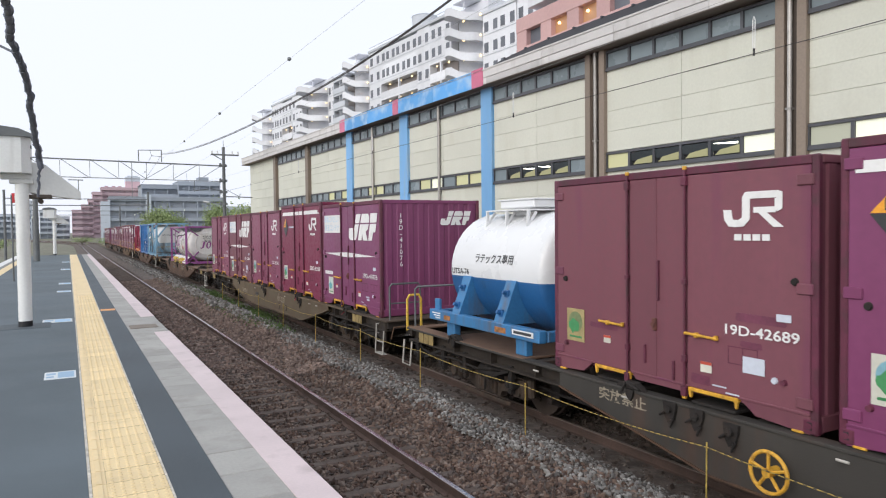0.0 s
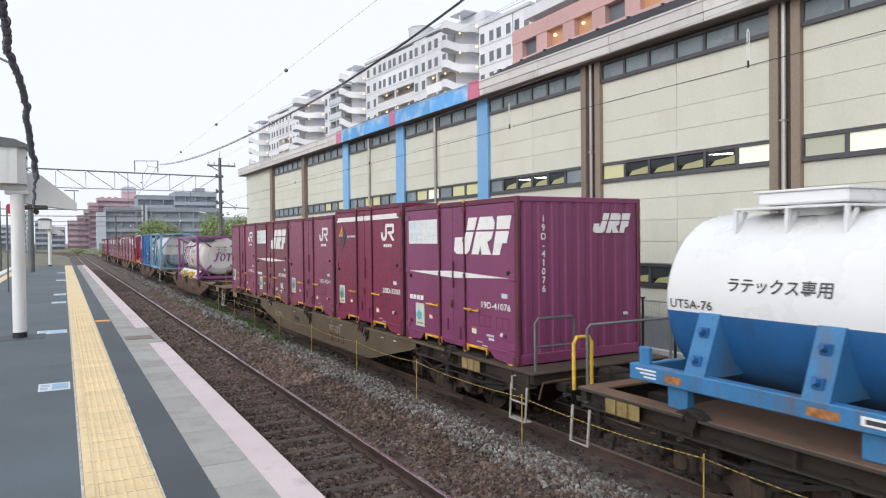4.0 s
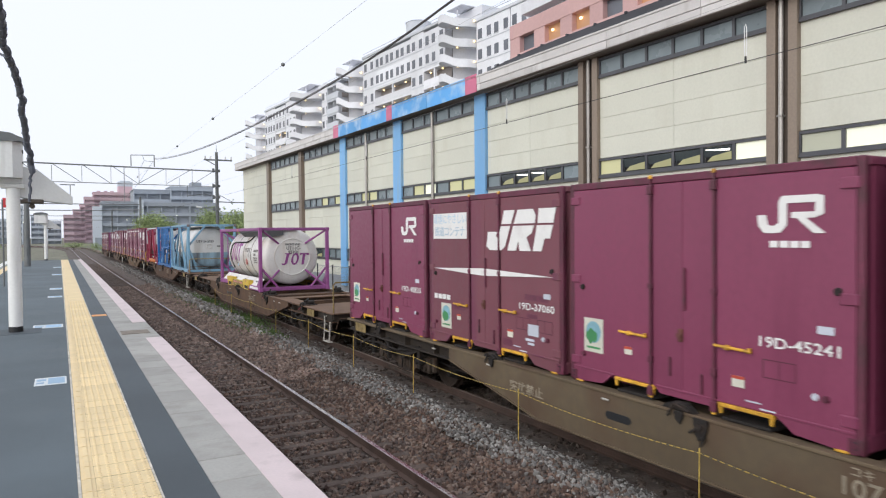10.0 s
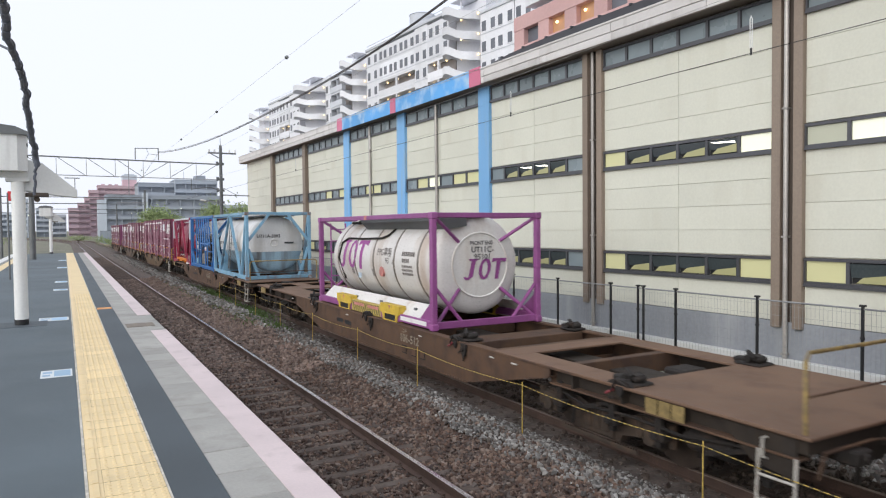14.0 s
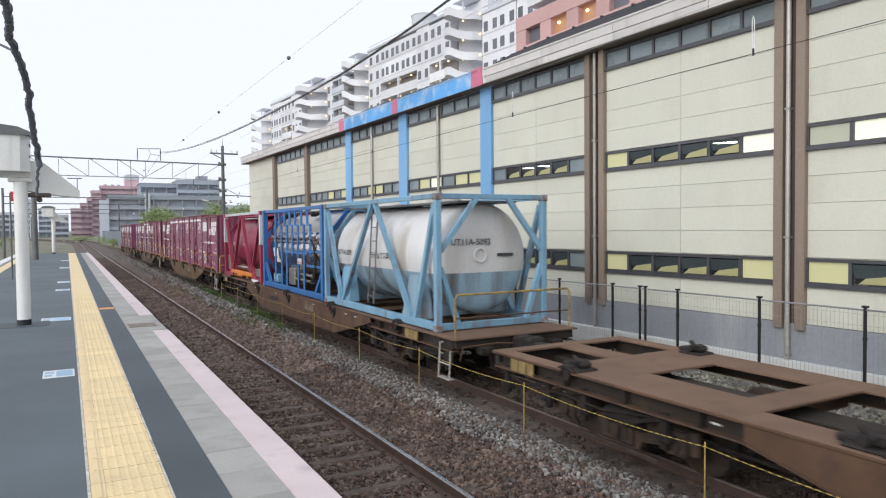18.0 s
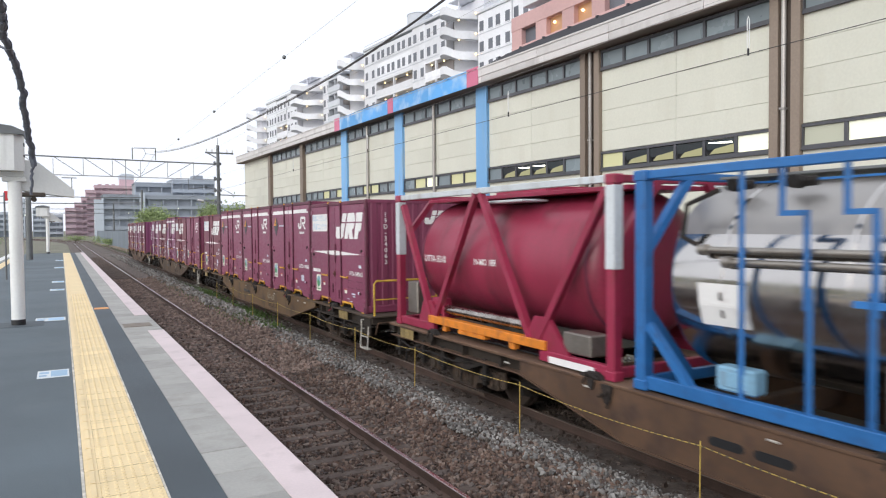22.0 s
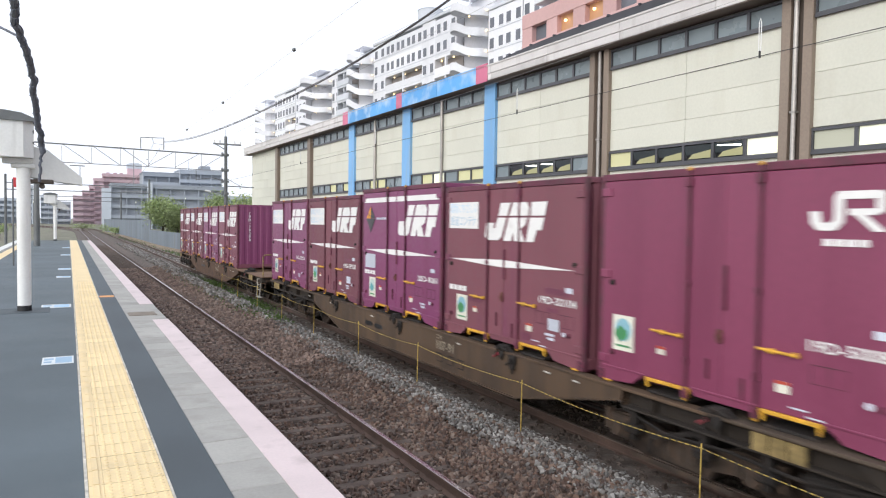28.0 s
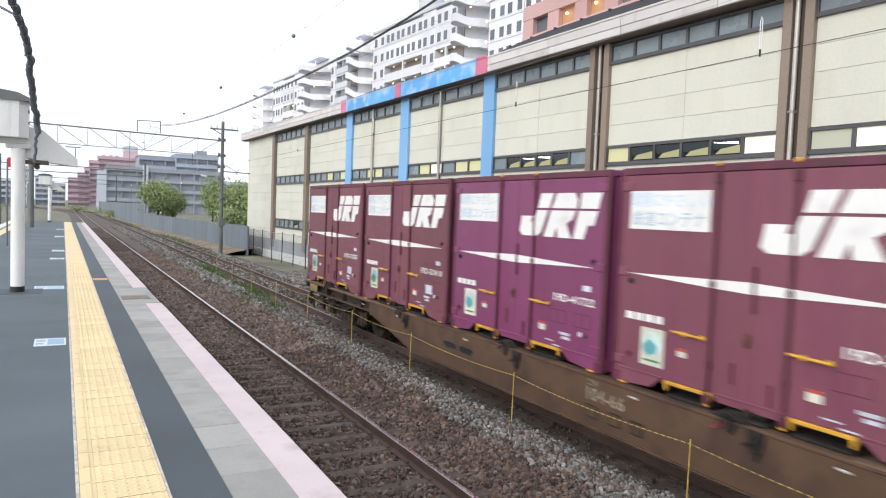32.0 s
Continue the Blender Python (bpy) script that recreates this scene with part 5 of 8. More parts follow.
CL, CH, CW = 3.715, 2.5, 1.225


def flat(poly, x=-1.2315):
    """A thin painted shape on the near side, points in (y, z)."""
    return MB().prism(poly, 0, x, x + 0.004)


def rect(y0, y1, z0, z1):
    return [(y0, z0), (y1, z0), (y1, z1), (y0, z1)]


def many(polys, x=-1.2315):
    mb = MB()
    for p in polys:
        mb.prism(p, 0, x, x + 0.004)
    return mb


def emblem(y0, y1, z0, z1, x=-1.2315):
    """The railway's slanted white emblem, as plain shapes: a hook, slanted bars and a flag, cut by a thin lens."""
    def P(*ab):
        return [(y1 - (y1 - y0) * a, z0 + (z1 - z0) * b) for a, b in ab]
    return many([P((0.0, 0.1), (0.05, 0.0), (0.24, 0.0), (0.305, 0.1), (0.385, 0.61), (0.24, 0.61), (0.195, 0.33), (0.155, 0.33), (0.175, 0.47), (0.025, 0.47)),
                 P((0.25, 0.66), (0.4, 0.66), (0.455, 1.0), (0.29, 1.0)),
                 P((0.34, 0.0), (0.47, 0.0), (0.51, 0.25), (0.525, 0.0), (0.69, 0.0), (0.625, 0.33), (0.7, 0.42), (0.735, 0.61), (0.43, 0.61)),
                 P((0.44, 0.66), (0.745, 0.66), (0.76, 0.85), (0.72, 1.0), (0.5, 1.0)),
                 P((0.715, 0.0), (0.835, 0.0), (0.88, 0.3), (0.95, 0.3), (0.99, 0.61), (0.775, 0.61)), P((0.785, 0.66), (0.995, 0.66), (1.03, 1.0), (0.8, 1.0))], x)


def mark(y0, y1, z0, z1):
    """The railway's white mark, as plain shapes: a hook and a joined block with a slanted leg."""
    def P(*ab):
        return [(y1 - (y1 - y0) * a, z0 + (z1 - z0) * b) for a, b in ab]
    return many([P((0.0, 0.5), (0.02, 0.2), (0.1, 0.02), (0.22, 0.0), (0.36, 0.02), (0.46, 0.22), (0.46, 0.8), (0.55, 1.0), (0.38, 1.0), (0.33, 0.85), (0.33, 0.28), (0.26, 0.2), (0.17, 0.22), (0.14, 0.5)),
                 P((0.55, 1.0), (0.46, 0.8), (0.9, 0.8), (0.98, 0.86), (0.9, 1.0)), P((0.9, 1.0), (0.98, 0.95), (0.98, 0.5), (0.9, 0.42), (0.86, 0.55), (0.86, 0.78), (0.9, 0.8)),
                 P((0.52, 0.4), (0.52, 0.56), (0.88, 0.56), (0.88, 0.4)), P((0.6, 0.4), (0.74, 0.4), (1.0, 0.0), (0.84, 0.0))])


def brand_bars(th, y0, y1, z0, z1):
    """Four plain bars where the company's name stands."""
    w = (y1 - y0) / 4
    h = z1 - z0
    me = shared("bbar%.2f" % w, lambda: many([rect(w * 0.1, w * 0.9, h * 0.12, h * 0.88)]), WHITED)
    for i in range(4):
        part("brand_bar", me, None, th, m=pose(0, y0 + w * i, z0))


def end_wall(h):
    """A ribbed end panel, facing -y at y = 0."""
    mb = MB()
    n = 9
    x0, x1 = -CW + 0.09, CW - 0.09
    w = (x1 - x0) / n
    pts = [(x0, 0.024)]
    for i in range(n):
        a = x0 + w * i
        pts += [(a + w * 0.18, 0.024), (a + w * 0.28, 0.008), (a + w * 0.72, 0.008), (a + w * 0.82, 0.024)]
    pts += [(x1, 0.024), (x1, 0.06), (x0, 0.06)]
    return mb.prism(pts, 2, 0.16, h - 0.07)


def container(u, paint, style, number, label, tall=False, cream=False, ends=True, inset=False):
    h = 2.6 if tall else 2.5
    pn = paint.name + ("t" if tall else "")
    th = thing("freight_container", label, "container", pose(T2, u, 1.0), group="freight containers")
    MOVERS.append((th, u, T2, 1.0))
    S = lambda key, f, m: shared(key + pn, f, m)
    part("body", S("body", lambda: MB().box(-CW + 0.04, CW - 0.03, 0.045, CL - 0.045, 0.12, h - 0.012, 0.01), paint), None, th)
    post = S("post", lambda: MB().box(-0.035, 0.035, -0.035, 0.035, 0.0, h, 0.012), EDGEP)
    for sx in (-1, 1):
        for y in (0.036, CL - 0.036):
            part("corner_post", post, None, th, m=pose(sx * (CW - 0.036), y, 0))
    part("end_panel", S("endp", lambda: end_wall(h), PURPLE if paint is WORN else paint), None, th)
    part("end_panel", FAST["endp" + pn], None, th, m=pose(0, CL, 0, 0, 0, 180))
    rail = S("toprail", lambda: MB().box(-CW + 0.0, -CW + 0.06, 0.07, CL - 0.07, h - 0.085, h - 0.002, 0.008), EDGEP)
    part("top_rail", rail, None, th)
    part("top_rail", rail, None, th, m=pose(2 * CW - 0.06, 0, 0))
    part("end_rail", S("endrail", lambda: MB().box(-CW + 0.07, CW - 0.07, 0.0, 0.05, h - 0.08, h - 0.002, 0.008), PURPLE if paint is WORN else paint), None, th)
    part("end_sill", S("endsill", lambda: MB().box(-CW + 0.07, CW - 0.07, 0.0, 0.05, 0.02, 0.17, 0.008), paint), None, th)
    for a, b in ((0.075, 1.45), (1.51, 1.9), (1.91, 2.3), (2.36, 3.64)):
        part("door_panel", S("panel%.2f" % (b - a), lambda: MB().box(-CW + 0.004, -CW + 0.045, 0, b - a, 0.17, h - 0.09, 0.006), paint), None, th, m=pose(0, a, 0))
    part("far_panel", S("farpanel", lambda: MB().box(CW - 0.045, CW - 0.008, 0.075, CL - 0.075, 0.15, h - 0.09, 0.006), paint), None, th)
    rod = S("rod", lambda: MB().cyl((-CW - 0.012, 0, 0.05), (-CW - 0.012, 0, h - 0.03), 0.016, 0.016, 8).box(-CW - 0.035, -CW + 0.01, -0.035, 0.035, 0.06, 0.16, 0.006).box(-CW - 0.035, -CW + 0.01, -0.035, 0.035, h - 0.2, h - 0.1, 0.006)
            .box(-CW - 0.03, -CW + 0.01, -0.03, 0.03, 0.42, 0.5, 0.006).box(-CW - 0.03, -CW + 0.01, -0.03, 0.03, 1.25, 1.31, 0.006), EDGEP)
    keep = shared("rodtop", lambda: MB().box(-CW - 0.025, -CW + 0.01, -0.022, 0.022, -0.03, 0.012, 0.006), LATCH)
    for y in (1.48, 2.33):
        r = part("lock_rod", rod, None, th, m=pose(0, y, 0))
        part("rod_keeper", keep, None, r, "yellow rod keeper", m=pose(0, 0, h))
        part("rod_keeper", keep, None, r, "yellow rod keeper", m=pose(0, 0, 0.06))
    part("seam_strip", S("seam", lambda: MB().box(-CW - 0.004, -CW + 0.01, 1.885, 1.925, 0.16, h - 0.09, 0.003), paint), None, th)
    part("grip", S("grip", lambda: MB().box(-CW - 0.03, -CW + 0.01, 1.84, 1.87, 1.05, 1.5, 0.008), EDGEP), None, th)
    small = S("grip2", lambda: MB().box(-CW - 0.02, -CW + 0.01, -0.015, 0.015, 0.0, 0.21, 0.006), EDGEP)
    part("grip", small, None, th, m=pose(0, 2.055, 0.32))
    part("grip", small, None, th, m=pose(0, 1.635, 0.2))
    hnd = shared("handle", lambda: MB().cyl((-CW - 0.04, 0, 0), (-CW - 0.04, 0.42, 0.012), 0.015, 0.015, 8).box(-CW - 0.05, -CW, 0.26, 0.3, -0.022, 0.03, 0.006).box(-CW - 0.045, -CW, 0.02, 0.05, -0.02, 0.03, 0.005), LATCH)
    part("latch_handle", hnd, None, th, "yellow latch handle", m=pose(0, 2.37, 0.71))
    part("latch_handle", hnd, None, th, "yellow latch handle", m=pose(0, 1.03, 0.73))
    hinge = S("hinge", lambda: MB().box(-CW - 0.016, -CW + 0.02, 0, 0.16, -0.05, 0.05, 0.008), paint)
    for z in (0.27, 1.3, h - 0.22):
        part("hinge", hinge, None, th, m=pose(0, 0.04, z))
        part("hinge", hinge, None, th, m=pose(0, CL - 0.2, z))
    part("bolt_head", shared("bolt", lambda: MB().cyl((-CW - 0.03, 0, 0), (-CW + 0.01, 0, 0), 0.028, 0.034, 8), EDGEP), None, th, m=pose(0, 0.32, 0.42))
    part("bolt_head", FAST["bolt"], None, th, m=pose(0, 3.45, 0.36))
    part("vent", shared("vent", lambda: MB().cyl((-CW - 0.022, 0, 0), (-CW + 0.01, 0, 0), 0.03, 0.04, 10), DARKGEAR), None, th, "small dark vent", m=pose(0, 3.47, 1.2))
    part("vent", FAST["vent"], None, th, "small dark vent", m=pose(0, 0.22, 1.36))
    part("centre_lock", shared("clock", lambda: MB().box(-CW - 0.03, -CW + 0.01, -0.03, 0.03, -0.07, 0.07, 0.01).cyl((-CW - 0.045, 0, 0.0), (-CW, 0, 0.0), 0.03, 0.03, 8), RUSTC), None, th, "rusty door lock", m=pose(0, 1.905, 0.78))
    for k, pts in enumerate(([(0.07, 0.0), (0.62, 0.04), (0.8, 0.17), (0.07, 0.17)], [(1.45, 0.17), (1.52, 0.1), (2.2, 0.1), (2.27, 0.17)], [(2.95, 0.17), (3.12, 0.04), (3.645, 0.0), (3.645, 0.17)])):
        part("skirt", S("skirt%d" % k, lambda: MB().prism(pts, 0, -CW + 0.002, -CW + 0.05), paint), None, th)
    pocket = shared("pocket", lambda: MB().box(-CW - 0.012, -CW + 0.06, -0.015, 0.6, 0.128, 0.168, 0.006).prism([(-0.015, 0.13), (0.0, 0.06), (0.02, 0.06), (0.03, 0.13)], 0, -CW - 0.006, -CW + 0.02).prism([(0.555, 0.13), (0.565, 0.06), (0.585, 0.06), (0.6, 0.13)], 0, -CW - 0.006, -CW + 0.02), LATCH)
    # The shade inside the pocket is put into the tray's near-black colour
    tray = shared("tray", lambda: MB().box(-CW + 0.002, -CW + 0.3, 0.02, 0.565, 0.0, 0.03, 0.004).box(-CW + 0.28, -CW + 0.3, 0.02, 0.565, 0.03, 0.128), DARKGEAR)
    for y in (0.83, 2.3):
        part("fork_pocket", pocket, None, th, "yellow-edged fork pocket", m=pose(0, y, 0))
        part("pocket_tray", tray, None, th, m=pose(0, y, 0))
    part("base_frame", shared("cbase", lambda: MB().box(-CW + 0.3, CW - 0.05, 0.05, CL - 0.05, 0.02, 0.12), EDGEP), None, th)
    cast = shared("casting", lambda: MB().box(-0.06, 0.06, 0.0, 0.14, 0.0, 0.14, 0.014).cyl((-0.066, 0.075, 0.075), (-0.058, 0.075, 0.075), 0.03, 0.03, 8), EDGEP)
    for y in (0.002, CL - 0.142):
        part("corner_casting", cast, None, th, m=pose(-CW + 0.055, y, 0.004))
        part("casting_slot", shared("cslot", lambda: MB().box(-CW - 0.009, -CW - 0.003, -0.022, 0.022, 0.035, 0.105, 0.003), BLACKP), None, th, m=pose(0, y + 0.07, 0.01))
    lip = shared("toe", lambda: MB().box(-CW - 0.012, -CW + 0.03, 0, 0.11, -0.004, 0.018, 0.004), LATCH)
    part("yellow_toe", lip, None, th, "yellow painted toe of the corner", m=pose(0, 0.13, 0))
    part("yellow_toe", lip, None, th, "yellow painted toe of the corner", m=pose(0, CL - 0.24, 0))
    part("side_rail", S("siderail", lambda: MB().box(-CW - 0.006, -CW + 0.02, 0.07, 0.82, 0.165, 0.19, 0.005).box(-CW - 0.006, -CW + 0.02, 1.44, 2.28, 0.165, 0.19, 0.005).box(-CW - 0.006, -CW + 0.02, 2.92, CL - 0.07, 0.165, 0.19, 0.005), paint), None, th)
    # painted marks
    if style == "emblem":
        part("emblem", shared("emb%d" % inset, lambda: emblem(0.87, 2.42, 1.63, 2.2) if inset else emblem(0.17, 1.82, 1.63, 2.22), WHITED), None, th, "white slanted emblem")
        part("stripe", shared("stripe", lambda: many([[(3.54, 1.29), (2.4, 1.325), (1.9, 1.34), (0.2, 1.285), (1.9, 1.225), (2.4, 1.24)]]), WHITED), None, th, "white tapered stripe")
        if tall:
            part("panel_label", shared("plab", lambda: many([rect(2.95, 3.5, 0.9, 1.2)]), PALEW), None, th, "pale blue printed panel")
    if style == "emblem" and not tall:
        part("banner", shared("ban%d" % inset, lambda: many([rect(2.62 if inset else 2.41, 3.55 if inset else 3.53, 1.8, 2.23)]), WHITED), None, th, "white banner with pale blue writing")
        part("banner_text", letters("環境にやさしい", 0.13, PALEB, 0.72 if inset else 0.88), None, th, m=Matrix.Translation((-1.2337, 3.085 if inset else 2.97, 2.12)) @ SIDE)
        part("banner_text", letters("鉄道コンテナ", 0.13, PALEB, 0.78 if inset else 0.95), None, th, m=Matrix.Translation((-1.2337, 3.085 if inset else 2.97, 1.91)) @ SIDE)
    if style == "emblem":
        brand_bars(th, 2.95, 3.53, 0.75, 0.86)
    else:
        part("mark", shared("mk", lambda: mark(0.33, 0.99, 1.86, 2.2), WHITED), None, th, "white railway mark")
        brand_bars(th, 0.46, 0.87, 1.72, 1.8)
    if style == "diamond" or tall:
        part("top_band", shared("band", lambda: many([rect(0.12, 1.42, 2.3, 2.4), rect(1.54, 1.88, 2.3, 2.4), rect(1.93, 2.27, 2.3, 2.4), rect(2.39, 3.58, 2.3, 2.4)]), WHITED), None, th, "white band under the roof")
        part("diamond", shared("dia1", lambda: many([[(3.46, 1.965), (3.22, 1.965), (3.22, 2.22)]]), ORANGED), None, th, "orange quarter of the diamond")
        part("diamond", shared("dia2", lambda: many([[(3.215, 1.965), (2.98, 1.965), (3.215, 2.22)]]), DARKT), None, th, "black quarter of the diamond")
        part("diamond", shared("dia3", lambda: many([[(3.46, 1.96), (2.98, 1.96), (3.22, 1.66)]]), DARKT), None, th, "black lower half of the diamond")
        part("letter", letters("H", 0.1, DARKT), None, th, m=Matrix.Translation((-1.2337, 3.3, 2.03)) @ SIDE)
        tb = shared("tb", lambda: many([rect(0, 0.06, 0, 0.045)]), PALEW)
        for i in range(6):
            part("text_bar", tb, None, th, m=pose(0, 2.42 + 0.085 * i, 1.94))
    plain_eco = style == "emblem" and paint in (PURPLE, WORN)
    eco_y, eco_z = (2.93, 0.28) if style == "emblem" else (3.1, 0.4)
    part("eco_label", shared("eco" + str(cream) + style, lambda: many([rect(eco_y, eco_y + 0.34, eco_z, eco_z + 0.42)]), OLDLAB if cream else ECOW), None, th, "faded cream label with a green disc" if cream else "white label with a green disc")
    part("eco_disc", shared("ecod" + str(cream) + style + str(plain_eco), lambda: MB().cyl((-1.234, eco_y + 0.17, eco_z + 0.25), (-1.23, eco_y + 0.17, eco_z + 0.25), 0.135, 0.135, 20), OLDGRN if cream else ECOP if plain_eco else SKYD), None, th)
    part("eco_leaf", shared("ecol" + style + str(plain_eco), lambda: many([[(eco_y + 0.17 + 0.105 * math.cos(a * math.pi / 7) + 0.03, eco_z + 0.2 + 0.085 * math.sin(a * math.pi / 7) * (1 + 0.25 * math.sin(a * 2.4))) for a in range(14)]], -1.2355), TEAL if plain_eco else GREEN), None, th)
    part("eco_text", shared("ecot" + style, lambda: many([rect(eco_y + 0.05, eco_y + 0.29, eco_z + 0.045, eco_z + 0.07)], -1.2335), GREEN), None, th)
    red = bpy.data.materials["decal_red"] if "decal_red" in bpy.data.materials else mat("decal_red", (0.5, 0.08, 0.05), 0.6, bump=0.0)
    for k, (a, b, c, d) in enumerate(((2.62, 2.74, 0.46, 0.55), (1.13, 1.27, 0.36, 0.47), (0.25, 0.4, 0.98, 1.05), (0.52, 0.76, 0.44, 0.6))):
        if k == 3 and paint is not FADED and number != "20D-1088":
            continue
        part("tag", shared("tag%d" % k, lambda: many([rect(a, b, c, d)]), ECOW if k < 2 else PALEW), None, th)
        if k < 2:
            part("tag_bar", shared("tagr%d" % k, lambda: many([rect(a, b, d - 0.03, d)], -1.234), red), None, th)
    ghost = shared("ghost", lambda: many([rect(0, 0.34, 0, 0.012), rect(0, 0.34, 0.168, 0.18), rect(0, 0.012, 0.012, 0.168), rect(0.164, 0.176, 0.012, 0.168), rect(0.328, 0.34, 0.012, 0.168)], -1.2225), EDGEP)
    part("worn_frame", ghost, None, th, "faint dark painted frame", m=pose(0, 0.72 if style == "emblem" else 0.6, 0.5))
    if style == "emblem":
        part("worn_frame", ghost, None, th, "faint dark painted frame", m=pose(0, 0.22, 0.5))
        for k in range(2):
            part("small_print", shared("cap%d" % k, lambda: many([rect(0.62, 0.82 - 0.05 * k, 0.0, 0.035)]), PALEW), None, th, m=pose(0, 0, 0.36 - 0.055 * k))
    part("bolt_cap", shared("bcap", lambda: MB().cyl((-1.238, 0, 0), (-1.22, 0, 0), 0.03, 0.035, 8), PALEW), None, th, "pale bolt cap", m=pose(0, 0.42, 0.42))
    for k, (a, b, c) in enumerate(((0.95, 1.12, 0.24), (0.8, 0.96, 0.19))):
        part("small_print", shared("sp%d" % k, lambda: many([rect(a, b, c, c + 0.015)]), PALEW), None, th)
    if paint is FADED:
        for k, (a, b, c, d) in enumerate(((0.3, 0.85, 0.93, 1.02), (0.55, 0.8, 0.68, 0.75), (2.5, 3.0, 0.62, 0.69), (1.15, 1.4, 0.22, 0.33))):
            part("repainted_patch", shared("rep%d" % k, lambda: MB().prism([(a, c + 0.01), (a + 0.02, c), (b - 0.03, c + 0.006), (b, c + 0.02), (b - 0.01, d), (a + 0.015, d - 0.008)], 0, -CW + 0.0015, -CW + 0.01), REPAINT), None, th, "darker purple repainted patch")
    part("number", letters(number, 0.1, WHITED, 1.5 if tall else 1.32), None, th, "white stencilled number", m=Matrix.Translation((-1.2335, 0.5 if tall else 0.58, 0.84)) @ SIDE)
    if ends:
        for i, ch in enumerate(number):
            part("number", letters(ch, 0.1, WHITED), None, th, m=Matrix.Translation((-0.74, 0.004, h - 0.34 - 0.13 * i)) @ END)
        if style == "emblem":
            e = part("emblem", shared("emb2", lambda: emblem(-0.38, 0.38, 1.95, 2.26, 0.0), WHITED), None, th, "white slanted emblem", m=Matrix.Translation((0.6, 0.0, 0)) @ pose(0, 0, 0, 0, 0, 90))
        part("tag", shared("tage", lambda: MB().box(0.84, 0.93, 0.002, 0.006, 0.64, 0.69), PALEW), None, th)
    return th


# ---------------------------------------------------------------- wagons
LONG = [(-6.45, 0.86), (-4.3, 0.37), (2.46, 0.335), (4.9, 0.78)]
SHORT = [(-6.4, 0.85), (-4.2, 0.36), (3.0, 0.345), (5.1, 0.78)]


def belly(sign, pts):
    x = sign * 1.285
    return MB().prism(pts + [(pts[3][0], 0.96), (pts[0][0], 0.96)], 0, x - 0.012, x + 0.012)


def lower_flange(sign, pts):
    x = sign * 1.25
    mb = MB()
    pts = [(y, z - 0.005) for y, z in pts]
    vs = [(x + dx, y, z + dz) for y, z in pts for dx, dz in ((-0.07, -0.012), (0.07, -0.012), (0.07, 0.008), (-0.07, 0.008))]
    fs = [(4 * i + k, 4 * i + (k + 1) % 4, 4 * i + 4 + (k + 1) % 4, 4 * i + 4 + k) for i in range(3) for k in range(4)]
    return mb.add(vs, fs + [(0, 1, 2, 3), (15, 14, 13, 12)])


def side_frame():
    """Bogie side frame, in its bogie's space, at x = 0."""
    pts = [(-1.15, 0.42), (-1.12, 0.58), (-0.72, 0.62), (-0.3, 0.5), (0.3, 0.5), (0.72, 0.62), (1.12, 0.58), (1.15, 0.42), (0.75, 0.36), (0.4, 0.3), (0.35, 0.2), (-0.35, 0.2), (-0.4, 0.3), (-0.75, 0.36)]
    mb = MB().prism(pts, 0, -0.06, 0.06)
    for y in (-0.95, 0.95):
        mb.box(-0.13, 0.05, y - 0.16, y + 0.16, 0.3, 0.58, 0.03).cyl((-0.17, y, 0.42), (-0.1, y, 0.42), 0.09, 0.1, 10)
        for s in (-1, 1):
            mb.cyl((-0.05, y + s * 0.24, 0.36), (-0.05, y + s * 0.24, 0.62), 0.06, 0.06, 8)
    mb.box(-0.1, 0.1, -0.28, 0.28, 0.22, 0.52, 0.02)
    for i in range(3):
        mb.cyl((-0.08, -0.16 + 0.16 * i, 0.3), (-0.08, -0.16 + 0.16 * i, 0.56), 0.06, 0.06, 8)
    mb.box(-0.11, -0.08, -0.7, 0.7, 0.14, 0.19)
    return mb


WHEELS = []


def wheelset():
    mb = MB().cyl((-0.9, 0, 0), (0.9, 0, 0), 0.07, 0.07, 10)
    for s in (-1, 1):
        x = s * 0.566
        mb.cyl((x - 0.05, 0, 0), (x + 0.05, 0, 0), 0.43, 0.425, 28)
        mb.cyl((x - s * 0.05, 0, 0), (x - s * 0.075, 0, 0), 0.455, 0.455, 28)
        for k in range(6):
            a = k * math.pi / 3
            mb.cyl((x + s * 0.05, 0.24 * math.cos(a), 0.24 * math.sin(a)), (x + s * 0.06, 0.24 * math.cos(a), 0.24 * math.sin(a)), 0.05, 0.05, 6)
    return mb


RAILD = mat("rail_dirty_yellow", (0.3, 0.215, 0.07), 0.6, var=0.3, s1=5, dirt=(0.1, 0.08, 0.06), dirt_at=0.5)
YEL = mat("rail_yellow", (0.62, 0.4, 0.05), 0.5, var=0.2, s1=5, dirt=(0.2, 0.12, 0.06), dirt_at=0.6)


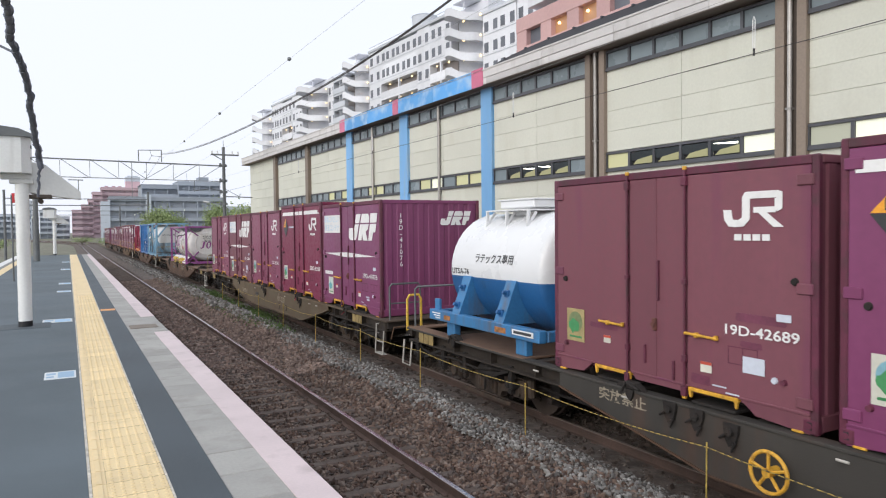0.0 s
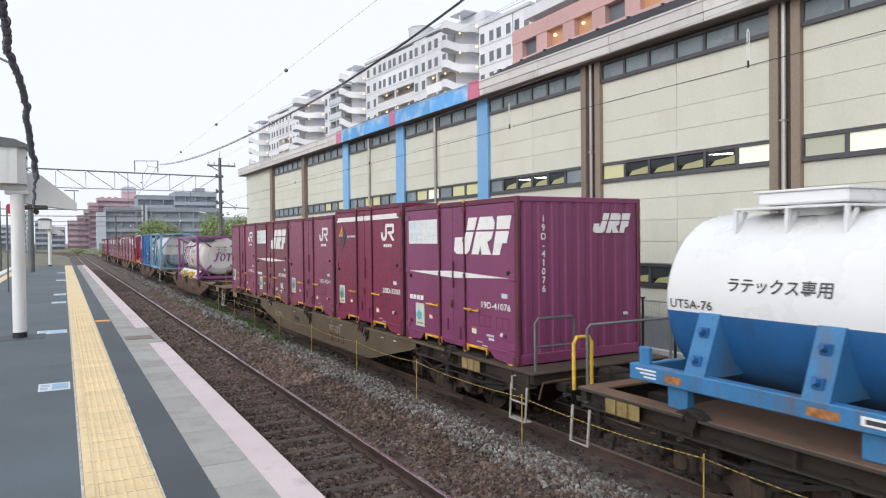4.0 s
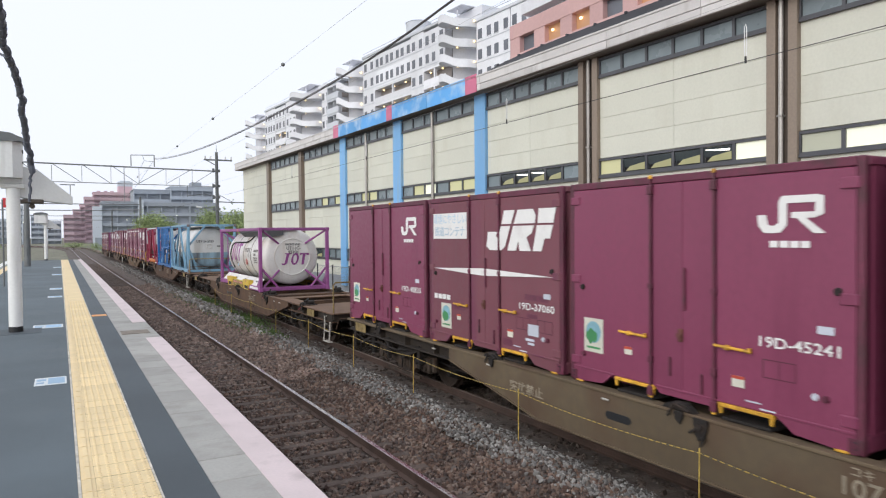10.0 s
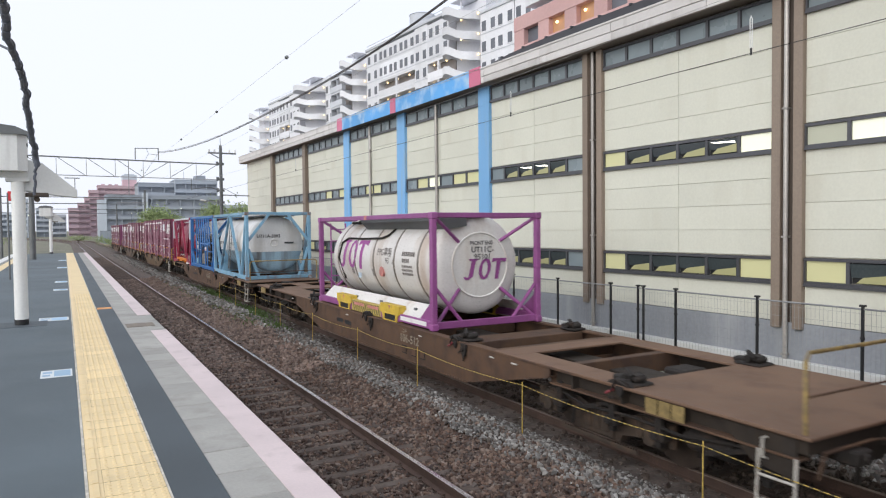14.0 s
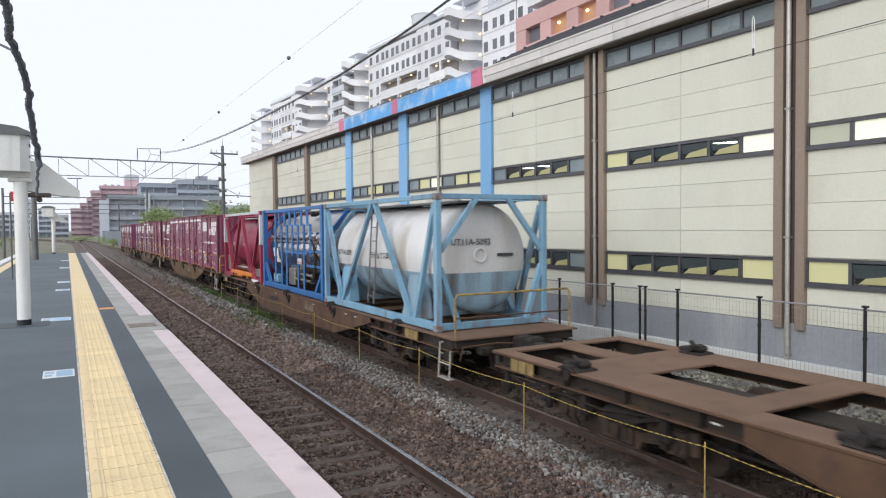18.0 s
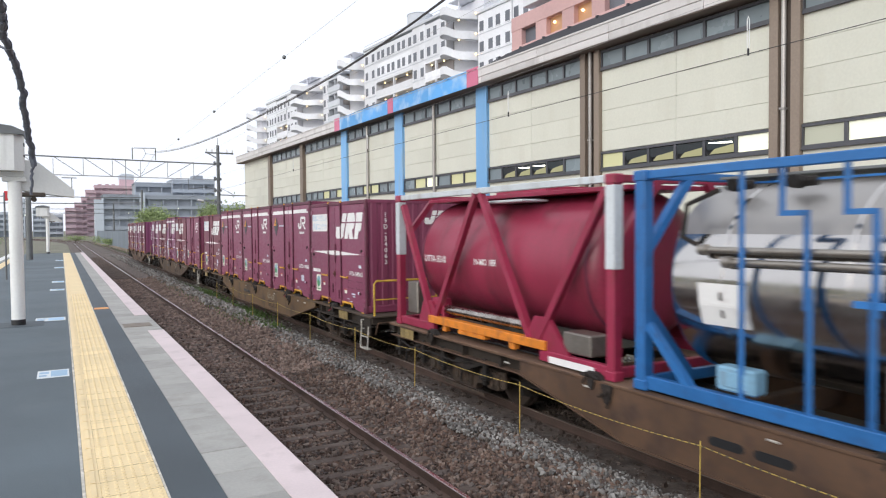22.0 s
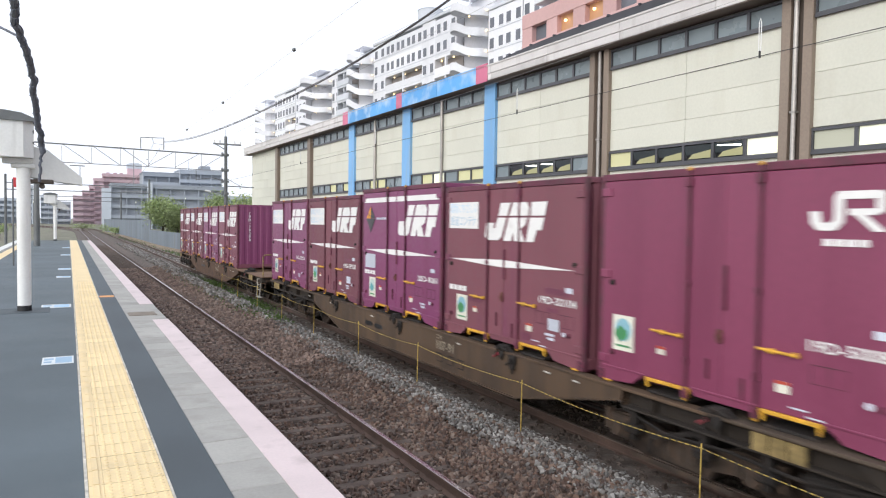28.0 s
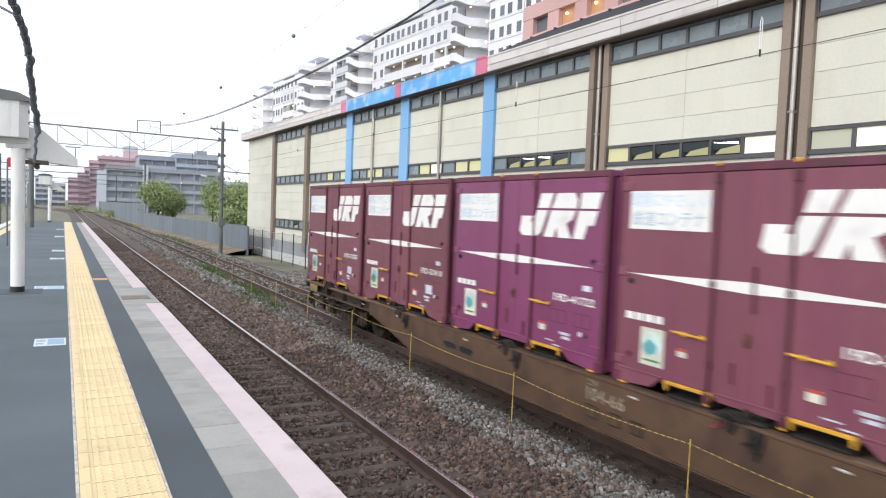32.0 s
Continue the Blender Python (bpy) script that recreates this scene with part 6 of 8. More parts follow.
def wagon(cy, paint, label, number, bare=False, handwheel=None, warn=None, rail_colour=None, wide_rail=False):
    th = thing("container_wagon", label, "wagon", pose(T2, cy, 0), group="container wagons")
    MOVERS.append((th, cy, T2, 0.0))
    n = paint.name
    S = lambda key, f, m: shared(key + n, f, m)
    shape = LONG if handwheel is not None or warn is not None else SHORT
    for sg in (-1, 1):
        part("side_girder", S("girder%d%d" % (sg, warn is None), lambda: belly(sg, shape), paint), None, th, "fish-bellied side girder")
        part("lower_flange", S("lflange%d%d" % (sg, warn is None), lambda: lower_flange(sg, shape), RUSTY if paint is GREYU else paint), None, th)
        part("top_flange", S("tflange%d" % sg, lambda: MB().box(sg * 1.23 - 0.08, sg * 1.23 + 0.08, -10.05, 9.55, 0.955, 0.99, 0.006), paint), None, th)
        for a, b in ((-10.0, shape[0][0]), (shape[3][0], 9.5)):
            part("channel_web", S("cweb%d%.1f" % (sg, a), lambda: MB().box(sg * 1.16 - 0.012, sg * 1.16 + 0.012, a, b, 0.76, 0.96), GRIMSHADE), None, th)
            part("channel_flange", S("cfl%d%.1f" % (sg, a), lambda: MB().box(sg * 1.22 - 0.075, sg * 1.22 + 0.075, a, b, 0.752, 0.775, 0.005), RUSTY if paint is RUSTY else GRIMSHADE), None, th)
            for k in range(4):
                y = a + (b - a) * (k + 0.5) / 4
                part("stiffener", shared("stiff%d" % sg + n, lambda: MB().box(sg * 1.22 - 0.06, sg * 1.22 + 0.06, -0.012, 0.012, 0.77, 0.957), GRIMSHADE), None, th, m=pose(0, y, 0))
    part("centre_sill", S("sill", lambda: MB().box(-0.25, 0.25, -9.9, 9.4, 0.5, 0.84, 0.01), GRIMSHADE), None, th)
    beam = S("xbeam", lambda: MB().box(-1.16, 1.16, -0.08, 0.08, 0.7, 0.972, 0.008), paint)
    wide = S("xwide", lambda: MB().box(-1.16, 1.16, -0.3, 0.3, 0.8, 0.974, 0.008), paint)
    for y in (-6.35, -4.9, -3.9, -2.0, 0.0, 2.0, 3.9, 5.6):
        part("cross_beam", wide if y in (-3.9, 0.0, 3.9) else beam, None, th, m=pose(0, y, 0))
    part("valve_box", shared("vbox", lambda: MB().box(0.3, 0.75, -7.3, -6.9, 0.62, 0.9, 0.03).cyl((0.5, -7.0, 0.8), (1.0, -7.0, 0.8), 0.04, 0.04, 8), DARKGEAR), None, th)
    part("end_deck", S("deckf", lambda: MB().box(-1.32, 1.32, -10.12, -7.66, 0.965, 0.998, 0.006), DECK if paint is RUSTY else DECKD), None, th, "plated end deck")
    for k, (x0, x1, y0, y1) in enumerate(((-1.3, 1.3, 7.1 if paint is RUSTY else 5.75, 8.15), (-1.3, 1.3, 9.3, 9.55), (-1.3, -1.05, 8.15, 9.3), (-0.2, 0.2, 8.15, 9.3), (1.05, 1.3, 8.15, 9.3))):
        part("end_deck", S("deckm%d" % k, lambda: MB().box(x0, x1, y0, y1, 0.965, 0.998, 0.004), DECK if paint in (GREYU, RUSTY) else paint), None, th, "rusty rear deck plate")
    if paint is RUSTY:
        for sx in (-1, 1):
            part("deck_strip", shared("dstrip%d" % sx, lambda: MB().box(sx * 1.08 - 0.22, sx * 1.08 + 0.22, 3.45, 5.2, 0.966, 0.996, 0.005), DECK), None, th)
            part("deck_strip", shared("dstripf%d" % sx, lambda: MB().box(sx * 1.08 - 0.22, sx * 1.08 + 0.22, -7.66, -5.5, 0.966, 0.996, 0.005), DECK), None, th)
        part("deck_plate", shared("dplate", lambda: MB().box(-1.3, 1.3, 2.95, 3.45, 0.966, 0.996, 0.005), DECK), None, th)
        part("deck_plate", shared("dplate3", lambda: MB().box(-1.3, 1.3, 5.2, 5.65, 0.966, 0.998, 0.005), DECK), None, th)
        part("deck_strip", shared("dstripr", lambda: MB().box(-1.3, -0.5, 5.65, 7.1, 0.966, 0.998, 0.005), DECK), None, th)
        part("deck_strip", shared("dstrips", lambda: MB().box(0.7, 1.3, 5.65, 7.1, 0.966, 0.998, 0.005), DECK), None, th)
        part("deck_plate", shared("dplate2", lambda: MB().box(-1.3, 1.3, -5.5, -5.05, 0.966, 0.996, 0.005), DECK), None, th)
    part("headstock", S("heads", lambda: MB().prism([(-1.25, 0.962), (1.25, 0.962), (1.25, 0.82), (0.75, 0.8), (0.45, 0.62), (-0.45, 0.62), (-0.75, 0.8), (-1.25, 0.82)], 1, -0.05, 0.05), GRIMSHADE), None, th, m=pose(0, -10.0, 0))
    part("headstock", FAST["heads" + n], None, th, m=pose(0, 9.5, 0))
    part("gusset", S("guss", lambda: MB().prism([(-9.95, 0.95), (-9.1, 0.95), (-9.5, 0.62), (-9.95, 0.55)], 0, -1.27, -1.24), GRIMSHADE), None, th)
    lug = shared("lug", lambda: MB().box(-0.16, 0.16, -0.2, 0.2, 0.99, 1.03, 0.02).box(-0.1, 0.1, -0.16, 0.12, 1.03, 1.12, 0.035).box(-0.05, 0.1, 0.1, 0.3, 1.0, 1.07, 0.02).cyl((-0.15, 0, 1.08), (0.12, 0, 1.08), 0.05, 0.05, 8).cyl((-0.1, -0.1, 1.1), (-0.02, 0.08, 1.16), 0.035, 0.03, 8), DARKGEAR)
    for y in ((-7.75, -4.0, 4.0, 7.75) if bare else ()):
        for sx in (-1, 1):
            part("twist_lock", lug, None, th, "black container clamp", m=pose(sx * 1.1, y, 0))
    part("red_lever", shared("redl", lambda: MB().cyl((-1.31, -0.03, 0.93), (-1.34, 0.06, 0.87), 0.014, 0.014, 6).box(-1.34, -1.3, -0.05, -0.01, 0.91, 0.95, 0.008), mat("lever_red", (0.22, 0.03, 0.04), 0.5)), None, th, "red lever", m=pose(0, -7.6, 0))
    part("red_lever", FAST["redl"], None, th, "red lever", m=pose(0, -3.75, 0))
    for y in (-8.7, 8.5):
        for k in range(3):
            part("label_plate", shared("lplate", lambda: MB().box(-1.305, -1.292, 0, 0.17, 0.775, 0.95, 0.003), mat("plate_dirty", (0.24, 0.175, 0.07), 0.7, var=0.3, s1=6)), None, th, "dirty yellow plate", m=pose(0, y + 0.19 * k, 0))
    brk = shared("clampset", lambda: MB().box(-1.31, -1.2, -0.09, 0.09, 0.99, 1.075, 0.012).prism([(-0.2, 0.99), (-0.09, 0.99), (-0.08, 1.06), (-0.14, 1.04)], 0, -1.3, -1.22).prism([(0.08, 0.99), (0.24, 0.99), (0.2, 1.03), (0.08, 1.065)], 0, -1.29, -1.21).cyl((-1.33, -0.16, 1.01), (-1.33, 0.02, 1.06), 0.015, 0.015, 6).cyl((-1.325, 0.05, 1.06), (-1.345, 0.12, 0.92), 0.016, 0.012, 6).prism([(-0.08, 0.99), (0.05, 0.99), (0.03, 0.9), (-0.03, 0.86), (-0.06, 0.92)], 0, -1.33, -1.295), DARKGEAR)
    hang = shared("clamphang", lambda: MB().prism([(-0.09, 0.95), (0.09, 0.95), (0.07, 0.8), (0.02, 0.72), (-0.05, 0.76), (-0.08, 0.86)], 0, -1.335, -1.295).cyl((-1.37, 0, 0.87), (-1.29, 0, 0.87), 0.04, 0.04, 8).cyl((-1.36, 0.0, 0.87), (-1.35, 0.12, 0.79), 0.016, 0.014, 6).cyl((-1.345, -0.06, 0.78), (-1.345, -0.02, 0.68), 0.018, 0.012, 6), DARKGEAR)
    for y in (-7.75, -3.87, 0.0, 3.6, 7.75):
        part("clamp_gear", brk, None, th, "black container clamp on the girder", m=pose(0, y, 0))
        if abs(y) < 7 and (warn is None or abs(y - 0.3 - warn[1]) > 0.7):
            for d in (-0.3,):
                part("clamp_handle", hang, None, th, "black clamp handle", m=pose(0, y + d, 0.02))
    if handwheel is not None:
        for y in (2.62, 2.2, 2.98):
            part("clamp_handle", hang, None, th, "black clamp handle", m=pose(0, y, 0.03 if y > 2.5 else -0.02))
    ring = shared("lash", lambda: MB().cyl((-1.318, -0.055, 0.885), (-1.318, 0.055, 0.885), 0.013, 0.013, 6), STEPW)
    for y in (-5.6, -5.0, -2.6, 1.1, 3.66, 5.4):
        part("lashing_ring", ring, None, th, "pale lashing ring", m=pose(0, y, 0))
    pipe = shared("bpipe", lambda: MB().tube([(-1.17, -1.75, 0.72), (-1.19, -1.2, 0.68), (-1.2, -0.6, 0.6), (-1.19, 0.2, 0.63), (-1.2, 1.0, 0.58), (-1.16, 1.7, 0.7)], 0.02, 6), DARKGEAR)
    pot = shared("bpot", lambda: MB().cyl((-1.05, -0.28, 0.57), (-1.05, 0.28, 0.57), 0.13, 0.13, 14).cyl((-1.05, 0.28, 0.57), (-1.05, 0.4, 0.57), 0.05, 0.05, 8).box(-1.12, -0.98, -0.18, -0.1, 0.57, 0.78).box(-1.12, -0.98, 0.1, 0.18, 0.57, 0.78), DARKGEAR)
    drop = shared("bdrop", lambda: MB().box(-1.22, -1.14, -0.05, 0.05, 0.36, 0.78, 0.012).box(-1.25, -1.1, -0.11, 0.11, 0.44, 0.54, 0.02).cyl((-1.27, 0, 0.49), (-1.1, 0, 0.49), 0.035, 0.035, 8), DARKGEAR)
    lever = shared("blever", lambda: MB().beam((-1.2, -0.35, 0.72), (-1.2, 0.3, 0.5), 0.03, 0.05).beam((-1.2, 0.3, 0.5), (-1.18, 0.36, 0.3), 0.03, 0.04).cyl((-1.23, -0.35, 0.72), (-1.15, -0.35, 0.72), 0.04, 0.04, 8), DARKGEAR)
    for c in (-8.0, 7.8):
        part("brake_pipe", pipe, None, th, "bent brake pipe", m=pose(0, c, 0))
        part("air_pot", pot, None, th, "round air cylinder", m=pose(0, c - 0.9, 0))
        for d in (-1.6, -0.25, 0.5, 1.5):
            part("hanger_bracket", drop, None, th, "dark hanging bracket", m=pose(0, c + d, 0.02))
        for d in (-1.2, 0.9):
            part("brake_lever", lever, None, th, m=pose(0, c + d, 0))
    for y in (-7.1, 7.1):
        bo = part("bogie", shared("bolster", lambda: MB().box(-0.8, 0.8, -0.25, 0.25, 0.42, 0.62, 0.02).box(-0.35, 0.35, -0.35, 0.35, 0.6, 0.66), DARKGEAR), None, th, "dark four-wheeled bogie", m=pose(0, y, 0))
        part("bogie_frame", shared("bframe", side_frame, GEAR), None, bo, m=pose(-0.97, 0, 0))
        part("bogie_frame", FAST["bframe"], None, bo, m=pose(0.97, 0, 0, 0, 0, 180))
        for yy in (-0.95, 0.95):
            w = part("wheelset", shared("wset", wheelset, TREAD), None, bo, m=pose(0, yy, 0.43))
            WHEELS.append((w, yy))
        part("brake_beam", shared("bbeam", lambda: MB().box(-0.9, 0.9, -1.5, -1.42, 0.3, 0.38).box(-0.75, -0.6, -1.5, -1.3, 0.25, 0.55).box(0.6, 0.75, -1.5, -1.3, 0.25, 0.55), DARKGEAR), None, bo)
    cp = shared("coupler", lambda: MB().box(-0.11, 0.11, -0.5, 0.0, 0.72, 0.92, 0.02).box(-0.19, 0.15, -0.72, -0.45, 0.68, 0.98, 0.04), DARKGEAR)
    part("coupler", cp, None, th, "heavy dark coupler", m=pose(0, -9.7, 0))
    part("coupler", cp, None, th, "heavy dark coupler", m=pose(0, 9.7, 0, 0, 0, 180))
    part("air_hose", shared("hose", lambda: MB().tube([(0.4, -9.8, 0.8), (0.4, -10.05, 0.75), (0.38, -10.2, 0.55), (0.3, -10.3, 0.5)], 0.03, 8), BLACKP), None, th)
    part("brake_reservoir", shared("resv", lambda: MB().cyl((-0.55, -2.2, 0.55), (-0.55, -0.6, 0.55), 0.19, 0.19, 16).box(-0.9, -0.4, 0.8, 1.5, 0.4, 0.72, 0.03).cyl((0.5, 0.4, 0.55), (0.5, 1.6, 0.55), 0.16, 0.16, 14), DARKGEAR), None, th)
    part("brake_rod", shared("rodb", lambda: MB().cyl((-0.3, -6, 0.5), (-0.3, 6, 0.5), 0.02, 0.02, 6).tube([(-1.0, -9.6, 0.66), (-1.0, -6.9, 0.66), (-0.8, -5.6, 0.45), (-0.8, 5.6, 0.45), (-1.0, 6.9, 0.66), (-1.0, 9.6, 0.66)], 0.022, 6), DARKGEAR), None, th)
    step = shared("step", lambda: MB().tube([(-1.33, -0.19, 0.78), (-1.36, -0.19, 0.3), (-1.36, 0.19, 0.3), (-1.33, 0.19, 0.78)], 0.016, 8).box(-1.38, -1.26, -0.2, 0.2, 0.285, 0.305, 0.005).cyl((-1.35, -0.19, 0.55), (-1.35, 0.19, 0.55), 0.014, 0.014, 8), STEPW)
    part("foot_step", step, None, th, "white foot step", m=pose(0, -9.8, 0))
    for x in (-0.75, 0.75):
        part("end_bracket", shared("endbr", lambda: MB().box(-0.12, 0.12, -0.22, 0.0, 0.7, 0.84, 0.02).cyl((0, -0.26, 0.77), (0, -0.05, 0.77), 0.05, 0.05, 8).beam((0.1, -0.1, 0.72), (0.22, -0.02, 0.45), 0.05, 0.06), DARKGEAR), None, th, m=pose(x, -10.05, 0))
    part("uncoupling_rod", shared("ucr", lambda: MB().tube([(-1.22, -10.12, 0.62), (-1.18, -10.16, 0.86), (-0.5, -10.18, 0.88), (-0.1, -10.2, 0.84)], 0.016, 6), RUSTY), None, th, "bent uncoupling rod")
    grab = shared("grab", lambda: MB().tube([(-1.3, -0.12, 0.9), (-1.36, -0.12, 0.9), (-1.36, -0.12, 0.72), (-1.3, -0.12, 0.7)], 0.014, 6), STEPW)
    part("grab_iron", grab, None, th, m=pose(0, -9.55, 0))
    rc = rail_colour or STEELG
    hr = shared("endrail" + rc.name, lambda: MB().tube([(-1.2, 0, 0.98), (-1.2, 0, 1.68), (-1.15, 0, 1.74), (-0.55, 0, 1.74), (-0.5, 0, 1.68), (-0.5, 0, 0.98)], 0.022, 8).cyl((-1.2, 0, 1.34), (-0.5, 0, 1.34), 0.016, 0.016, 8), rc)
    if rc is YEL:
        hr = shared("yelrail", lambda: MB().tube([(-1.2, 0, 0.98), (-1.2, 0, 1.68), (-1.15, 0, 1.74), (0.25, 0, 1.74), (0.3, 0, 1.68), (0.3, 0, 0.98)], 0.024, 8).cyl((-1.2, 0, 1.34), (0.3, 0, 1.34), 0.016, 0.016, 8), rc)
    full = shared("fullrail" + rc.name, lambda: MB().tube([(-1.25, 0, 0.98), (-1.25, 0, 1.66), (-1.2, 0, 1.73), (1.15, 0, 1.73), (1.2, 0, 1.66)], 0.02, 8).cyl((1.2, 0, 0.98), (1.2, 0, 1.66), 0.02, 0.02, 8), rc)
    if bare or wide_rail:
        part("mid_rail", shared("midrail", lambda: MB().cyl((-1.25, 0, 1.33), (1.2, 0, 1.33), 0.013, 0.013, 8), RUSTY), None, th, "dark middle rail", m=pose(0, -10.02, 0))
    part("handrail", full if bare or wide_rail else hr, None, th, "bent tube handrail", m=pose(0, -10.02, 0))
    for y in ((0.9, 1.42) if paint is RUSTY else (0.7,) if warn is not None else (0.58, 1.1)) if handwheel is None else ():
        part("slot_opening", shared("slot1", lambda: MB().prism([(0.04, 0.655), (0.38, 0.655), (0.42, 0.685), (0.42, 0.72), (0.38, 0.75), (0.04, 0.75), (0, 0.72), (0, 0.685)], 0, -1.3005, -1.296), BLACKP), None, th, m=pose(0, y, 0))
    tx = mat("stencil", (0.25, 0.215, 0.16), 0.7, var=0.25, s1=8, bump=0.0) if "stencil" not in bpy.data.materials else bpy.data.materials["stencil"]
    part("number", letters(number, 0.155, tx, 1.15), None, th, "worn pale stencilled number", m=Matrix.Translation((-1.2995, -2.1, 0.745)) @ SIDE)
    part("number", letters("コキ", 0.07, tx, 1.1), None, th, m=Matrix.Translation((-1.2995, -1.9, 0.885)) @ SIDE)
    for y in (-2.0, -2.4, -2.75):
        part("card_holder", shared("cardh", lambda: MB().box(-1.304, -1.296, 0, 0.2, 0.46, 0.62, 0.003), DARKGEAR), None, th, m=pose(0, y, 0))
        part("card", shared("cardi" + n, lambda: MB().box(-1.307, -1.299, 0.02, 0.18, 0.48, 0.6), paint), None, th, m=pose(0, y, 0))
    if warn is not None:
        part("warning_text", letters(warn[0], 0.115, tx, 1.25), None, th, "worn stencilled warning", m=Matrix.Translation((-1.2995, warn[1], 0.84 if handwheel is not None else 0.68)) @ SIDE)
    if handwheel is not None:
        w = MB()
        ring = [(-1.42, 0.19 * math.cos(k * math.pi / 14), 0.19 * math.sin(k * math.pi / 14)) for k in range(29)]
        w.tube(ring, 0.019, 8)
        for k in range(5):
            a = k * 2 * math.pi / 5 + 0.3
            w.cyl((-1.42, 0, 0), (-1.42, 0.19 * math.cos(a), 0.19 * math.sin(a)), 0.016, 0.016, 6)
        w.cyl((-1.46, 0, 0), (-1.28, 0, 0), 0.045, 0.045, 10)
        part("handwheel", w, LATCH, th, "yellow hand brake wheel", m=pose(0, handwheel, 0.615))
    return th


wagon(2.3, GREYU, "flat container wagon with a grey-brown frame and a yellow hand wheel", "105-77", handwheel=1.72, warn=("突放禁止", 3.74), rail_colour=YEL)
yb = part("yellow_bracket", MB().tube([(-1.2, 9.75, 0.9), (-1.2, 9.75, 1.5), (-1.15, 9.75, 1.58), (-0.95, 9.75, 1.58), (-0.9, 9.75, 1.5), (-0.9, 9.75, 0.9)], 0.025, 8), YEL, bpy.data.objects["container_wagon"], "yellow bent bracket")
part("rear_rail", MB().tube([(-1.1, 9.6, 0.98), (-1.1, 9.6, 1.7), (-1.05, 9.6, 1.75), (0.4, 9.6, 1.75), (0.4, 9.6, 0.98)], 0.02, 8), STEELG, bpy.data.objects["container_wagon"])
part("rear_step", MB().tube([(-1.33, 9.3, 0.75), (-1.37, 9.3, 0.3), (-1.37, 9.62, 0.3), (-1.33, 9.62, 0.75)], 0.018, 8), STEPW, bpy.data.objects["container_wagon"], "white foot step")
wagon(22.9, OLIVE, "brown flat container wagon carrying five containers", "107-233", warn=("突放禁止", 2.73), rail_colour=STEELG)
wagon(43.5, RUSTY, "rusty brown flat container wagon carrying one tank", "106-512", bare=True, rail_colour=RAILD)
wagon(64.3, RUSTY, "rusty brown flat container wagon carrying three tanks", "106-388", bare=False, rail_colour=RAILD, wide_rail=True)
wagon(84.85, OCHRE, "brown flat container wagon carrying five containers", "107-128", rail_colour=YEL)
wagon(105.3, UNDER, "brown flat container wagon carrying five containers", "107-91", rail_colour=YEL)
wagon(126.0, RUSTY, "rusty brown flat container wagon with an empty front slot", "104-66", bare=True, rail_colour=RAILD)

LP = "purple steel freight container with white emblem and stripe"
LJ = "wine-red steel freight container with a white mark"
LF = "faded brownish-purple steel freight container with a white mark"
LD = "wine-red tall freight container with a white band and orange-black diamond"
LFE = "faded purple steel freight container with white emblem and stripe"
container(-0.22, PURPLE, "diamond", "20D-4127", LD, tall=True)
container(3.68, FADED, "mark", "19D-42689", LF, cream=True)
container(13.27, PURPLE, "emblem", "19D-41076", LP)
container(17.13, DEEPW, "diamond", "20D-5383", LD, tall=True)
container(21.03, WINE, "mark", "19D-45241", LJ)
container(24.9, FADED, "emblem", "19D-37060", LFE)
container(28.76, WINE, "mark", "19D-48835", LJ)
container(75.22, WINE, "emblem", "19D-34063", LP)
container(79.03, WINE, "diamond", "20D-1088", LD, tall=True)
container(82.97, WINE, "diamond", "20D-5184", LD, tall=True)
container(86.83, WINE, "diamond", "20D-4308", LD, tall=True)
container(90.72, FADED, "emblem", "19D-36161", LFE)
container(95.7, WINE, "mark", "19D-50086", LJ)
container(99.66, FADED, "emblem", "19D-32104", LFE, inset=True)
container(103.5, PURPLE, "emblem", "20D-8061", "tall purple freight container with white emblem, stripe and a diamond", tall=True)
container(107.4, FADED, "emblem", "19D-38180", LFE)
container(111.25, PURPLE, "emblem", "19D-30136", LP)
container(120.15, WORN, "emblem", "19D-38388", "faded mauve freight container with purple ends and a white emblem")
container(124.05, PURPLE, "emblem", "19D-41722", LP)
container(127.95, FADED, "emblem", "19D-33410", LFE)
container(131.85, FADED, "emblem", "19D-35207", LFE)

# ---------------------------------------------------------------- tank containers
TANKW = mat("tank_white", (0.74, 0.75, 0.76), 0.3, var=0.025, s1=0.8, s2=2.5, dirt=(0.5, 0.48, 0.44), dirt_at=0.66, dirt_amt=0.5, rnd=0.02, bump=0.0, coat=0.2)
TANKO = mat("tank_offwhite", (0.75, 0.735, 0.71), 0.35, var=0.08, s1=0.8, dirt=(0.42, 0.32, 0.24), dirt_at=0.58, dirt_amt=0.7, streak=True, bump=0.03)
TANKG = mat("tank_grime", (0.67, 0.67, 0.665), 0.42, var=0.08, s1=0.6, dirt=(0.3, 0.25, 0.19), dirt_at=0.57, dirt_amt=0.65, streak=True, bump=0.04)
BLUET = mat("tank_blue", (0.022, 0.115, 0.3), 0.4, var=0.1, s1=1.2, dirt=(0.02, 0.07, 0.16), dirt_at=0.55)
BLUEF = mat("frame_blue", (0.045, 0.19, 0.4), 0.45, var=0.12, s1=2, dirt=(0.11, 0.1, 0.1), dirt_at=0.58, dirt_amt=0.7, streak=True)
DEEPB = mat("frame_deep_blue", (0.025, 0.145, 0.4), 0.42, var=0.1, s1=2, dirt=(0.03, 0.07, 0.16), dirt_at=0.6)
PALEF = mat("frame_pale_blue", (0.19, 0.36, 0.5), 0.5, var=0.12, s1=2, dirt=(0.17, 0.09, 0.06), dirt_at=0.6, dirt_amt=0.8, streak=True)
